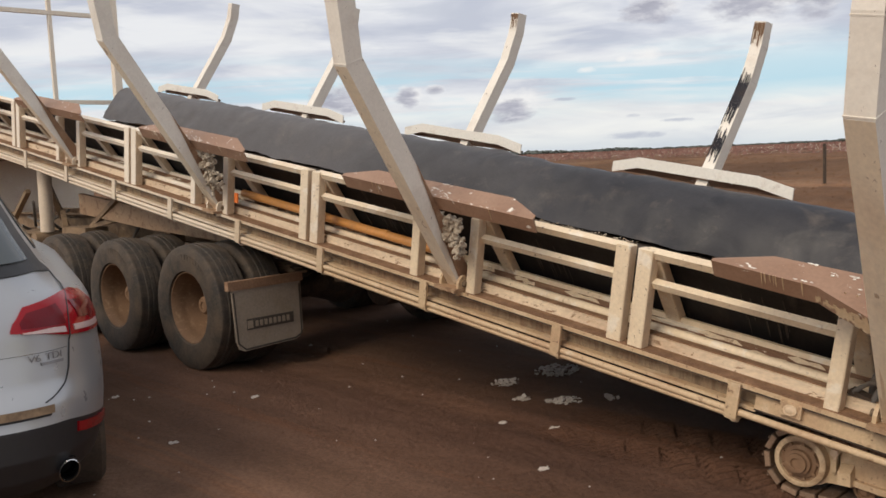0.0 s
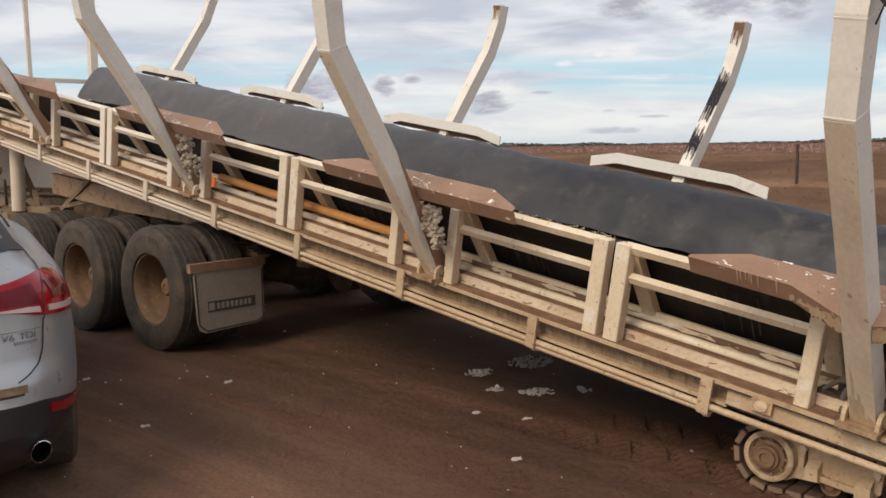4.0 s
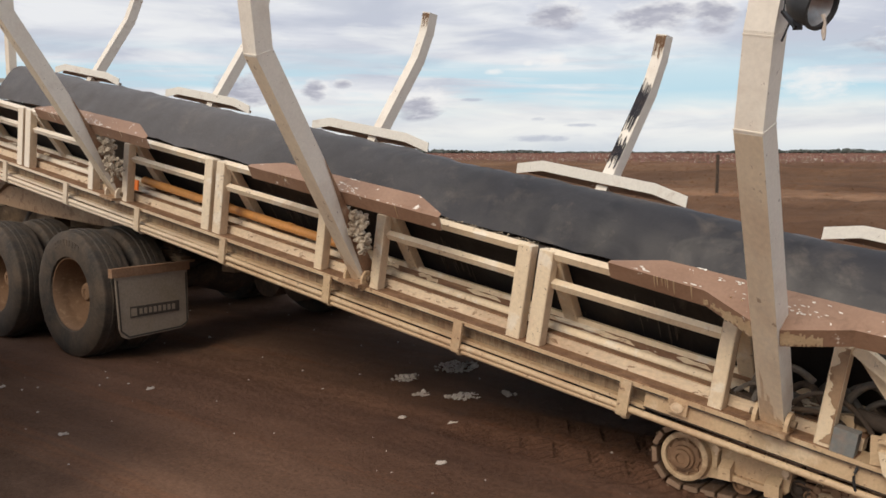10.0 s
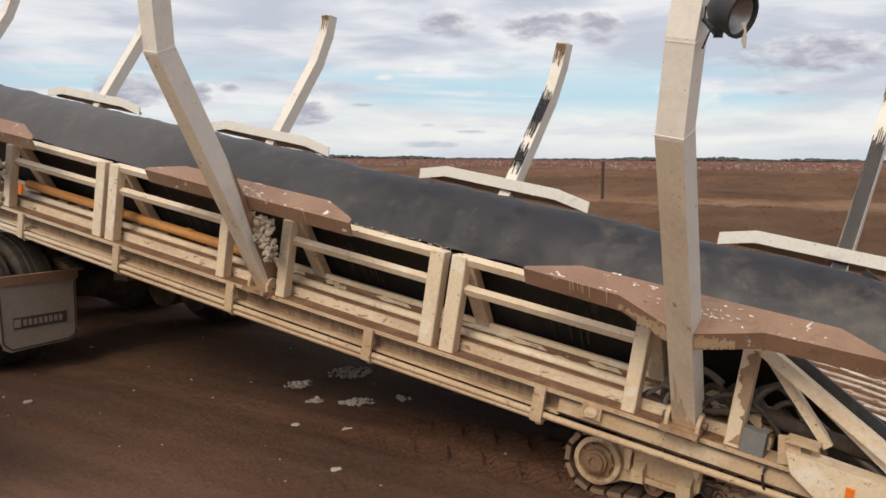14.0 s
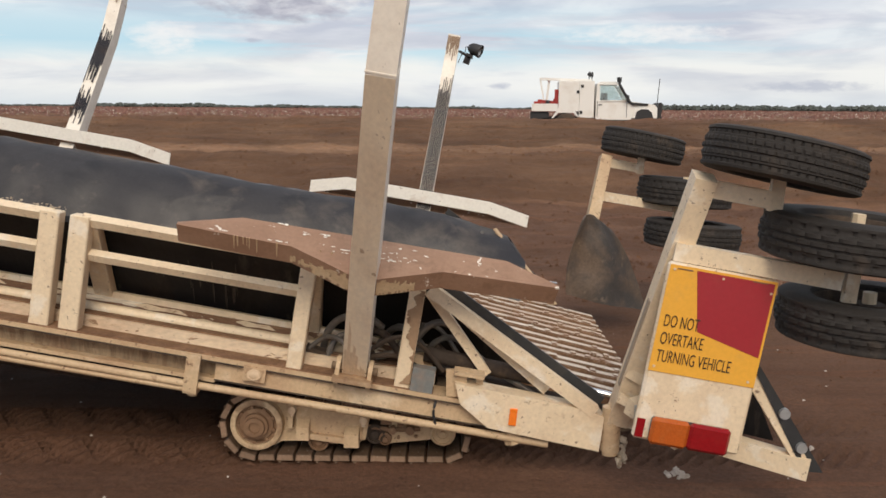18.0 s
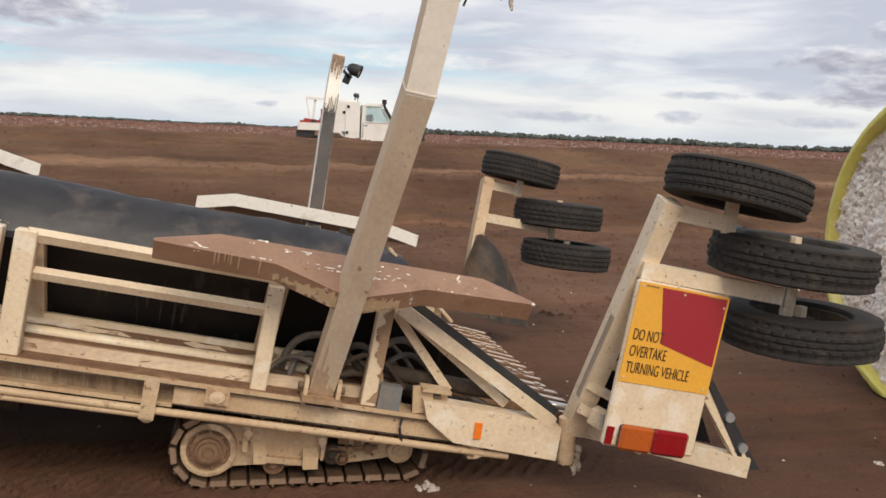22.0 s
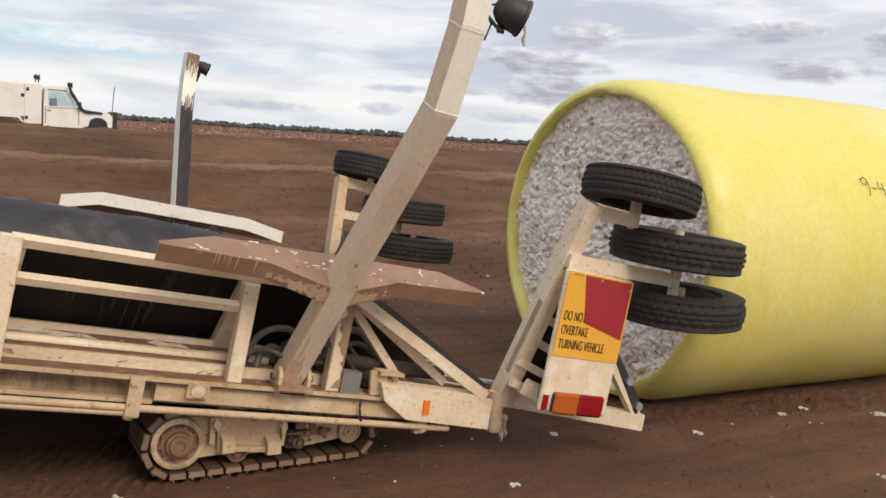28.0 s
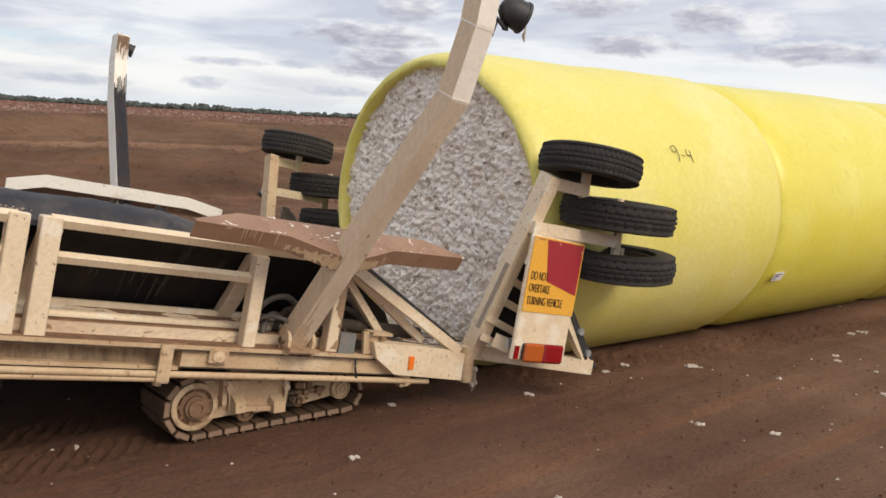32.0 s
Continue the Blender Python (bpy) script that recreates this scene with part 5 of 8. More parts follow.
def smooth_run(pts, steps=4):
    """Points along a smooth curve through the given ones."""
    out = []
    n = len(pts)
    for i in range(n - 1):
        p0, p1, p2, p3 = (Vector(pts[min(max(j, 0), n - 1)]) for j in (i - 1, i, i + 1, i + 2))
        for k in range(steps):
            t = k / steps
            out.append(0.5 * (2 * p1 + (p2 - p0) * t + (2 * p0 - 5 * p1 + 4 * p2 - p3) * t * t + (3 * p1 - p0 - 3 * p2 + p3) * t ** 3))
    return out + [Vector(pts[-1])]


def rear_corner(side):
    """The plate, braces and hoses at the rear corner of the bed."""
    def w(x, o, z):
        return Vector((x, CY - side * o, z))

    o = 1.47
    bm = bmesh.new()
    outline = [(-0.84, 0.43), (-0.82, 0.34), (-0.70, 0.235), (-0.22, 0.135), (-0.20, 0.29), (-0.30, 0.325)]
    add_prism(bm, [w(x, o, z) for x, z in outline], Vector((0, side * 0.11, 0)))
    p = part("corner_plate", bm, CREAM, truck, "dusty cream rear corner plate", bevel=0.008)
    bm = bmesh.new()
    add_beam(bm, w(-0.835, o - 0.05, 0.36), w(-0.835, o - 0.05, 0.48), 0.09, 0.02, (0, 1, 0))
    add_beam(bm, w(-0.845, o - 0.05, 0.475), w(-0.715, o - 0.05, 0.453), 0.09, 0.016)
    add_beam(bm, w(-0.735, o - 0.07, 0.40), w(-0.735, o - 0.07, 0.456), 0.03, 0.016, (0, 1, 0))
    part("latch_block", bm, TAN, p, bevel=0.004)
    bm = bmesh.new()
    add_box(bm, w(-0.592, o + 0.006, 0.288), (0.032, 0.012, 0.072), Matrix.Rotation(0.1, 3, "Y"))
    part("side_reflector", bm, REFLECTOR, p, "small orange reflector", bevel=0.003)
    bm = bmesh.new()
    add_tube(bm, [w(-0.17, o - 0.02, 0.135), w(-0.165, o - 0.02, 0.33)], 0.041, 16)
    add_tube(bm, [w(-0.17, o - 0.02, 0.118), w(-0.17, o - 0.02, 0.140)], 0.034, 12)
    part("arm_pivot", bm, TAN, p, smooth=True)
    for a, b, ww, hh in (((-0.95, 1.41, 0.83), (-0.24, 1.45, 0.31), 0.05, 0.055), ((-0.94, 1.34, 0.81), (-0.44, 1.36, 0.375), 0.04, 0.04), ((-0.96, 1.31, 0.80), (-0.70, 1.31, 0.43), 0.045, 0.04)):
        bm = bmesh.new()
        add_beam(bm, w(*a), w(*b), ww, hh)
        part("tail_brace", bm, CREAM, truck, bevel=0.006)
    bm = bmesh.new()
    add_beam(bm, w(-0.93, 1.36, 0.87), w(-0.20, 1.37, 0.33), 0.02, 0.045)
    part("rubber_edge", bm, PLASTIC, truck, bevel=0.004)
    bm = bmesh.new()
    add_tube(bm, [w(-0.42, 1.30, 0.395), w(-0.12, 1.34, 0.34)], 0.016, 12)
    part("ram_rod", bm, CHROME, truck, "bright steel ram rod", smooth=True)
    bm = bmesh.new()
    add_tube(bm, [w(-0.98, 1.24, 0.50), w(-0.42, 1.30, 0.40)], 0.036, 14)
    part("ram_body", bm, GREASY, truck, smooth=True)
    rnd = random.Random(4 + side)
    for i in range(7):
        bm = bmesh.new()
        x0 = rnd.uniform(-1.50, -1.12)
        x1 = x0 + rnd.uniform(0.22, 0.42)
        hgt = rnd.uniform(0.05, 0.17)
        oo = rnd.uniform(1.12, 1.36)
        pts = []
        for j in range(13):
            f = j / 12
            x = x0 + (x1 - x0) * f
            pts.append(w(x, oo + 0.05 * math.sin(f * 5 + i), 0.50 - (x + 1.3) * 0.165 + hgt * math.sin(f * math.pi)))
        add_tube(bm, pts, 0.011 + 0.006 * (i % 2), 8)
        part("hydraulic_hose", bm, HOSE if i % 3 else GREASY, truck, smooth=True)
    if side == 1:
        for pts, r in (
            ([(-1.47, 1.22, 0.05), (-1.465, 1.24, 0.13), (-1.43, 1.25, 0.20), (-1.37, 1.25, 0.235), (-1.29, 1.24, 0.24), (-1.22, 1.22, 0.20)], 0.017),
            ([(-1.44, 1.30, 0.04), (-1.42, 1.28, 0.12), (-1.38, 1.26, 0.15), (-1.33, 1.24, 0.14), (-1.27, 1.20, 0.10)], 0.015),
            ([(-1.08, 1.20, 0.07), (-1.06, 1.22, 0.18), (-1.00, 1.23, 0.26), (-0.92, 1.24, 0.27), (-0.84, 1.25, 0.20), (-0.78, 1.26, 0.11), (-0.74, 1.27, 0.04)], 0.017),
            ([(-1.02, 1.15, 0.06), (-0.98, 1.18, 0.16), (-0.90, 1.20, 0.205), (-0.80, 1.22, 0.16), (-0.68, 1.25, 0.10), (-0.56, 1.29, 0.06), (-0.45, 1.33, 0.02)], 0.014),
            ([(-0.93, 1.425, -0.02), (-0.935, 1.44, -0.07), (-0.92, 1.44, -0.12), (-0.90, 1.43, -0.15)], 0.006),
        ):
            bm = bmesh.new()
            add_tube(bm, [bed(*q_) for q_ in smooth_run(pts)], r, 9)
            part("hydraulic_hose", bm, HOSE if r > 0.01 else DARK, truck, "thick dusty black hose" if r > 0.01 else "short hanging cable", smooth=True)
    for i in range(8):
        bm = bmesh.new()
        add_box(bm, w(rnd.uniform(-1.6, -0.9), rnd.uniform(1.15, 1.32), rnd.uniform(0.44, 0.50)), (rnd.uniform(0.05, 0.12), 0.06, rnd.uniform(0.05, 0.10)), Matrix.Rotation(rnd.uniform(0, 1), 3, "Y"))
        part("hydraulic_valve", bm, GREASY if i % 2 else TAN, truck, "greasy hydraulic valve", bevel=0.006)
    bm = bmesh.new()
    add_box(bm, w(-0.982, 1.40, 0.430), (0.098, 0.06, 0.105), Matrix.Rotation(BED_TILT, 3, "Y"))
    part("junction_box", bm, GREYBOX, truck, "grey junction box", bevel=0.008)
    bm = bmesh.new()
    add_box(bm, bed(-1.725, 1.43, -0.047, side), (0.098, 0.026, 0.062), Matrix.Rotation(BED_TILT, 3, "Y"))
    q = part("marker_lamp", bm, TAN, truck, bevel=0.006)
    bm = bmesh.new()
    add_lathe(bm, [(0.001, 0.006), (0.012, 0.0055), (0.019, 0.002), (0.0195, 0.004), (0.024, 0.004), (0.025, -0.002)], Matrix.Translation(bed(-1.725, 1.446, -0.047, side)) @ Matrix.Rotation(radians(90) * side, 4, "X") @ Matrix.Diagonal((1.3, 1, 1, 1)), 20, closed=False)
    part("marker_lens", bm, DUSTY_SHADED, q, "dust-covered oval lens", smooth=True)
    bm = bmesh.new()
    add_tube(bm, [w(-0.60, 1.40, 0.225), w(-0.58, 1.40, 0.15)], 0.045, 8)
    part("jack_pad", bm, TAN, truck, bevel=0.004)


for s in (1, -1):
    rear_corner(s)


# ---- running gear ----
def tyre_mesh(bm, R, W, bead, lugs=0, groove=0.012):
    """A tyre round the z axis: ribs, and with lugs also cross cuts in the tread."""
    h = W / 2
    wall = [(bead, -h * 0.80), (bead + 0.01, -h * 0.96), (bead + 0.03, -h * 0.99), (R * 0.80, -h * 1.02), (R * 0.90, -h * 0.98), (R * 0.965, -h * 0.88)]
    ribs = 5
    prof = [(r, z, 0) for r, z in wall]
    edge = h * 0.80
    for i in range(ribs):
        a, b = -edge + 2 * edge * i / ribs, -edge + 2 * edge * (i + 1) / ribs
        crown = 0.010 * ((a + b) / (2 * edge)) ** 2 * 2
        prof += [(R - groove, a + 0.003, 0), (R - crown, a + 0.007, i + 1), (R - crown, b - 0.007, i + 1), (R - groove, b - 0.003, 0)]
    prof += [(r, -z, 0) for r, z in reversed(wall)]
    n = lugs * 5 if lugs else 56
    rings = []
    for r, z, rib in prof:
        ring = []
        for k in range(n):
            cut = lugs and rib and (k + (0, 0, 2, 4, 1, 3)[rib]) % 5 == 0
            rr = r - (groove * 0.75 if cut else 0)
            a = 2 * math.pi * (k + 0.9 * z / h * (1 if rib % 2 else -1) * (1 if rib else 0)) / n
            ring.append(bm.verts.new((rr * math.cos(a), rr * math.sin(a), z)))
        rings.append(ring)
    for p, q in zip(rings, rings[1:] + rings[:1]):
        for k in range(n):
            bm.faces.new((p[k], p[(k + 1) % n], q[(k + 1) % n], q[k]))


def truck_wheels():
    made = []
    bm = bmesh.new()
    add_lathe(bm, [(0.298, 0.118), (0.286, 0.120), (0.274, 0.085), (0.266, 0.02), (0.270, 0.0), (0.262, -0.02), (0.256, -0.11), (0.238, -0.145), (0.20, -0.155), (0.17, -0.150), (0.12, -0.150), (0.002, -0.150)], None, 44, closed=False)
    hub = part("wheel", bm, RIM, truck, "mud-caked steel wheel with a black tyre", smooth=True)
    bm = bmesh.new()
    add_lathe(bm, [(0.125, -0.149), (0.122, -0.125), (0.095, -0.115), (0.080, -0.060), (0.074, -0.015), (0.060, 0.0), (0.030, 0.003), (0.029, -0.006), (0.002, -0.006)], None, 30, closed=False)
    for k in range(10):
        a = 2 * math.pi * k / 10
        add_tube(bm, [(0.155 * math.cos(a), 0.155 * math.sin(a), -0.151), (0.155 * math.cos(a), 0.155 * math.sin(a), -0.115)], 0.017, 6)
    boss = part("hub", bm, RIM, hub, "dirty hub with wheel nuts", smooth=True)
    bm = bmesh.new()
    tyre_mesh(bm, 0.52, 0.285, 0.292)
    tyre = part("tyre", bm, RUBBER, hub, smooth=True)
    # raised lettering too worn to read, as plain bars
    for k in range(9):
        bm = bmesh.new()
        a = 1.15 + k * 0.105
        m = Matrix.Rotation(a, 4, "Z")
        add_box(bm, m @ Vector((0.415, 0, 0.1455)), (0.045, 0.024, 0.004), m.to_3x3())
        part("raised_bar", bm, RUBBER, tyre, bevel=0.001)
    first = True
    for ax in (-6.79, -8.10, -9.41):
        for y, out in ((3.83, 1), (4.17, 1), (6.43, -1), (6.77, -1)):
            at = Vector((ax, y, 0.502))
            if first:
                made.append((hub, at, out))
                first = False
                continue
            w = again(hub, Matrix.Identity(4), truck, "mud-caked steel wheel with a black tyre")
            ty = again(tyre, Matrix.Identity(4), w)
            again(boss, Matrix.Identity(4), w, "dirty hub with wheel nuts")
            if y == 3.83:
                for c in tyre.children:
                    again(c, Matrix.Identity(4), ty)
            made.append((w, at, out))
    return made


WHEELS = truck_wheels()


def mud_flap(x, y0, y1):
    bm = bmesh.new()
    r = 0.07
    pts = [(y0 + 0.03, 0.68), (y1 - 0.02, 0.68), (y1 - 0.02, 0.21 + r), (y1 - 0.05, 0.21 + 0.02), (y1 - 0.02 - r, 0.21), (y0 + 0.05 + r, 0.195), (y0 + 0.07, 0.22), (y0 + 0.05, 0.21 + r)]
    add_prism(bm, [Vector((x, y, z)) for y, z in pts], Vector((0.012, 0, 0)))
    p = part("mud_flap", bm, FLAP, truck, "grey rubber mud flap with a dark printed bar", bevel=0.003)
    bm = bmesh.new()
    add_beam(bm, (x - 0.005, y0, 0.715), (x - 0.005, y1, 0.715), 0.05, 0.07)
    part("flap_bar", bm, RED_BROWN, p, bevel=0.006)
    mid = (y0 + y1) / 2 + 0.02
    bm = bmesh.new()
    add_box(bm, (x + 0.014, mid, 0.40), (0.006, 0.44, 0.085))
    part("print_panel", bm, FLAP_BAR, p, bevel=0.001)
    for k in range(8):
        bm = bmesh.new()
        add_box(bm, (x + 0.018, mid - 0.13 + k * 0.042, 0.40), (0.004, 0.026, 0.045))
        part("print_bar", bm, FLAP, p)
    bm = bmesh.new()
    add_box(bm, (x + 0.018, mid - 0.19, 0.40), (0.004, 0.05, 0.06))
    part("print_badge", bm, FLAP, p)
    bm = bmesh.new()
    pts = [(y0 + 0.045, 0.66), (y1 - 0.035, 0.66), (y1 - 0.035, 0.255), (y1 - 0.09, 0.225), (y0 + 0.13, 0.21), (y0 + 0.065, 0.265)]
    for a, b in zip(pts[1:], pts[2:] + pts[:1]):
        add_beam(bm, (x + 0.014, *a), (x + 0.014, *b), 0.012, 0.006, (1, 0, 0))
    part("flap_rim", bm, FLAP_BAR, p)
    return p


CHASSIS_PARTS = [mud_flap(-6.20, 3.705, 4.40), mud_flap(-6.20, 6.24, 6.92)]


def truck_chassis():
    for y in (4.86, 5.64):
        bm = bmesh.new()
        add_channel(bm, (-16.0, y, 0.98), (-5.6, y, 0.98), 0.09, 0.27, 0.012)
        CHASSIS_PARTS.append(part("chassis_rail", bm, CHASSIS, truck, bevel=0.003))
    for x in (-6.79, -8.10, -9.41):
        bm = bmesh.new()
        add_tube(bm, [(x, 3.9, 0.52), (x, 4.9, 0.52), (x, 5.25, 0.52), (x, 5.6, 0.52), (x, 6.7, 0.52)], [0.07, 0.09, 0.20, 0.09, 0.07], 14)
        CHASSIS_PARTS.append(part("axle", bm, GREASY, truck, smooth=True))
        for y in (4.45, 6.05):
            bm = bmesh.new()
            for i in range(4):
                add_beam(bm, (x - 0.55 + 0.06 * i, y, 0.74 + i * 0.022), (x + 0.55 - 0.06 * i, y, 0.74 + i * 0.022), 0.09, 0.018)
            add_box(bm, (x, y, 0.68), (0.14, 0.14, 0.20))
            CHASSIS_PARTS.append(part("leaf_spring", bm, CHASSIS, truck))
    # tanks, hangers and clutter between the bed and the wheels
    for x, y, z, sx, sy, sz in ((-5.85, 4.62, 0.88, 0.16, 0.18, 0.42), (-7.3, 4.55, 0.99, 0.30, 0.16, 0.22), (-8.6, 4.55, 1.0, 0.34, 0.16, 0.20), (-10.1, 4.35, 0.86, 0.6, 0.26, 0.34), (-11.6, 4.15, 0.66, 1.5, 0.6, 0.6)):
        bm = bmesh.new()
        add_box(bm, (x, y, z), (sx, sy, sz))
        CHASSIS_PARTS.append(part("chassis_box", bm, CHASSIS, truck, bevel=0.02))
    bm = bmesh.new()
    add_prism(bm, [Vector((x, 4.30, z)) for x, z in ((-9.9, 1.40), (-6.2, 1.02), (-6.25, 0.93), (-8.3, 1.04), (-9.9, 1.18))], Vector((0, 0.06, 0)))
    part("subframe_plate", bm, RUSTY, truck, "dusty lift subframe plate", bevel=0.006)
    bm = bmesh.new()
    add_tube(bm, [(-10.45, 4.15, 0.98), (-10.40, 4.15, 1.78)], 0.075, 16)
    leg = part("support_leg", bm, TAN, truck, "tan round support leg", smooth=True)
    bm = bmesh.new()
    add_tube(bm, [(-10.47, 4.0, 0.90), (-10.47, 4.3, 0.90)], 0.085, 14)
    part("leg_roller", bm, CHASSIS, leg, smooth=True)
    rnd = random.Random(8)
    for i in range(12):
        x = rnd.uniform(-12.5, -9.6)
        bm = bmesh.new()
        a = (x, rnd.uniform(4.2, 4.8), rnd.uniform(0.8, 1.2))
        b = (x + rnd.uniform(0.4, 1.1), rnd.uniform(4.2, 4.8), rnd.uniform(0.85, 1.5))
        if i % 2:
            add_beam(bm, a, b, 0.06, 0.05)
        else:
            add_tube(bm, [a, ((a[0] + b[0]) / 2, a[1], a[2] - 0.08), b], 0.018, 7)
        part("strut" if i % 2 else "air_line", bm, CHASSIS if i % 2 else HOSE, truck)
    for i in range(3):
        bm = bmesh.new()
        add_tube(bm, [(-5.7 + 0.35 * i, 4.8, 0.62), (-5.7 + 0.35 * i, 5.7, 0.62)], 0.17, 16)
        CHASSIS_PARTS.append(part("air_tank", bm, GREASY, truck, smooth=True, bevel=0.01))
    bm = bmesh.new()
    add_tube(bm, [bed(-4.9, 0.45, -0.25), bed(-2.4, 0.45, -0.33)], 0.10, 14)
    part("lift_ram", bm, GREASY, truck, smooth=True)
    bm = bmesh.new()
    add_tube(bm, [bed(-5.0, 0.95, -0.27), bed(-2.55, 0.95, -0.27)], 0.10, 16)
    part("under_tank", bm, GREASY, truck, "greasy black tank under the bed", smooth=True)
    # orange conduit inside the near frame
    bm = bmesh.new()
    add_tube(bm, [bed(-6.42, 1.20, 0.145), bed(-5.3, 1.20, 0.14), bed(-4.02, 1.20, 0.135)], 0.031, 12)
    pipe = part("orange_pipe", bm, ORANGE, truck, "orange painted pipe", smooth=True)
    for u in (-5.35, -4.7):
        bm = bmesh.new()
        add_tube(bm, [bed(u - 0.03, 1.20, 0.141), bed(u + 0.03, 1.20, 0.141)], 0.033, 12)
        part("pipe_joint", bm, ORANGE, pipe, smooth=True)
    bm = bmesh.new()
    add_box(bm, bed(-6.18, 1.424, 0.16), (0.04, 0.012, 0.075), Matrix.Rotation(BED_TILT, 3, "Y"))
    part("side_reflector", bm, REFLECTOR, truck, "small orange reflector", bevel=0.003)
    # headboard
    x = -13.35
    for y, w in ((4.0, 0.10), (5.58, 0.055), (6.53, 0.11)):
        bm = bmesh.new()
        add_beam(bm, (x, y, 2.2), (x, y, 4.75), w, w, (1, 0, 0))
        part("headboard_post", bm, CREAM, truck, bevel=0.006)
    for z, h in ((2.66, 0.06), (3.93, 0.06), (4.72, 0.08)):
        bm = bmesh.new()
        add_beam(bm, (x, 4.0, z), (x, 6.53, z), h, h)
        part("headboard_rail", bm, CREAM, truck, bevel=0.006)
    bm = bmesh.new()
    add_box(bm, (x - 0.7, 5.25, 2.1), (0.9, 2.3, 0.5))
    part("cab_guard_box", bm, CHASSIS, truck, bevel=0.02)
    bm = bmesh.new()
    add_tube(bm, [(-15.0, 4.9, 2.0), (-15.0, 4.9, 4.1)], 0.012, 6)
    part("aerial", bm, DARK, truck)
    # cab, hidden in front of the bed
    bm = bmesh.new()
    add_prism(bm, [Vector((x_, 4.1, z)) for x_, z in ((-14.6, 0.7), (-14.6, 2.0), (-15.0, 2.15), (-16.6, 2.1), (-16.9, 1.5), (-17.8, 1.35), (-17.9, 0.6))], Vector((0, 2.4, 0)))
    CHASSIS_PARTS.append(part("cab", bm, CREAM, truck, "cream truck cab", bevel=0.06))


truck_chassis()


# ---- crawler tracks under the bed's tail ----
SPR, IDL = (-1.748, 0.160, 0.145), (-0.885, 0.112, 0.095)
PITCHES = 29


def track_path():
    (xa, za, ra), (xb, zb, rb) = SPR, IDL
    d = math.hypot(xb - xa, zb - za)
    base = math.atan2(zb - za, xb - xa)
    off = math.asin((ra - rb) / d)
    pts = []
    top = base + math.pi / 2 - off
    bot = base - math.pi / 2 + off
    # round the sprocket (rear of it), along the ground to the idler, round it, back along the top
    n = 40
    start, end = top, bot + 2 * math.pi
    for i in range(n + 1):
        a = start + (end - start) * i / n
        pts.append((xa + ra * math.cos(a), za + ra * math.sin(a)))
    start, end = bot, top
    for i in range(n + 1):
        a = start + (end - start) * i / n
        pts.append((xb + rb * math.cos(a), zb + rb * math.sin(a)))
    pts.append(pts[0])
    s = [0.0]
    for p, q in zip(pts, pts[1:]):
        s.append(s[-1] + math.hypot(q[0] - p[0], q[1] - p[1]))
    return np.array(pts), np.array(s)


TRACK_PTS, TRACK_S = track_path()


def track_pose(s, y):
    s = s % TRACK_S[-1]
    x, z = np.interp(s, TRACK_S, TRACK_PTS[:, 0]), np.interp(s, TRACK_S, TRACK_PTS[:, 1])
    e = 0.012
    x0, z0 = np.interp((s - e) % TRACK_S[-1], TRACK_S, TRACK_PTS[:, 0]), np.interp((s - e) % TRACK_S[-1], TRACK_S, TRACK_PTS[:, 1])
    x1, z1 = np.interp((s + e) % TRACK_S[-1], TRACK_S, TRACK_PTS[:, 0]), np.interp((s + e) % TRACK_S[-1], TRACK_S, TRACK_PTS[:, 1])
    a = math.atan2(z1 - z0, x1 - x0)
    return Matrix.Translation((x, y, z)) @ Matrix.Rotation(-a, 4, "Y")


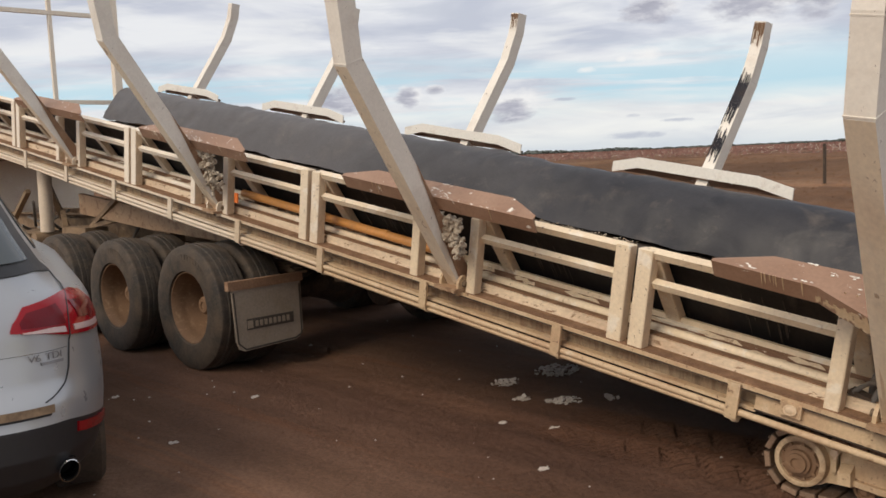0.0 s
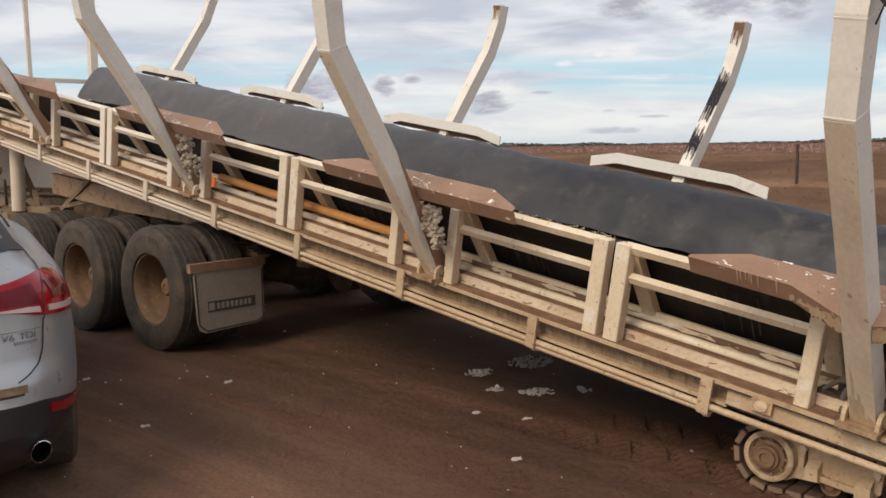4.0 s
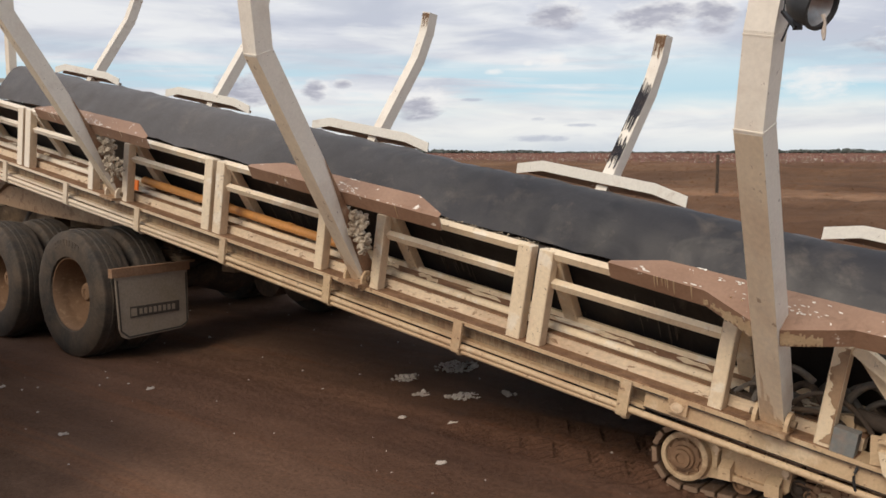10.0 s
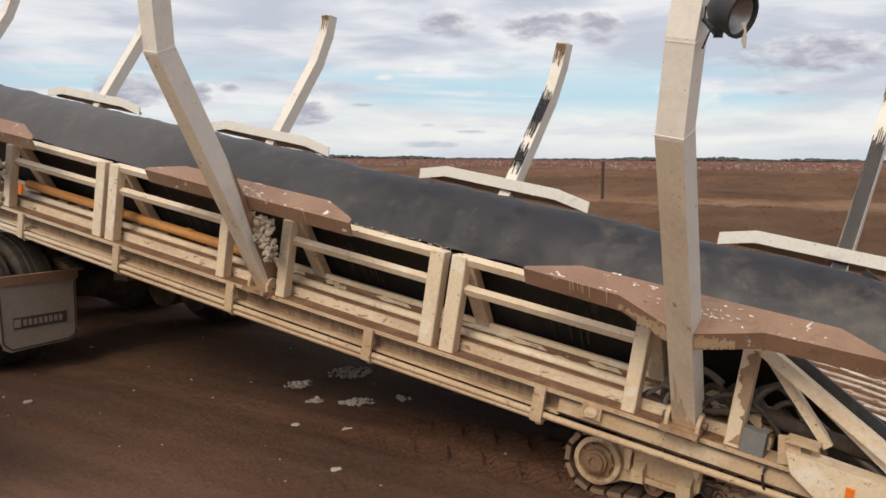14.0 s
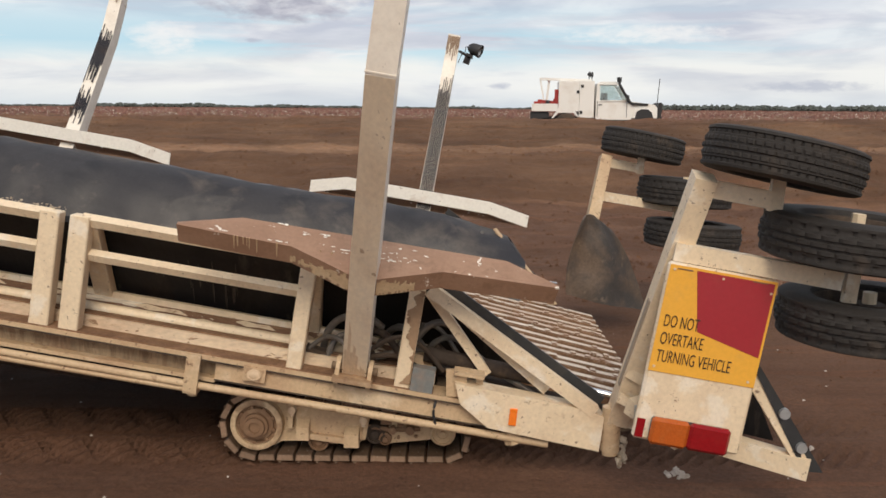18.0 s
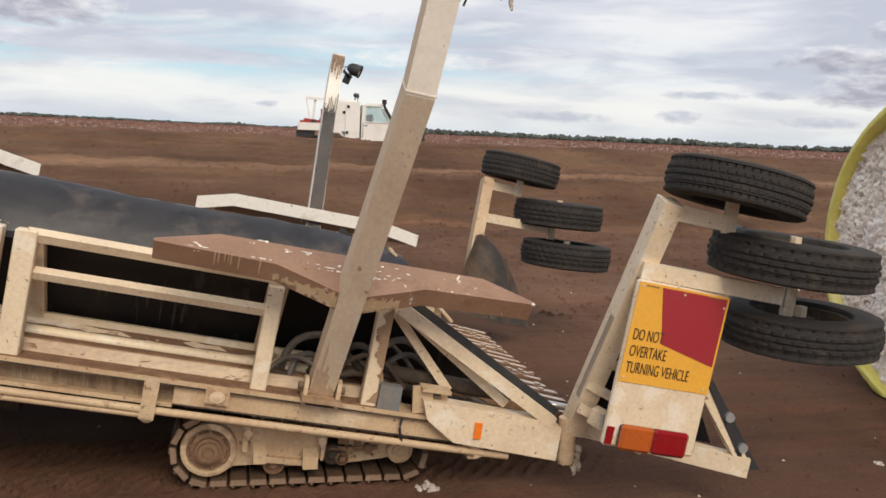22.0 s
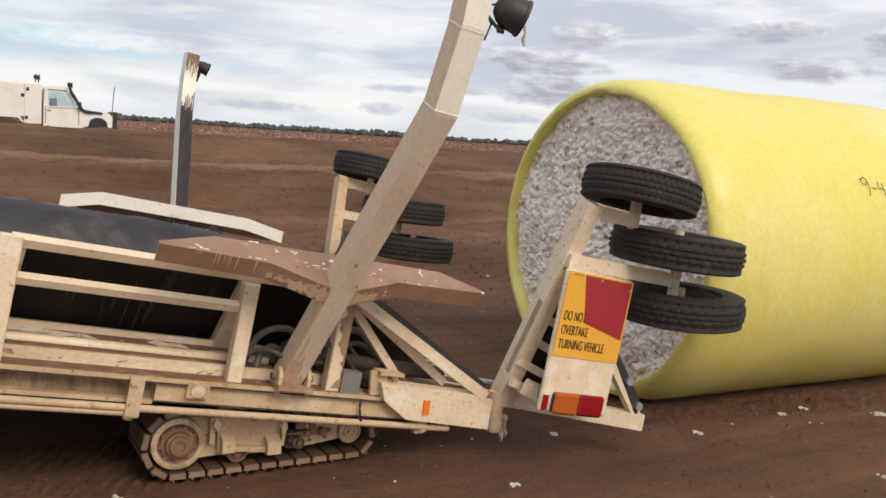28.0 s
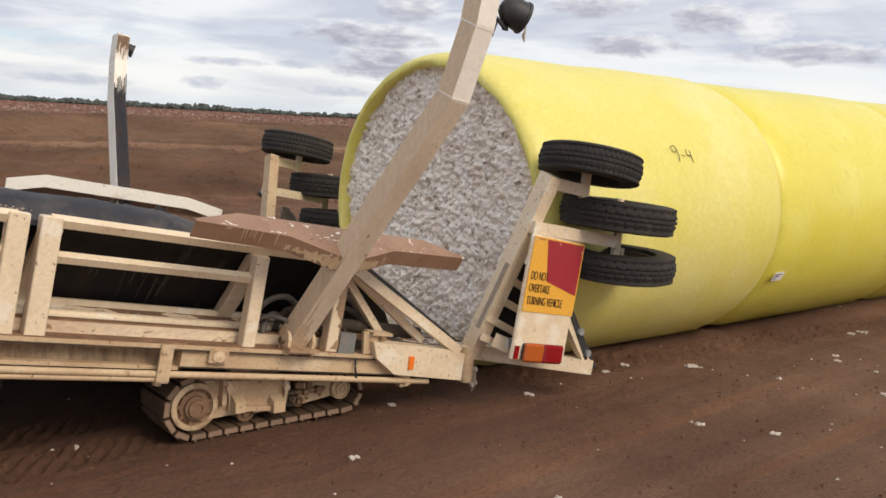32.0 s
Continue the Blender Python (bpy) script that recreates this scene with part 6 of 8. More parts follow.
def track_unit(y, side):
    o = -side  # outward along y
    bm = bmesh.new()
    add_prism(bm, [Vector((x, y + o * 0.09, z)) for x, z in ((-1.80, 0.052), (-1.676, 0.050), (-1.64, 0.071), (-1.554, 0.074), (-1.412, 0.060), (-1.278, 0.068), (-1.253, 0.10), (-1.235, 0.215), (-1.27, 0.255), (-1.60, 0.285), (-1.70, 0.275), (-1.80, 0.22))], Vector((0, -o * 0.16, 0)))
    unit = part("track_frame", bm, TAN, truck, "dusty cream crawler track frame", bevel=0.008)
    bm = bmesh.new()
    add_prism(bm, [Vector((x, y + o * 0.125, z)) for x, z in ((-1.565, 0.105), (-1.30, 0.080), (-1.262, 0.105), (-1.262, 0.25), (-1.30, 0.30), (-1.565, 0.32))], Vector((0, -o * 0.04, 0)))
    part("motor_cover", bm, TAN, unit, bevel=0.006)
    for reach, outline in ((0.135, ((-1.605, 0.148), (-1.582, 0.146), (-1.575, 0.30), (-1.598, 0.30))), (0.14, ((-1.262, 0.10), (-1.248, 0.10), (-1.228, 0.215), (-1.25, 0.24)))):
        bm = bmesh.new()
        add_prism(bm, [Vector((x, y + o * reach, z)) for x, z in outline], Vector((0, -o * 0.05, 0)))
        part("edge_plate", bm, TAN, unit, bevel=0.003)
    for x, z, sx in ((-1.528, 0.147, 0.056), (-1.308, 0.115, 0.066)):
        bm = bmesh.new()
        add_hex(bm, [Vector((x + a * sx / 2, y + o * d, z + b)) for a, d, b in ((-1, 0.13, -0.046), (1, 0.13, -0.046), (1, 0.185, -0.038), (-1, 0.185, -0.038), (-1, 0.13, 0.046), (1, 0.13, 0.046), (1, 0.185, 0.020), (-1, 0.185, 0.020))])
        part("rubber_stop", bm, TAN, unit, bevel=0.006)
    bm = bmesh.new()
    add_beam(bm, (-1.505, y + o * 0.135, 0.116), (-1.335, y + o * 0.135, 0.094), 0.03, 0.026)
    part("stop_bar", bm, TAN, unit, bevel=0.004)
    # chain tensioner between the frame and the swing arm
    bm = bmesh.new()
    add_tube(bm, [(-1.24, y + o * 0.10, 0.150), (-1.135, y + o * 0.115, 0.141), (-1.00, y + o * 0.115, 0.147)], 0.011, 10)
    for x, z, r in ((-1.045, 0.144, 0.021), (-1.125, 0.142, 0.017)):
        add_tube(bm, [(x, y + o * 0.10, z), (x, y + o * 0.14, z)], r, 12)
    add_box(bm, (-1.09, y + o * 0.105, 0.172), (0.03, 0.02, 0.05))
    add_box(bm, (-1.155, y + o * 0.108, 0.180), (0.05, 0.02, 0.03))
    part("chain_tensioner", bm, RIM, unit, "rusty chain tensioner with nuts", bevel=0.002)
    m = Matrix.Translation((SPR[0], y + o * 0.085, SPR[1])) @ Matrix.Rotation(radians(90) * side, 4, "X")
    spin = []
    bm = bmesh.new()
    add_lathe(bm, [(0.118, -0.05), (0.122, 0.0), (0.118, 0.045), (0.105, 0.05), (0.098, 0.035), (0.080, 0.03), (0.077, 0.045), (0.060, 0.05), (0.058, 0.070), (0.046, 0.072), (0.044, 0.086), (0.026, 0.088), (0.024, 0.078), (0.002, 0.078)], None, 36, closed=False)
    for k in range(9):
        a = 2 * math.pi * k / 9
        add_tube(bm, [(0.083 * math.cos(a), 0.083 * math.sin(a), 0.03), (0.083 * math.cos(a), 0.083 * math.sin(a), 0.046)], 0.009, 8)
    spr = part("sprocket", bm, RIM, unit, "rust-browned drive sprocket", smooth=True, place=m)
    bm = bmesh.new()
    add_lathe(bm, [(0.1195, -0.045), (0.1235, 0.0), (0.1195, 0.047), (0.110, 0.0525), (0.095, 0.0525), (0.093, 0.040), (0.094, 0.02), (0.112, -0.04)], None, 40)
    part("sprocket_rim", bm, WORN_RIM, spr, "rust-stained cream rim", smooth=True)
    spin.append((spr, (SPR[0], y + o * 0.085, SPR[1]), side, 0.145))
    bm = bmesh.new()
    add_lathe(bm, [(0.045, -0.05), (0.060, -0.03), (0.060, 0.025), (0.050, 0.032), (0.046, 0.020), (0.034, 0.020), (0.032, 0.034), (0.024, 0.036), (0.022, 0.028), (0.014, 0.028), (0.012, 0.040), (0.002, 0.040)], None, 28, closed=False)
    idl = part("idler", bm, TAN, unit, smooth=True, place=Matrix.Translation((IDL[0] - 0.012, y + o * 0.095, IDL[1] + 0.016)) @ Matrix.Rotation(radians(90) * side, 4, "X"))
    spin.append((idl, (IDL[0] - 0.012, y + o * 0.095, IDL[1] + 0.016), side, 0.095))
    for x, z, r in ((-1.205, 0.118, 0.046), (-1.466, 0.082, 0.048), (-1.16, 0.095, 0.030)):
        bm = bmesh.new()
        add_lathe(bm, [(r * 0.7, -0.08), (r, -0.06), (r, 0.025), (r * 0.75, 0.03), (r * 0.72, 0.015), (r * 0.4, 0.02), (r * 0.36, 0.035), (0.002, 0.035)], None, 24, closed=False)
        rol = part("track_roller", bm, GREASY if -1.3 < x < -1.18 else RIM, unit, smooth=True, place=Matrix.Translation((x, y + o * 0.09, z)) @ Matrix.Rotation(radians(90) * side, 4, "X"))
        spin.append((rol, (x, y + o * 0.09, z), side, r))
    # swing arm and its bolts
    bm = bmesh.new()
    add_prism(bm, [Vector((x, y + o * 0.095, z)) for x, z in ((-1.165, 0.067), (-0.976, 0.086), (-0.90, 0.10), (-0.89, 0.155), (-0.965, 0.172), (-1.13, 0.186), (-1.15, 0.13))], Vector((0, -o * 0.03, 0)))
    arm = part("swing_arm", bm, TAN, unit, bevel=0.006)
    for x, z in ((-1.02, 0.105), (-1.10, 0.10)):
        bm = bmesh.new()
        add_tube(bm, [(x, y + o * 0.09, z), (x, y + o * 0.107, z)], 0.008, 6)
        part("bolt", bm, RIM, arm)
    for x, z in ((-1.578, 0.242), (-1.255, 0.197)):
        bm = bmesh.new()
        add_tube(bm, [(x, y + o * 0.13, z), (x, y + o * 0.165, z)], 0.018, 10)
        add_tube(bm, [(x, y + o * 0.147, z - 0.032), (x, y + o * 0.147, z + 0.032)], 0.010, 8)
        part("grease_bolt", bm, DUSTY_SHADED, unit, smooth=True)
    # hanger up to the bed
    bm = bmesh.new()
    add_prism(bm, [Vector((x, y - o * 0.03, z)) for x, z in ((-1.52, 0.22), (-1.12, 0.22), (-1.18, 0.36), (-1.50, 0.42))], Vector((0, -o * 0.1, 0)))
    part("track_hanger", bm, CHASSIS, unit, bevel=0.006)
    shoes = []
    bm = bmesh.new()
    add_hex(bm, [Vector(p) for p in ((-0.040, -0.15, -0.018), (0.040, -0.15, -0.018), (0.040, 0.15, -0.018), (-0.040, 0.15, -0.018), (-0.036, -0.15, 0.012), (0.036, -0.15, 0.012), (0.036, 0.15, 0.012), (-0.036, 0.15, 0.012))])
    add_box(bm, (-0.022, 0, -0.019), (0.014, 0.32, 0.008))
    bm.normal_update()
    # only the end faces stay dusty tan; the rest has shade in its colour
    for f in bm.faces:
        f.material_index = int(abs(f.normal.y) > 0.9)
    first = part("track_shoe", bm, (SHOE_SHADED, SHOE_END), unit, bevel=0.003)
    for k in range(PITCHES):
        ob = first if k == 0 else again(first, Matrix.Identity(4), unit)
        s0 = TRACK_S[-1] * k / PITCHES
        ob.matrix_basis = track_pose(s0, y)
        shoes.append((ob, s0, y))
    return shoes, spin


SHOES, SPINS = [], []
for y_, s_ in ((4.17, 1), (6.33, -1)):
    a_, b_ = track_unit(y_, s_)
    SHOES += a_
    SPINS += b_


# ---- hinged guide arms with idle tyres at the tail ----
def guide_tyre(parent, centre, R, W, tilt, fine, label="worn black guide tyre lying flat"):
    bm = bmesh.new()
    tyre_mesh(bm, R, W, R * 0.60, lugs=56 if fine else 36, groove=0.008 if fine else 0.011)
    m = Matrix.Translation(centre) @ tilt
    t = part("guide_tyre", bm, RUBBER_CLEAN, parent, label, smooth=True, place=m)
    bm = bmesh.new()
    add_lathe(bm, [(R * 0.61, -W * 0.36), (R * 0.61, W * 0.36), (R * 0.57, W * 0.34), (R * 0.5, 0.0), (R * 0.2, 0.0), (R * 0.17, 0.05), (R * 0.02, 0.05)], None, 32, closed=False)
    part("rim", bm, GREASY, t, smooth=True)
    bm = bmesh.new()
    add_tube(bm, [(0, 0, 0), (0, 0, W * 0.56)], 0.026, 8)
    part("hub_cap", bm, CREAM, t, smooth=True)
    return t


def guide_arm(side):
    dx = 0.0 if side == 1 else 0.19
    dz = 0.0 if side == 1 else -0.09

    def w(x, o, z):
        return Vector((x + dx, CY - o if side == 1 else CY + 0.03 + o, z + dz * (z > 0.5)))

    tilt = Matrix.Rotation(BED_TILT, 4, "Y")
    bm = bmesh.new()
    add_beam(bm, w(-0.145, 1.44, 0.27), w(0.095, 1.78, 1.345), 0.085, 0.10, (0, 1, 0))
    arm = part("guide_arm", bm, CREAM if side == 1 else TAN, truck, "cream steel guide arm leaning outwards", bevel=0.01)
    bm = bmesh.new()
    add_beam(bm, w(-0.150, 1.51, 0.45), w(-0.065, 1.64, 0.84), 0.008, 0.03, (0, 1, 0))
    part("edge_strip", bm, FLAP, arm, "grey rubber edge strip", bevel=0.003)
    if side == 1:
        bm = bmesh.new()
        add_beam(bm, w(-0.17, 1.40, 0.30), w(0.575, 1.74, 0.18), 0.07, 0.085)
        part("lower_bar", bm, CREAM, arm, bevel=0.006)
        bm = bmesh.new()
        add_beam(bm, w(-0.12, 1.62, 0.40), w(0.05, 1.80, 0.31), 0.06, 0.07)
        part("stay", bm, CREAM, arm, bevel=0.005)
        for xa, za, xb, zb in ((-0.02, 0.756, 0.22, 0.62), (-0.075, 0.635, 0.22, 0.48), (-0.125, 0.517, 0.20, 0.345), (-0.16, 0.41, 0.16, 0.25)):
            bm = bmesh.new()
            add_beam(bm, w(xa, 1.56, za), w(xb, 1.60, zb), 0.02, 0.042)
            part("slat", bm, CREAM, arm, bevel=0.004)
        bm = bmesh.new()
        add_prism(bm, [w(-0.16, 1.48, 0.36), w(0.50, 1.54, 0.22), w(0.30, 1.54, 0.72), w(0.10, 1.52, 0.86)], Vector((0, 0.012, 0)))
        part("rubber_skirt", bm, LINER_SHADED, arm, "black rubber sheet behind the slats", bevel=0.002)
        bm = bmesh.new()
        add_box(bm, w(-0.10, 1.735, 0.40), (0.05, 0.03, 0.055))
        part("clearance_lamp", bm, STEEL, arm, "small grey clearance lamp", bevel=0.008)
        # rear blade of rubber with bolts
        bm = bmesh.new()
        add_prism(bm, [w(0.30, 1.74, 0.66), w(0.345, 1.74, 0.62), w(0.63, 1.745, 0.165), w(0.55, 1.745, 0.17)], Vector((0, side * 0.02, 0)))
        blade = part("rubber_blade", bm, PLASTIC, arm, "black rubber edge blade", bevel=0.003)
        for x, z in ((0.46, 0.41), (0.535, 0.27)):
            bm = bmesh.new()
            add_tube(bm, [w(x, 1.735, z), w(x, 1.760, z)], 0.022, 12)
            part("bolt", bm, STEEL, blade, smooth=True)
        bm = bmesh.new()
        add_beam(bm, w(0.29, 1.70, 0.62), w(0.55, 1.72, 0.20), 0.05, 0.05)
        part("rear_bar", bm, CREAM, arm, bevel=0.005)
    # wheel brackets
    bm = bmesh.new()
    add_beam(bm, w(0.08, 1.77, 1.305), w(0.345, 1.79, 1.258), 0.06, 0.066)
    add_beam(bm, w(0.358, 1.79, 1.215), w(0.372, 1.79, 1.36), 0.03, 0.05, (1, 0, 0))
    part("wheel_bracket", bm, CREAM, arm, bevel=0.006)
    bm = bmesh.new()
    add_beam(bm, w(0.0, 1.74, 1.055), w(0.62, 1.80, 0.955), 0.065, 0.070)
    add_beam(bm, w(0.655, 1.80, 0.87), w(0.672, 1.80, 1.03), 0.03, 0.05, (1, 0, 0))
    part("wheel_bracket", bm, CREAM, arm, bevel=0.006)
    if side == 1:
        for i, (c, R, W) in enumerate((((0.375, 3.492, 1.407), 0.300, 0.164), ((0.669, 3.513, 1.112), 0.351, 0.173), ((0.756, 3.55, 0.807), 0.345, 0.169))):
            guide_tyre(arm, c, R, W, Matrix.Rotation(radians(-2), 4, "X") @ Matrix.Rotation(radians(12.4), 4, "Y") if i == 0 else Matrix.Rotation(radians(2), 4, "X") @ Matrix.Rotation(radians(5 if i == 1 else 1), 4, "Y"), i == 0)
    else:
        for i, (c, R, W) in enumerate((((0.581, 7.19, 1.337), 0.322, 0.199), ((0.916, 7.17, 0.982), 0.37, 0.206), ((0.956, 7.05, 0.665), 0.369, 0.201))):
            guide_tyre(arm, c, R, W, Matrix.Rotation(radians(-2), 4, "X") @ Matrix.Rotation(radians(11.5), 4, "Y") if i == 0 else Matrix.Rotation(radians(-1.4), 4, "X") @ Matrix.Rotation(radians(4.6), 4, "Y"), i == 0)
        grid = []
        for i in range(11):
            f = i / 10
            row = []
            for j in range(9):
                g = j / 8
                x0, x1 = 0.03 - 0.10 * math.sin(1.9 * f), 0.17 + 0.38 * f ** 0.55
                z0, z1 = 0.84 - 0.54 * f, 0.80 - 0.66 * f
                fold = 0.05 * math.sin(g * 7 + f * 1.5) + 0.02 * noise.noise((g * 3, f * 4, 2.0))
                row.append(Vector((x0 + (x1 - x0) * g, 6.42 + 0.22 * g + fold, z0 + (z1 - z0) * g + 0.05 * math.sin(math.pi * g) * (1 - f))))
            grid.append(row)
        bm = bmesh.new()
        add_sheet(bm, grid, 0.012)
        part("rubber_skirt", bm, SKIRT, arm, "brown-dusted black rubber skirt", smooth=True)
    if side == 1:
        sign_box(arm)


def sign_box(arm):
    # the panel's own axes: right, up and out to the near side
    org = Vector((0.1236, 3.500, 0.6365))
    right = Vector((0.984, 0.01, -0.168)).normalized()
    up = Vector((0.15, 0.0, 0.99)).normalized()
    out = right.cross(up).normalized()
    up = out.cross(right).normalized()
    m = Matrix((right, up, out)).transposed().to_4x4()
    m.translation = org
    bm = bmesh.new()
    add_box(bm, (0, 0, -0.018), (0.425, 0.71, 0.036))
    bmesh.ops.transform(bm, matrix=m, verts=bm.verts)
    box = part("sign_box", bm, CREAM, arm, "cream steel box with a warning sign and tail lamp", bevel=0.01)

    def flat(name, pts, z0, z1, mt, label=""):
        bm = bmesh.new()
        add_prism(bm, [m @ Vector((x, y, z0)) for x, y in pts], out * (z1 - z0))
        return part(name, bm, mt, box, label, bevel=0.001)

    yel = flat("sign_plate", [(-0.208, -0.075), (0.208, -0.075), (0.208, 0.347), (-0.208, 0.347)], 0.001, 0.004, YELLOW, "yellow plate with black warning words")
    flat("sign_red_field", [(-0.105, 0.338), (0.198, 0.338), (0.198, 0.045), (-0.055, 0.105)], 0.0045, 0.006, RED, "red corner field")
    for text, y in (("DO NOT", 0.105), ("OVERTAKE", 0.035), ("TURNING VEHICLE", -0.035)):
        words(text, 0.050, m @ Matrix.Translation((-0.190, y + 0.002, 0.0068)), SIGN_INK, box, "sign_lettering", 0.50)
    for x, y in ((-0.19, 0.33), (0.19, 0.30), (-0.19, -0.055), (0.18, -0.055), (0.0, 0.325)):
        bm = bmesh.new()
        add_tube(bm, [m @ Vector((x, y, 0.004)), m @ Vector((x, y, 0.0075))], 0.0055, 8)
        part("rivet", bm, DUSTY_SHADED, box)
    for k in range(2):
        bm = bmesh.new()
        add_box(bm, (0, 0, 0), (0.06, 0.004, 0.001))
        bmesh.ops.transform(bm, matrix=m @ Matrix.Translation((-0.15 if k == 0 else 0.14, 0.335, 0.0068)), verts=bm.verts)
        part("fine_print_bar", bm, RIM, box)
    flat("red_reflector", [(-0.208, -0.345), (-0.176, -0.345), (-0.176, -0.270), (-0.208, -0.270)], 0.001, 0.008, LENS, "small red reflector")
    bm = bmesh.new()
    add_box(bm, (-0.003, -0.300, 0.010), (0.305, 0.098, 0.020))
    bmesh.ops.transform(bm, matrix=m, verts=bm.verts)
    lampb = part("tail_lamp", bm, DARK, box, "amber and red tail lamp", bevel=0.008)
    for x0, x1, mt, nm in ((-0.158, -0.009, AMBER, "amber_lens"), (-0.009, 0.152, LENS, "red_lens")):
        bm = bmesh.new()
        add_box(bm, ((x0 + x1) / 2, -0.300, 0.030), (x1 - x0, 0.108, 0.034))
        bmesh.ops.transform(bm, matrix=m, verts=bm.verts)
        part(nm, bm, mt, lampb, bevel=0.012)


for s in (1, -1):
    guide_arm(s)


def cotton_wads():
    rnd = random.Random(6)
    for (ua, oa, va), (ub, ob_, vb), wide in (((-3.78, 1.58, 0.455), (-3.66, 1.56, 0.26), 0.7), ((-6.45, 1.58, 0.50), (-6.22, 1.56, 0.23), 1.15)):
        bm = bmesh.new()
        n = int(110 * wide)
        for i in range(n):
            f = i / (n - 1)
            s = rnd.uniform(0.010, 0.026) * (1.15 - 0.5 * f)
            c = bed(ua + (ub - ua) * f + wide * rnd.uniform(-0.10, 0.10) * (1.15 - f) ** 1.4, oa + (ob_ - oa) * f + rnd.uniform(-0.04, 0.04), va + (vb - va) * f + wide * rnd.uniform(-0.045, 0.045))
            add_lump(bm, c, (s, s * 0.9, s * rnd.uniform(0.8, 1.2)), i, 2, 0.55)
        wad = part("caught_cotton", bm, WAD, truck, "wad of dirty cotton caught on the pillar", smooth=True)
        wad["kind"] = "stuff"


cotton_wads()


def pivot_tuft():
    rnd = random.Random(3)
    bm = bmesh.new()
    for i in range(16):
        f = i / 15
        s = rnd.uniform(0.008, 0.016)
        add_lump(bm, (-0.125 + rnd.uniform(-0.015, 0.02), 3.835 + rnd.uniform(-0.01, 0.01), 0.20 - 0.13 * f), (s, s, s * 1.3), i, 1, 0.7)
    tuft = part("caught_cotton", bm, WAD, truck, "tuft of dirty cotton hanging at the arm's pivot", smooth=True)
    tuft["kind"] = "stuff"


pivot_tuft()


def lint_fringe():
    """Cotton lint and dust caught along the top edge of the near side sheet."""
    rnd = random.Random(15)
    bm = bmesh.new()
    for i in range(70):
        u = rnd.uniform(-3.33, -2.64)
        s = rnd.uniform(0.002, 0.005)
        add_lump(bm, bed(u, 1.365 + rnd.uniform(-0.02, 0.012), 0.509 + rnd.uniform(-0.008, 0.012)), (s * rnd.uniform(1, 2), s, s), i, 1, 0.8)
    fringe = part("lint_fringe", bm, WAD, truck, "dirty lint caught along the sheet's edge")
    fringe["kind"] = "stuff"


lint_fringe()


# ---- round cotton bales in yellow wrap ----
BALE_YAW = -0.065
BALE_R, BALE_Z, BALE_LEN = 1.13, 1.03, 2.655


def bale_point(along, ang, r):
    """Cross-section flattened where it rests on the ground."""
    y, z = r * math.cos(ang), r * math.sin(ang)
    z = (BALE_Z + z) * 0.969
    y *= 1.022
    if z < 0.02:
        z = 0.012 + 0.05 * (z - 0.02)
        y *= 1.02
    return Vector((along, y, z))


def bale(k, at, mt, label):
    root = thing("cotton_bale", label, "cotton bale", "row of wrapped bales", at)
    n, rows = 96, 30
    bm = bmesh.new()
    rings = []
    prof = [(0.10, 0.893), (-0.010, 0.897), (-0.022, 0.907), (-0.024, 0.926), (-0.012, 0.946), (0.014, 0.965), (0.056, 0.981), (0.112, 0.991), (0.18, 0.998), (0.24, 1.0)]
    prof += [(0.24 + (BALE_LEN - 0.33) * i / rows, 1.0) for i in range(1, rows)]
    prof += [(BALE_LEN - 0.12, 0.998), (BALE_LEN - 0.06, 0.988), (BALE_LEN - 0.02, 0.972), (BALE_LEN, 0.945), (BALE_LEN - 0.02, 0.925), (BALE_LEN - 0.13, 0.905)]
    for al, f in prof:
        ring = []
        for i in range(n):
            a = 2 * math.pi * i / n
            d = Vector((math.cos(a), math.sin(a), al * 0.9 + k * 5))
            rag = (0.016 * noise.noise(d * 5.0) + 0.010 * noise.noise(d * 17.0)) * max(0.0, min(1.0, (0.95 - f) / 0.04)) if al < 1 else 0.0
            r = BALE_R * (f + rag) * (1 + 0.010 * noise.noise(d * 1.3) + 0.0035 * noise.noise(Vector((d.x * 9, d.y * 9, al * 2.2 + k))))
            ring.append(bm.verts.new(bale_point(al, a, r)))
        rings.append(ring)
    for p, q in zip(rings, rings[1:]):
        for i in range(n):
            bm.faces.new((p[i], p[(i + 1) % n], q[(i + 1) % n], q[i]))
    part("wrap", bm, mt, root, smooth=True)
    for end, s in ((0.085, -1), (BALE_LEN - 0.05, 1)):
        bm = bmesh.new()
        nr, na = (84, 300) if (k == 0 and s == -1) else (6, 48)
        prev = None
        mid = bm.verts.new((end + s * 0.01, 0, BALE_Z * 0.969))
        for i in range(1, nr + 1):
            r = BALE_R * 0.915 * i / nr
            ring = []
            for j in range(na):
                a = 2 * math.pi * j / na
                p = bale_point(end, a, r)
                q = Vector((p.y, p.z, k * 3.0))
                lump = 0.032 * noise.noise(q * 2.1) + 0.032 * abs(noise.noise(q * 7.0)) + 0.046 * abs(noise.noise(q * 15.0 + Vector((3, 1, 0)))) + 0.026 * noise.noise(q * 36)
                ring.append(bm.verts.new((end + s * (0.02 + lump) * (1 if i < nr else 0), p.y, p.z)))
            for j in range(na):
                if prev is None:
                    bm.faces.new((mid, ring[j], ring[(j + 1) % na]))
                else:
                    bm.faces.new((prev[j], ring[j], ring[(j + 1) % na], prev[(j + 1) % na]))
            prev = ring
        part("cotton_end", bm, LINT, root, "packed grey-white raw cotton", smooth=False)
    return root


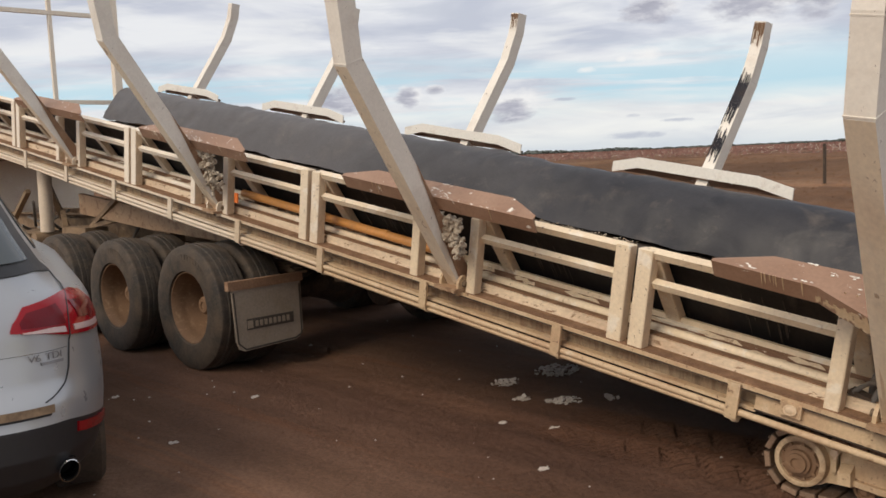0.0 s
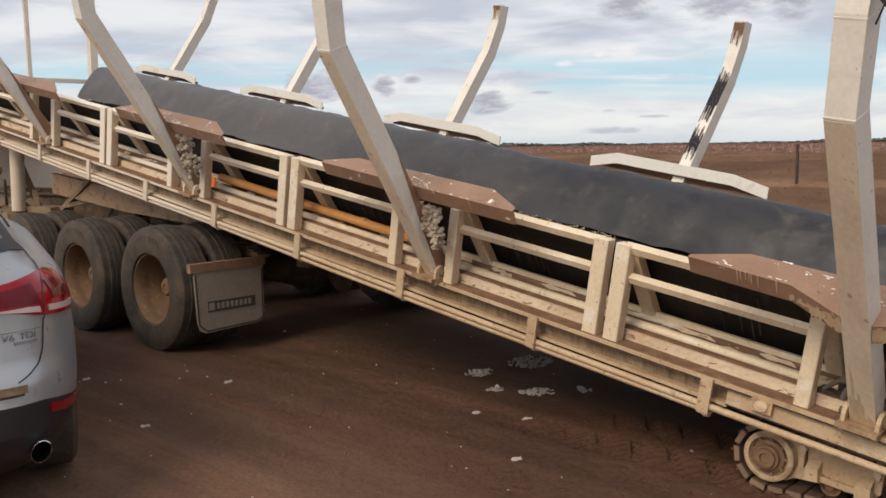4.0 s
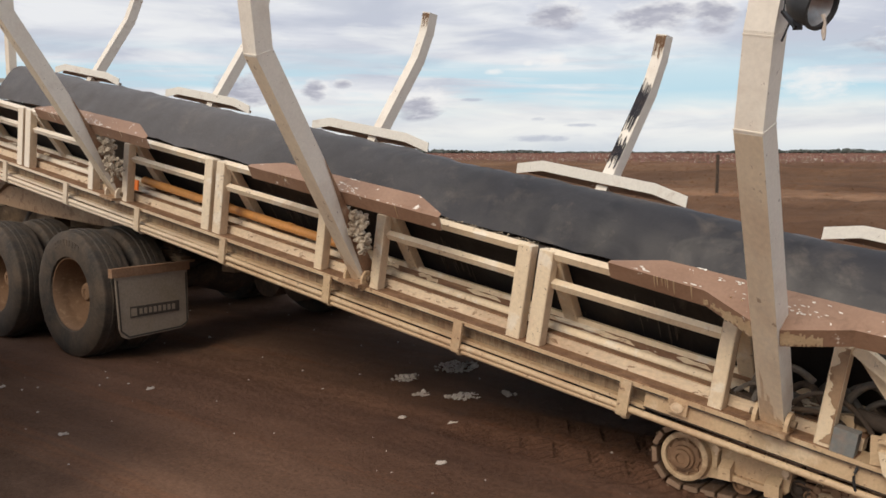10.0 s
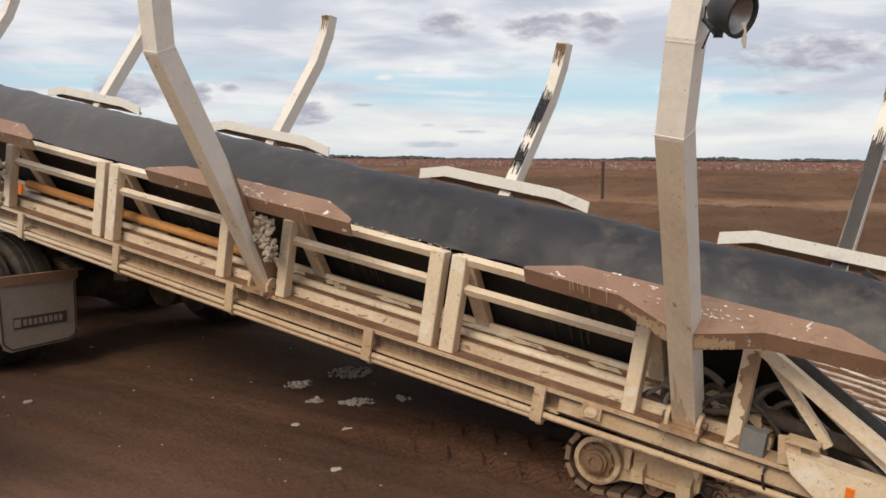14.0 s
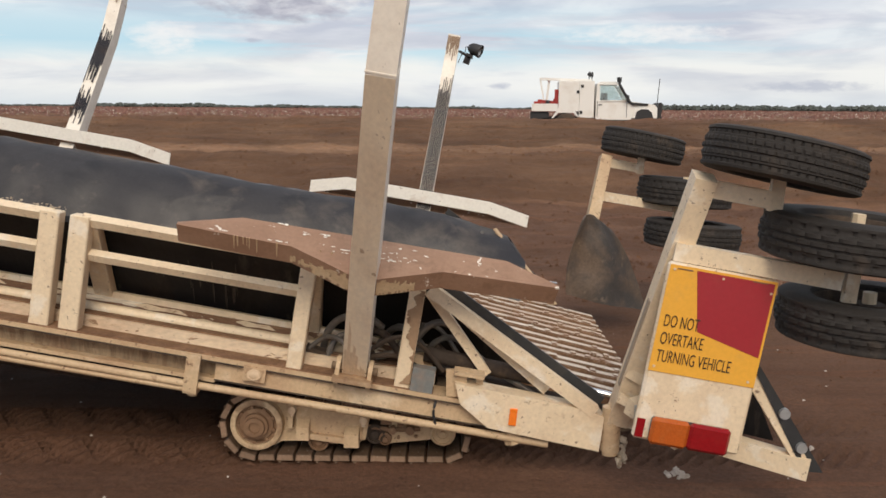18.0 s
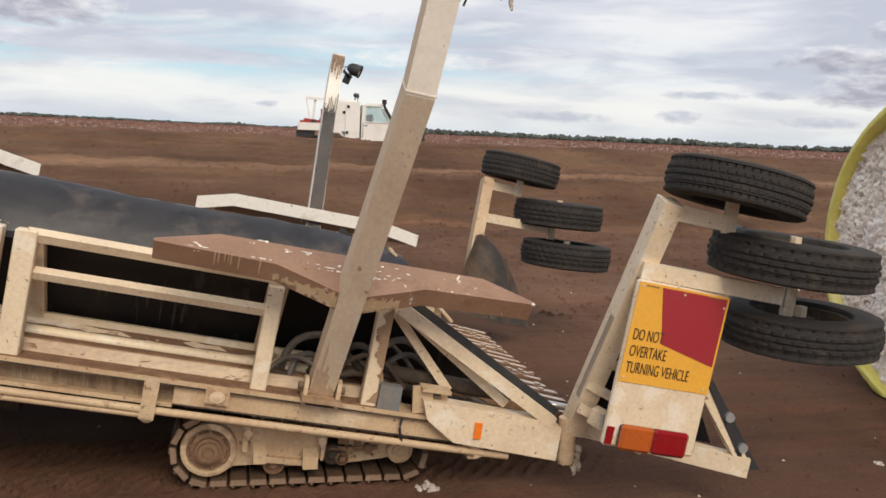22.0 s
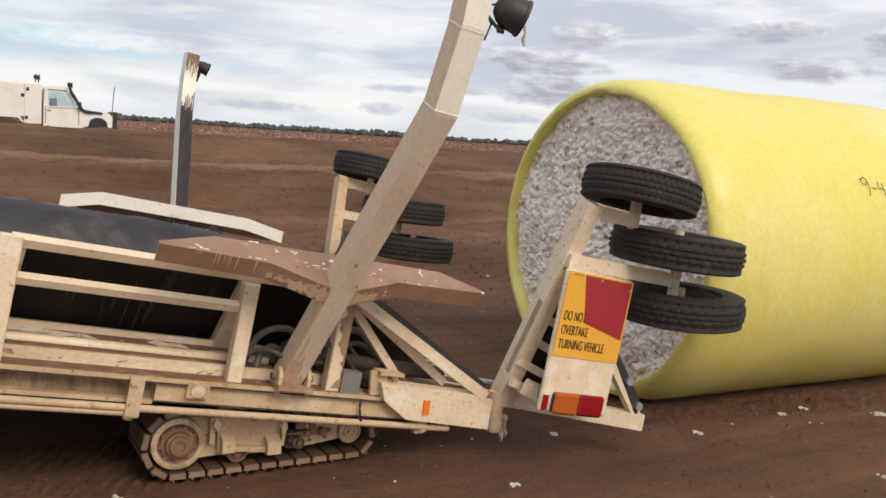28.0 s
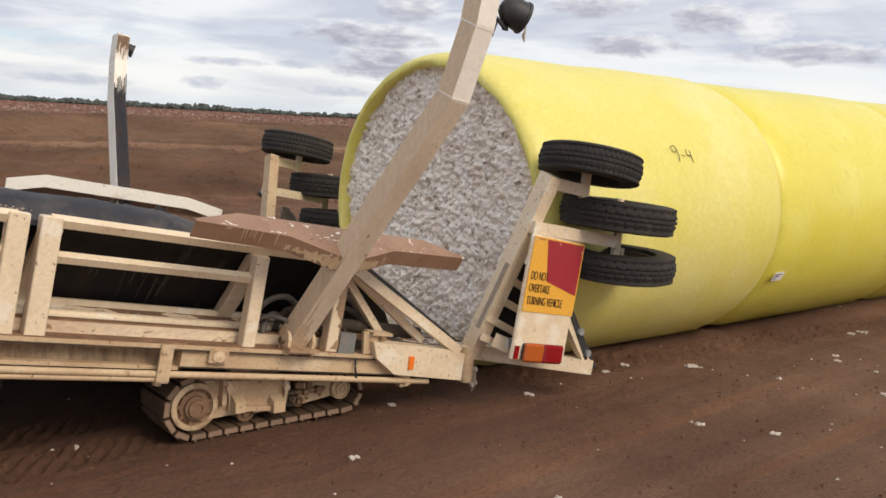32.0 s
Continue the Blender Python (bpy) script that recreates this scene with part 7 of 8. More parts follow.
BALES = []
for k_ in range(5):
    d_ = k_ * (BALE_LEN + 0.045)
    at_ = Matrix.Translation((4.38 + d_ * math.cos(BALE_YAW), 4.64 + d_ * math.sin(BALE_YAW), 0.0)) @ Matrix.Rotation(BALE_YAW, 4, "Z") @ Matrix.Diagonal((1, 1 if k_ == 0 else 0.985, 1 if k_ == 0 else 0.992, 1))
    BALES.append(bale(k_, at_, WRAP if k_ == 0 else WRAP_FAR, "round cotton bale in pale yellow plastic wrap, bare cotton end" if k_ == 0 else "round cotton bale in bright yellow plastic wrap"))


def bale_marks():
    root = BALES[0]
    # hand-written mark on the near flank
    lines = {"9": [(0.055, 0.10), (0.03, 0.125), (0.0, 0.11), (0.005, 0.08), (0.035, 0.07), (0.055, 0.10), (0.06, 0.05), (0.05, 0.0)], "-": [(0.09, 0.055), (0.125, 0.045)], "4": [(0.155, 0.10), (0.15, 0.055), (0.195, 0.045), (0.19, 0.09), (0.20, 0.0)]}
    for key, pts in lines.items():
        bm = bmesh.new()
        out = []
        for (x0, y0), (x1, y1) in zip(pts, pts[1:]):
            for f in (0.0, 0.25, 0.5, 0.75):
                out.append((x0 + (x1 - x0) * f, y0 + (y1 - y0) * f))
        out.append(pts[-1])
        path = []
        for x, y in out:
            a = math.pi - (0.402 + y * 1.05 / BALE_R)
            path.append(bale_point(1.30 + x * 1.05, a, BALE_R * 1.0 + 0.003))
        add_tube(bm, path, 0.0024, 6)
        part("ink_mark", bm, INK, root, "hand-written black mark")
    bm = bmesh.new()
    grid = []
    for i in range(4):
        row = []
        for j in range(4):
            a = math.pi + 0.40 + 0.075 * i / 3
            row.append(bale_point(0.06 + 0.14 * j / 3, a, BALE_R * 1.0 + 0.008))
        grid.append(row)
    add_sheet(bm, grid, 0.002)
    lab = part("paper_label", bm, PAPER, BALES[1], "small white paper label")
    for i in range(3):
        bm = bmesh.new()
        a = math.pi + 0.417 + 0.02 * i
        add_tube(bm, [bale_point(0.075, a, BALE_R + 0.012), bale_point(0.16 - 0.03 * i, a, BALE_R + 0.012)], 0.003, 5)
        part("print_bar", bm, INK, lab)


bale_marks()


# ---- loose cotton on the ground ----
def cotton_tufts():
    rnd = random.Random(21)

    def tuft(n, spread, size, seed):
        bm = bmesh.new()
        for i in range(n):
            a, d = rnd.uniform(0, 6.28), spread * rnd.uniform(0, 1) ** 0.7
            s = size * rnd.uniform(0.45, 1.1)
            add_lump(bm, (d * math.cos(a), d * 0.8 * math.sin(a), s * 0.55), (s, s * rnd.uniform(0.6, 1), s * rnd.uniform(0.5, 0.8)), seed + i, 1 if n > 60 else 2, 1.1)
        return bm

    protos = []
    for i, (n, sp, sz) in enumerate(((170, 0.20, 0.014), (75, 0.12, 0.013), (28, 0.058, 0.012), (12, 0.026, 0.010))):
        ob = part("cotton_tuft", tuft(n, sp, sz, 10 * i), COTTON, None, smooth=True)
        protos.append(ob)
    spots = [(0, -4.15, 5.33), (1, -4.24, 4.85), (1, -3.62, 4.72), (2, -3.40, 4.95), (3, -3.64, 4.13), (2, -3.9, 4.62), (3, -3.3, 4.2), (2, 1.07, 3.89), (3, 4.30, 3.54), (3, 2.80, 3.34), (2, 5.90, 3.38), (3, 4.68, 2.60), (3, 7.08, 2.87), (3, 6.95, 2.80), (2, 8.25, 3.14), (3, 8.05, 3.16), (3, 8.5, 3.12), (3, 4.91, 2.27), (3, 5.4, 3.62), (3, 5.15, 3.6), (3, 2.2, 2.6), (3, -2.2, 2.5), (3, -5.4, 3.5), (3, -6.3, 2.9), (3, -1.1, 3.05), (3, 3.2, 2.4), (3, 6.3, 2.2), (3, -4.9, 2.6), (3, 0.2, 2.9), (3, 3.5, 3.9), (3, -2.9, 3.6)]
    used = set()
    for p, x, y in spots:
        z = float(ground_height(np.array([x]), np.array([y]))[0])
        m = Matrix.Translation((x, y, z - 0.002)) @ Matrix.Rotation(rnd.uniform(0, 6), 4, "Z")
        if p in used:
            ob = new("cotton_tuft", protos[p].data)
        else:
            ob = protos[p]
            used.add(p)
        ob.matrix_basis = m
        tagged(ob, "tuft of dirty white cotton lying on the soil", "cotton tuft", "tufts of cotton on the ground")


cotton_tufts()


# ---- fence post on the bank ----
def bank_post():
    x, y = -7.55, 18.6
    z = float(ground_height(np.array([x]), np.array([y]))[0])
    root = thing("fence_post", "thin rusty steel post on the bank", "post", at=Matrix.Translation((x, y, z)))
    bm = bmesh.new()
    add_beam(bm, (0, 0, -0.3), (0, 0, 0.82), 0.05, 0.05, (1, 0, 0))
    part("post", bm, GREASY, root, bevel=0.004)


bank_post()


# ---- culvert mouth in the bank ----
def culvert():
    x, y = 9.55, 14.72
    z = float(ground_height(np.array([x]), np.array([y]))[0])
    bm = bmesh.new()
    add_lathe(bm, [(0.075, -0.25), (0.075, 0.06), (0.06, 0.06), (0.06, -0.25)], Matrix.Translation((x, y, z + 0.06)) @ Matrix.Rotation(radians(90), 4, "X"), 20)
    ob = part("drain_pipe", bm, DARK, None, smooth=True)
    tagged(ob, "dark drain pipe mouth low in the bank", "pipe")


culvert()


# ---- white service ute on the far bank ----
def ute():
    d, h = 37.2, radians(8.8)
    x, y = d * math.sin(h), d * math.cos(h)
    z = float(ground_height(np.array([x]), np.array([y]))[0])
    root = thing("service_ute", "white single-cab service ute with a canopy box and crane", "ute", at=Matrix.Translation((x, y, z + 0.02)) @ Matrix.Rotation(-h * 0.55, 4, "Z") @ Matrix.Diagonal((1.03, 1.03, 1.03, 1)))
    # own space: x forward (to the right), near flank at y = -0.9

    def slab(name, pts, y0, y1, mt, parent=root, label="", bevel=0.03):
        bm = bmesh.new()
        add_prism(bm, [Vector((a, y0, b)) for a, b in pts], Vector((0, y1 - y0, 0)))
        return part(name, bm, mt, parent, label, bevel=bevel)

    slab("cab", [(0.25, 0.55), (0.25, 1.27), (1.55, 1.27), (1.60, 0.55)], -0.84, 0.84, UTE_WHITE)
    slab("roof", [(0.28, 1.85), (0.30, 1.90), (0.42, 1.97), (0.98, 1.97), (1.10, 1.90), (1.13, 1.85)], -0.80, 0.80, UTE_WHITE)
    slab("cab_rear", [(0.25, 1.27), (0.29, 1.86), (0.40, 1.86), (0.40, 1.27)], -0.82, 0.82, UTE_WHITE)
    for s in (-1, 1):
        bm = bmesh.new()
        add_beam(bm, (1.52, s * 0.78, 1.27), (1.10, s * 0.76, 1.88), 0.07, 0.06, (0, 1, 0))
        part("roof_pillar", bm, UTE_WHITE, root)
    bm = bmesh.new()
    add_box(bm, (0.62, 0.0, 1.35), (0.16, 1.2, 0.4))
    part("seat_back", bm, DARK, root, "dark seat backs", bevel=0.04)
    slab("bonnet", [(1.50, 0.62), (1.50, 1.25), (2.45, 1.12), (2.56, 1.0), (2.56, 0.62)], -0.80, 0.80, UTE_WHITE)
    slab("windscreen", [(1.17, 1.82), (1.185, 1.83), (1.545, 1.30), (1.53, 1.29)], -0.70, 0.70, CLEAR, bevel=0.0)
    for s in (-1, 1):
        slab("side_window", [(0.42, 1.30), (0.42, 1.84), (0.98, 1.84), (1.08, 1.78), (1.36, 1.34), (1.36, 1.30)], s * 0.845, s * 0.86, CLEAR, bevel=0.0)
        fr = [(0.38, 1.26), (0.38, 1.88), (1.00, 1.88), (1.12, 1.82), (1.44, 1.30), (1.44, 1.26)]
        bm = bmesh.new()
        for a, b in zip(fr, fr[1:] + fr[:1]):
            add_beam(bm, (a[0], s * 0.86, a[1]), (b[0], s * 0.86, b[1]), 0.03, 0.04)
        part("window_frame", bm, UTE_WHITE, root)
        slab("door_seam", [(0.30, 0.66), (0.32, 0.66), (0.32, 1.24), (0.30, 1.24)], s * 0.843, s * 0.850, DARK, bevel=0.0)
        slab("door_seam", [(1.40, 0.66), (1.42, 0.66), (1.42, 1.24), (1.40, 1.24)], s * 0.843, s * 0.850, DARK, bevel=0.0)
        slab("door_handle", [(0.36, 1.10), (0.48, 1.10), (0.48, 1.13), (0.36, 1.13)], s * 0.85, s * 0.875, DARK, bevel=0.004)
        slab("wheel_arch", [(1.62, 0.62), (1.72, 0.92), (1.92, 1.02), (2.22, 1.02), (2.40, 0.90), (2.50, 0.62)], s * 0.80, s * 0.90, UTE_WHITE, bevel=0.02)
        slab("arch_shadow", [(1.70, 0.55), (1.78, 0.86), (1.95, 0.95), (2.18, 0.95), (2.34, 0.84), (2.42, 0.55)], s * 0.895, s * 0.905, DARK, bevel=0.0)
    # canopy boxes
    slab("canopy_box", [(-1.15, 0.98), (-1.15, 1.98), (-0.38, 1.98), (-0.38, 0.98)], -0.92, 0.92, UTE_WHITE, label="white steel canopy box", bevel=0.02)
    slab("tall_box", [(-0.37, 0.62), (-0.37, 1.99), (0.18, 1.99), (0.18, 0.62)], -0.92, 0.92, UTE_WHITE, label="white steel tool box", bevel=0.02)
    for lx, lz in ((-0.43, 1.58), (-0.27, 1.80), (-0.30, 0.82)):
        bm = bmesh.new()
        add_box(bm, (lx, -0.93, lz), (0.10, 0.03, 0.11))
        part("paddle_latch", bm, DARK, root, "black paddle latch", bevel=0.01)
    slab("tray", [(-2.15, 0.86), (-2.15, 0.98), (-0.38, 0.98), (-0.38, 0.86)], -0.92, 0.92, UTE_WHITE, bevel=0.01)
    slab("tray_side", [(-2.15, 0.98), (-2.15, 1.14), (-1.18, 1.14), (-1.18, 0.98)], -0.92, -0.89, UTE_WHITE, bevel=0.005)
    slab("rear_guard", [(-1.40, 0.60), (-1.22, 0.86), (-0.52, 0.86), (-0.38, 0.66), (-0.44, 0.66), (-0.58, 0.80), (-1.16, 0.80), (-1.33, 0.60)], -0.92, -0.60, UTE_WHITE, bevel=0.005)
    slab("rear_bumper", [(-2.2, 0.52), (-2.2, 0.84), (-1.5, 0.84), (-1.5, 0.62)], -0.8, 0.8, DARK, bevel=0.02)
    slab("chassis", [(-2.0, 0.50), (-2.0, 0.66), (2.3, 0.66), (2.3, 0.50)], -0.5, 0.5, DARK, bevel=0.01)
    bm = bmesh.new()
    add_beam(bm, (-1.85, -0.3, 2.08), (0.12, -0.3, 2.02), 0.10, 0.10)
    add_beam(bm, (-1.85, -0.3, 2.10), (-1.68, -0.3, 1.16), 0.06, 0.06, (1, 0, 0))
    add_beam(bm, (-1.50, -0.2, 2.06), (-1.60, -0.2, 1.10), 0.09, 0.09, (1, 0, 0))
    part("crane", bm, UTE_WHITE, root, "white service crane", bevel=0.01)
    for i in range(6):
        bm = bmesh.new()
        add_box(bm, (-2.0 + 0.15 * i, -0.5 + 0.1 * (i % 3), 1.14 + 0.05 * (i % 2)), (0.16, 0.3, 0.16 + 0.06 * (i % 3)))
        part("equipment", bm, UTE_RED if i != 3 else DARK, root, "red and black workshop equipment", bevel=0.02)
    bm = bmesh.new()
    add_box(bm, (-1.22, -0.5, 1.40), (0.14, 0.3, 0.55))
    part("red_cabinet", bm, UTE_RED, root, "red cylinder", bevel=0.04)
    for i, lx in enumerate((0.02, 0.14)):
        bm = bmesh.new()
        add_lathe(bm, [(0.03, -0.07), (0.10, 0.0), (0.10, 0.05), (0.02, 0.06)], Matrix.Translation((lx, -0.2 + 0.3 * i, 2.26)) @ Matrix.Rotation(radians(90), 4, "Y"), 14, closed=False)
        add_beam(bm, (lx, -0.2 + 0.3 * i, 1.98), (lx, -0.2 + 0.3 * i, 2.2), 0.04, 0.04, (1, 0, 0))
        part("roof_lamp", bm, DARK, root, "black roof work lamp")
    bm = bmesh.new()
    add_tube(bm, [(2.2, -0.86, 1.12), (1.62, -0.87, 1.15), (1.50, -0.87, 1.22), (1.12, -0.87, 1.86), (1.10, -0.87, 1.98)], [0.04, 0.055, 0.06, 0.05, 0.05], 8)
    add_tube(bm, [(1.10, -0.87, 1.96), (1.10, -0.87, 2.13)], 0.09, 10)
    part("snorkel", bm, DARK, root, "black snorkel", smooth=True)
    bm = bmesh.new()
    add_beam(bm, (2.62, -0.75, 0.55), (2.66, -0.75, 1.16), 0.16, 0.14, (1, 0, 0))
    add_beam(bm, (2.62, 0.75, 0.55), (2.66, 0.75, 1.16), 0.16, 0.14, (1, 0, 0))
    for zz in (0.62, 0.90, 1.14):
        add_beam(bm, (2.68, -0.8, zz), (2.68, 0.8, zz), 0.10, 0.12)
    part("bull_bar", bm, DARK, root, "black steel bull bar", bevel=0.02)
    bm = bmesh.new()
    add_tube(bm, [(2.55, -0.7, 1.1), (2.62, -0.7, 2.1)], 0.015, 5)
    part("aerial", bm, DARK, root)
    bm = bmesh.new()
    add_box(bm, (1.42, -0.98, 1.36), (0.10, 0.16, 0.22))
    part("mirror", bm, DARK, root, "black door mirror", bevel=0.02)
    hub = None
    for wx in (-0.86, 2.06):
        for wy in (-0.78, 0.78):
            m = Matrix.Translation((wx, wy, 0.40)) @ Matrix.Rotation(radians(90) * (1 if wy < 0 else -1), 4, "X")
            if hub is None:
                bm = bmesh.new()
                add_lathe(bm, [(0.22, 0.10), (0.20, 0.06), (0.12, 0.05), (0.08, 0.10), (0.01, 0.10)], None, 20, closed=False)
                hub = part("wheel", bm, RIM, root, smooth=True, place=m)
                bm = bmesh.new()
                add_lathe(bm, [(0.22, -0.11), (0.36, -0.12), (0.40, -0.09), (0.40, 0.09), (0.36, 0.12), (0.22, 0.11)], None, 24)
                ty = part("tyre", bm, RUBBER, hub, smooth=True)
            else:
                w = again(hub, m, root)
                again(ty, Matrix.Identity(4), w)


ute()


# ---- silver car parked beside the lane ----
def silver_car():
    yaw = radians(71)
    fwd = Vector((-math.sin(yaw), math.cos(yaw), 0))
    rgt = Vector((math.cos(yaw), math.sin(yaw), 0))
    corner = Vector((-3.80, 1.66, 0)) + rgt * 0.10  # rear right corner of the bumper
    org = corner - rgt * 0.93
    m = Matrix((rgt, fwd, Vector((0, 0, 1)))).transposed().to_4x4()
    m.translation = org
    root = thing("silver_car", "silver estate car with red tail lamps, dusty, parked on the soil", "car", at=m)
    # own space: x right, y forward from the rear bumper, z up
    #         z     half width, rear y, front y
    levels = [(0.24, 0.84, 0.12, 4.45), (0.32, 0.92, 0.04, 4.62), (0.42, 0.955, 0.0, 4.70), (0.55, 0.968, 0.0, 4.70), (0.64, 0.97, 0.02, 4.68), (0.72, 0.97, 0.065, 4.66), (0.85, 0.96, 0.09, 4.60), (0.93, 0.952, 0.10, 4.52), (1.00, 0.93, 0.11, 4.45), (1.05, 0.895, 0.12, 4.35), (1.09, 0.84, 0.125, 4.3), (1.125, 0.782, 0.132, 4.2), (1.19, 0.718, 0.16, 3.7), (1.24, 0.688, 0.20, 3.5), (1.36, 0.62, 0.30, 3.25), (1.50, 0.55, 0.42, 2.95), (1.61, 0.49, 0.53, 2.7), (1.69, 0.42, 0.68, 2.4), (1.73, 0.32, 0.95, 2.0)]

    zs_ = [l[0] for l in levels]

    def skin(a, z, grow=0.0):
        """A point of the shell at the angle a (-90 degrees: middle of the rear, 0: right flank)."""
        w, r, f = (float(np.interp(z, zs_, [l[i] for l in levels])) for i in (1, 2, 3))
        c, s = math.cos(a), math.sin(a)
        px = (w + grow) * math.copysign(abs(c) ** 0.36, c)
        py = math.copysign(abs(s) ** 0.36, s)
        yy = (r - grow) + (f - r + 2 * grow) * (py + 1) / 2
        if py < 0:
            yy -= 0.035 * (1 - abs(px / w) ** 2.0) * abs(py)
        return Vector((px, yy, z))

    def angle_of_x(x, z):
        """The angle at which the rear of the shell has that x."""
        w = float(np.interp(z, zs_, [l[1] for l in levels]))
        return -math.acos(max(-1, min(1, math.copysign(abs(x / w) ** (1 / 0.36), x))))

    def split_z(a):
        """The upper edge of the black bumper: lower along the flanks."""
        return 0.48 + 0.075 * max(0.0, min(1.0, (-math.sin(a) - 0.48) / 0.4))

    def shell(name, z0, z1, mt, label="", parent=root):
        bm = bmesh.new()
        k = max(2, round((1.2 - 0.5) / 0.02))
        rings = []
        for j in range(k + 1):
            ring = []
            for i in range(160):
                a = 2 * math.pi * i / 160 - math.pi / 2
                lo, hi = z0 or split_z(a), z1 or split_z(a)
                ring.append(bm.verts.new(skin(a, lo + (hi - lo) * j / k)))
            rings.append(ring)
        for p, q in zip(rings, rings[1:]):
            for i in range(160):
                bm.faces.new((p[i], p[(i + 1) % 160], q[(i + 1) % 160], q[i]))
        return part(name, bm, mt, parent, label, smooth=True)

    def patch(name, a0, a1, low, high, mt, grow, label="", n=28, rows=8, parent=root):
        """A piece that follows the shell between two angles; low and high give its edges for 0..1 along it."""
        grid = []
        for i in range(n + 1):
            f = i / n
            a = a0 + (a1 - a0) * f
            grid.append([skin(a, low(f) + (high(f) - low(f)) * j / rows, grow) for j in range(rows + 1)])
        bm = bmesh.new()
        add_sheet(bm, grid, 0.012)
        return part(name, bm, mt, parent, label, smooth=True)

    def line(*pts):
        return lambda f: float(np.interp(f, [p[0] for p in pts], [p[1] for p in pts]))

    shell("bumper", 0.24, None, DARK, "black plastic bumper and sill")
    shell("body", None, 1.215, SILVER)
    shell("upper_body", 1.215, 1.73, SILVER)
    for z, nm, mt in ((1.73, "roof", SILVER), (0.24, "underbody", DARK)):
        bm = bmesh.new()
        bm.faces.new([bm.verts.new(skin(2 * math.pi * i / 160 - math.pi / 2, z)) for i in range(160)])
        part(nm, bm, mt, root)
    R90 = math.pi / 2
    patch("rear_window", -math.pi + 0.43, -0.43, line((0, 1.155), (0.12, 1.182), (0.88, 1.182), (1, 1.155)), line((0, 1.58), (0.25, 1.62), (0.75, 1.62), (1, 1.58)), DARK, 0.002, "black window surround", 40)
    patch("rear_glass", -math.pi + 0.72, -0.72, line((0, 1.235), (1, 1.235)), line((0, 1.56), (0.25, 1.60), (0.75, 1.60), (1, 1.56)), TINTED, 0.010, "tinted rear window glass", 40)
    for s in (1, -1):
        def ang(t):
            return t if s == 1 else -math.pi - t

        def over(a0, a1, *pts):
            """An edge given at angles, as a function of 0..1 between a0 and a1."""
            return lambda f: float(np.interp(a0 + (a1 - a0) * f, [p[0] for p in pts], [p[1] for p in pts]))

        patch("side_window", ang(-0.15), ang(0.05), line((0, 1.24), (1, 1.21)), line((0, 1.50), (0.2, 1.60), (1, 1.60)), TINTED, 0.002, "dark tinted side glass", 24)
        a0, a1 = -1.36, -0.42
        low = over(a0, a1, (-1.36, 0.952), (-1.30, 0.945), (-1.0, 0.905), (-0.45, 0.865))
        patch("tail_lamp", ang(a0), ang(a1), low, over(a0, a1, (-1.36, 0.962), (-1.345, 0.99), (-1.25, 1.055), (-1.0, 1.072), (-0.80, 1.082), (-0.62, 1.082), (-0.50, 1.06), (-0.42, 0.98)), TAIL_RED, 0.004, "red tail lamp", 48)
        a0, a1 = -1.31, -1.00
        patch("lamp_chamber", ang(a0), ang(a1), over(a0, a1, (-1.31, 0.966), (-1.00, 0.956)), over(a0, a1, (-1.31, 0.995), (-1.25, 1.030), (-1.00, 1.048)), LAMP_DARK, 0.0085, "dark red lamp chamber", 20)
        a0, a1 = -0.84, -0.56
        patch("lamp_chamber", ang(a0), ang(a1), over(a0, a1, (-0.84, 0.965), (-0.56, 0.945)), over(a0, a1, (-0.84, 1.045), (-0.56, 1.030)), LAMP_DARK, 0.0085, "dark red lamp chamber", 20)
        for a0, a1, lo, hi in ((-1.31, -1.02, ((-1.31, 0.944), (-1.02, 0.920)), ((-1.31, 0.950), (-1.12, 0.952), (-1.02, 0.946))), (-0.93, -0.50, ((-0.93, 0.918), (-0.50, 0.890)), ((-0.93, 0.944), (-0.50, 0.918)))):
            patch("lamp_strip", ang(a0), ang(a1), over(a0, a1, *lo), over(a0, a1, *hi), LAMP_STRIP, 0.009, "pale reversing strip", 24, 2)
        a0, a1 = -1.0, -0.50
        patch("bumper_reflector", ang(a0), ang(a1), over(a0, a1, (-1.0, 0.487), (-0.5, 0.430)), over(a0, a1, (-1.0, 0.530), (-0.5, 0.472)), LENS, 0.004, "red bumper reflector", 16, 3)
        bm = bmesh.new()
        mm = Matrix.Translation((s * 0.722, 0.075, 0.340)) @ Matrix.Rotation(radians(90), 4, "X") @ Matrix.Rotation(-0.5 * s, 4, "Z") @ Matrix.Diagonal((0.78, 1.0, 1, 1))
        add_lathe(bm, [(0.048, -0.03), (0.051, 0.03), (0.048, 0.033), (0.0455, 0.028), (0.0455, -0.03)], mm, 28)
        part("exhaust_tip", bm, CHROME, root, "bright round exhaust tip", smooth=True)
        bm = bmesh.new()
        add_lathe(bm, [(0.0458, 0.026), (0.0445, -0.03), (0.0440, -0.08), (0.001, -0.081)], mm, 24, closed=False)
        part("exhaust_bore", bm, SOOT, root)
        bm = bmesh.new()
        add_tube(bm, [skin(ang(angle_of_x(float(np.interp(z, (0.65, 0.67, 0.71, 0.765, 0.885, 0.98, 1.08, 1.105, 1.155, 1.19), (0.65, 0.694, 0.739, 0.757, 0.770, 0.770, 0.771, 0.762, 0.731, 0.70))), z)), z, 0.010 if 0.89 < z < 1.11 else 0.003) for z in np.linspace(0.65, 1.19, 40)], 0.0034, 5)
        part("hatch_seam", bm, DARK, root)
    bm = bmesh.new()
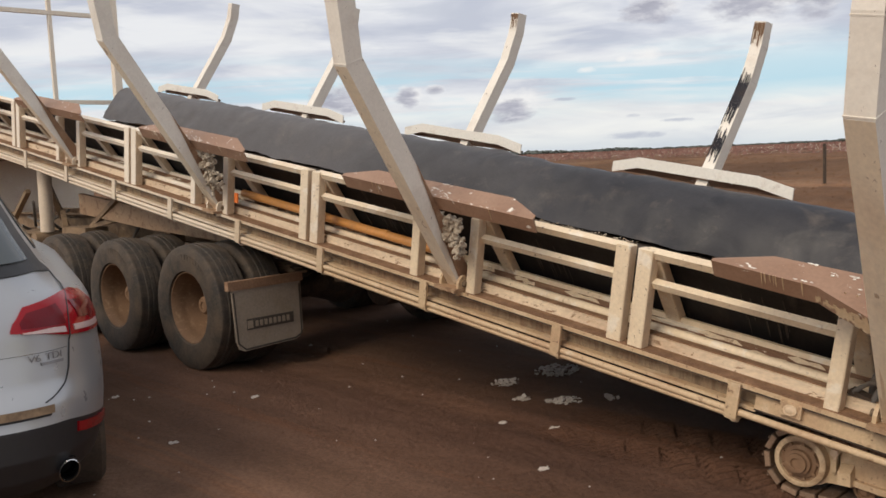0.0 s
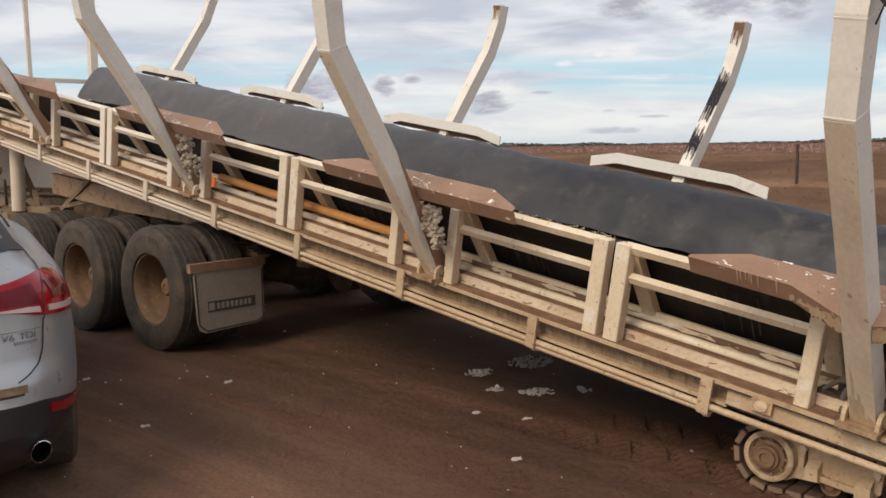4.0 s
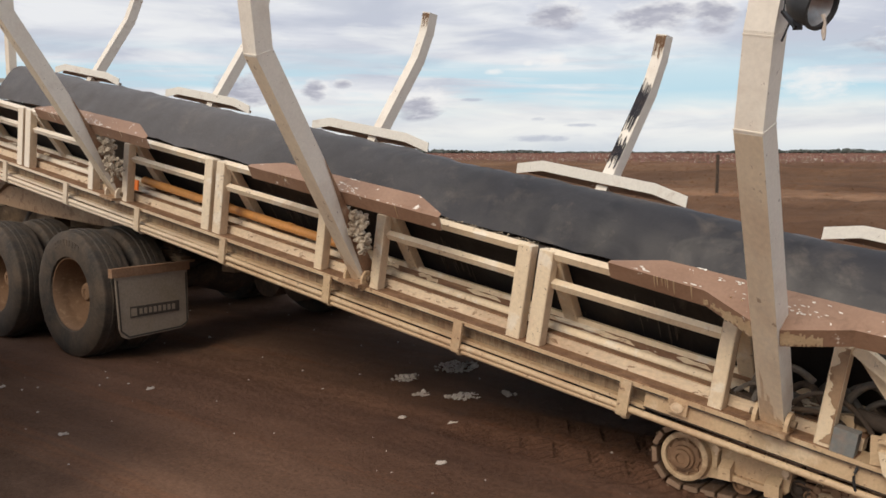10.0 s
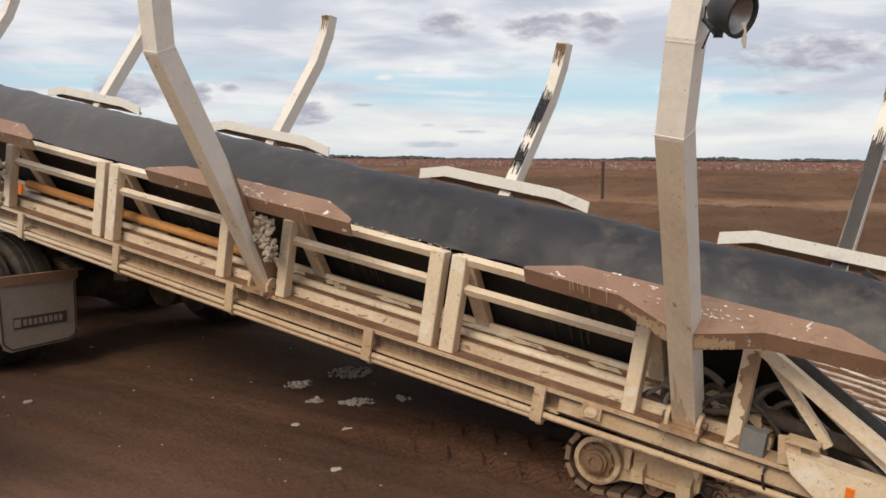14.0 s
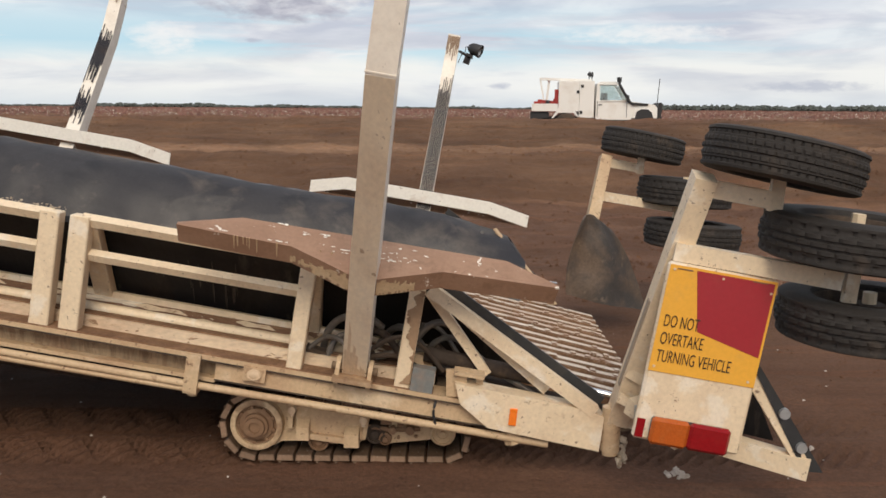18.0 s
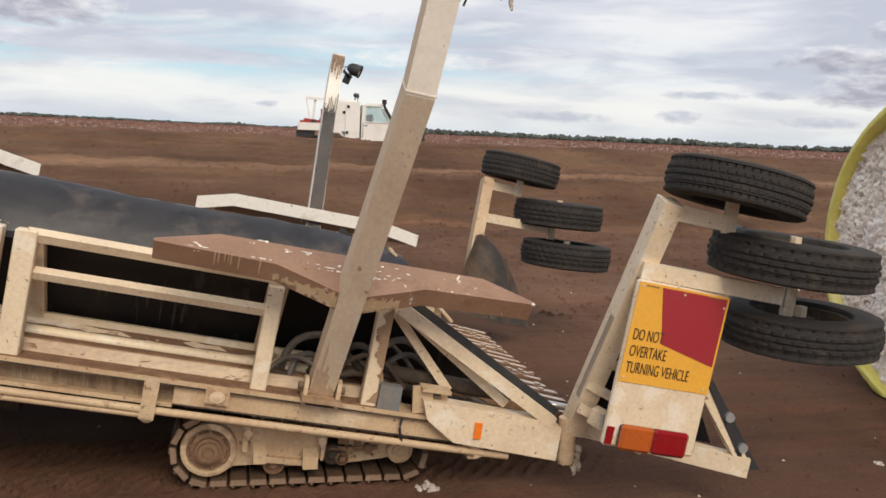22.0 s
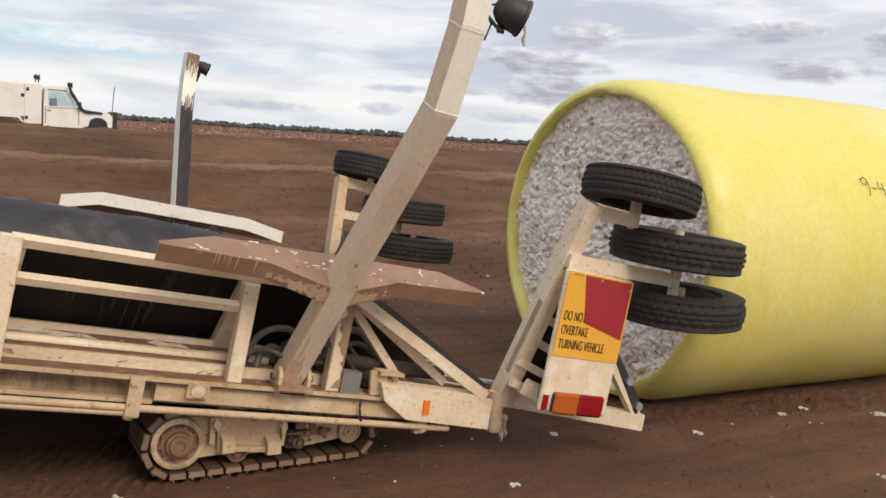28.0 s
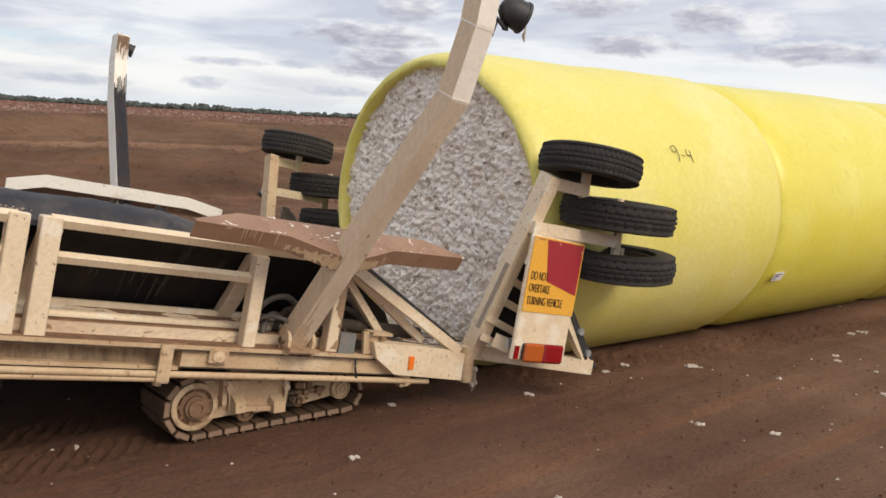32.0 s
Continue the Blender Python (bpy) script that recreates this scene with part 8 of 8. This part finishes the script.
    add_tube(bm, [skin(-R90 + 0.55 * (i / 20 - 1), 0.855, 0.0) for i in range(41)], 0.0018, 5)
    part("hatch_crease", bm, GREYBOX, root)
    patch("load_sill", -math.pi + 1.2, -1.2, line((0, 0.606), (1, 0.606)), line((0, 0.640), (1, 0.640)), CHASSIS, 0.014, "dusty loading sill", 40, 2)
    # dark strip drawn as the shadow line beneath the loading sill
    patch("sill_gap", -math.pi + 1.21, -1.21, line((0, 0.594), (1, 0.594)), line((0, 0.606), (1, 0.606)), DARK, 0.004, "", 40, 1)
    for text, xa, xb in (("V6", 0.594, 0.642), ("TDI", 0.665, 0.735)):
        c0, c1 = skin(angle_of_x(xa, 0.82), 0.82, 0.005), skin(angle_of_x(xb, 0.82), 0.82, 0.005)
        along = (c1 - c0).normalized()
        facing = along.cross(Vector((0, 0, 1))).normalized()
        turn = Matrix((along, Vector((0, 0, 1)), facing)).transposed().to_4x4()
        turn.translation = c0
        words(text, 0.032, turn, BADGE, root, "badge_lettering", 1.2)
    patch("badge_bar", angle_of_x(0.645, 0.806), angle_of_x(0.735, 0.806), line((0, 0.800), (1, 0.800)), line((0, 0.813), (1, 0.813)), BADGE, 0.002, "", 12, 1)
    hub = None
    for wy in (0.95, 3.85):
        for s in (1, -1):
            mm = Matrix.Translation((s * 0.80, wy, 0.36)) @ Matrix.Rotation(radians(90) * s, 4, "Y")
            if hub is None:
                bm = bmesh.new()
                add_lathe(bm, [(0.24, 0.10), (0.22, 0.07), (0.08, 0.08), (0.05, 0.10), (0.01, 0.10)], None, 24, closed=False)
                hub = part("wheel", bm, STEEL, root, smooth=True, place=mm)
                bm = bmesh.new()
                add_lathe(bm, [(0.24, -0.11), (0.33, -0.125), (0.36, -0.10), (0.36, 0.10), (0.33, 0.125), (0.24, 0.11)], None, 32)
                ty = part("tyre", bm, RUBBER, hub, smooth=True)
            else:
                w = again(hub, mm, root)
                again(ty, Matrix.Identity(4), w)


silver_car()


# ---- what moves ----
def motions():
    walk(truck, [(t, pose(x, y, z, a, 0, c)) for t, x, y, z, a, c in TRUCK_ROWS])
    ts, ds = [r[0] for r in TRUCK_ROWS], [math.hypot(r[1], r[2] - 0.006) for r in TRUCK_ROWS]
    gone = [(0.0, 0.0), (13.0, 0.0)] + [(13.5 + 0.5 * i, float(np.interp(13.5 + 0.5 * i, ts, ds))) for i in range(38)]
    # the chassis rolls forward under the bed before the bed itself moves
    drawn = [(0.0, 0.18), (0.5, 0.165), (1.0, 0.145), (1.5, 0.06), (2.0, 0.012), (2.5, 0.0)]
    for ob in CHASSIS_PARTS:
        walk(ob, [(t, Matrix.Translation((d, 0, 0))) for t, d in drawn + [(32.0, 0.0)]])
    rolled = [(t, d, d) for t, d in drawn] + [(t, 0.0, d) for t, d in gone if t >= 13.0]
    for ob, at, out in WHEELS:
        walk(ob, [(t, Matrix.Translation(at + Vector((x, 0, 0))) @ Matrix.Rotation(d / 0.52, 4, "Y") @ Matrix.Rotation(radians(90) * out, 4, "X")) for t, x, d in rolled])
    for ob, at, side, r in SPINS:
        walk(ob, [(t, Matrix.Translation(at) @ Matrix.Rotation(d / 0.145, 4, "Y") @ Matrix.Rotation(radians(90) * side, 4, "X")) for t, d in gone])
    for ob, s0, y in SHOES:
        walk(ob, [(t, track_pose(s0 - d, y)) for t, d in gone])


motions()
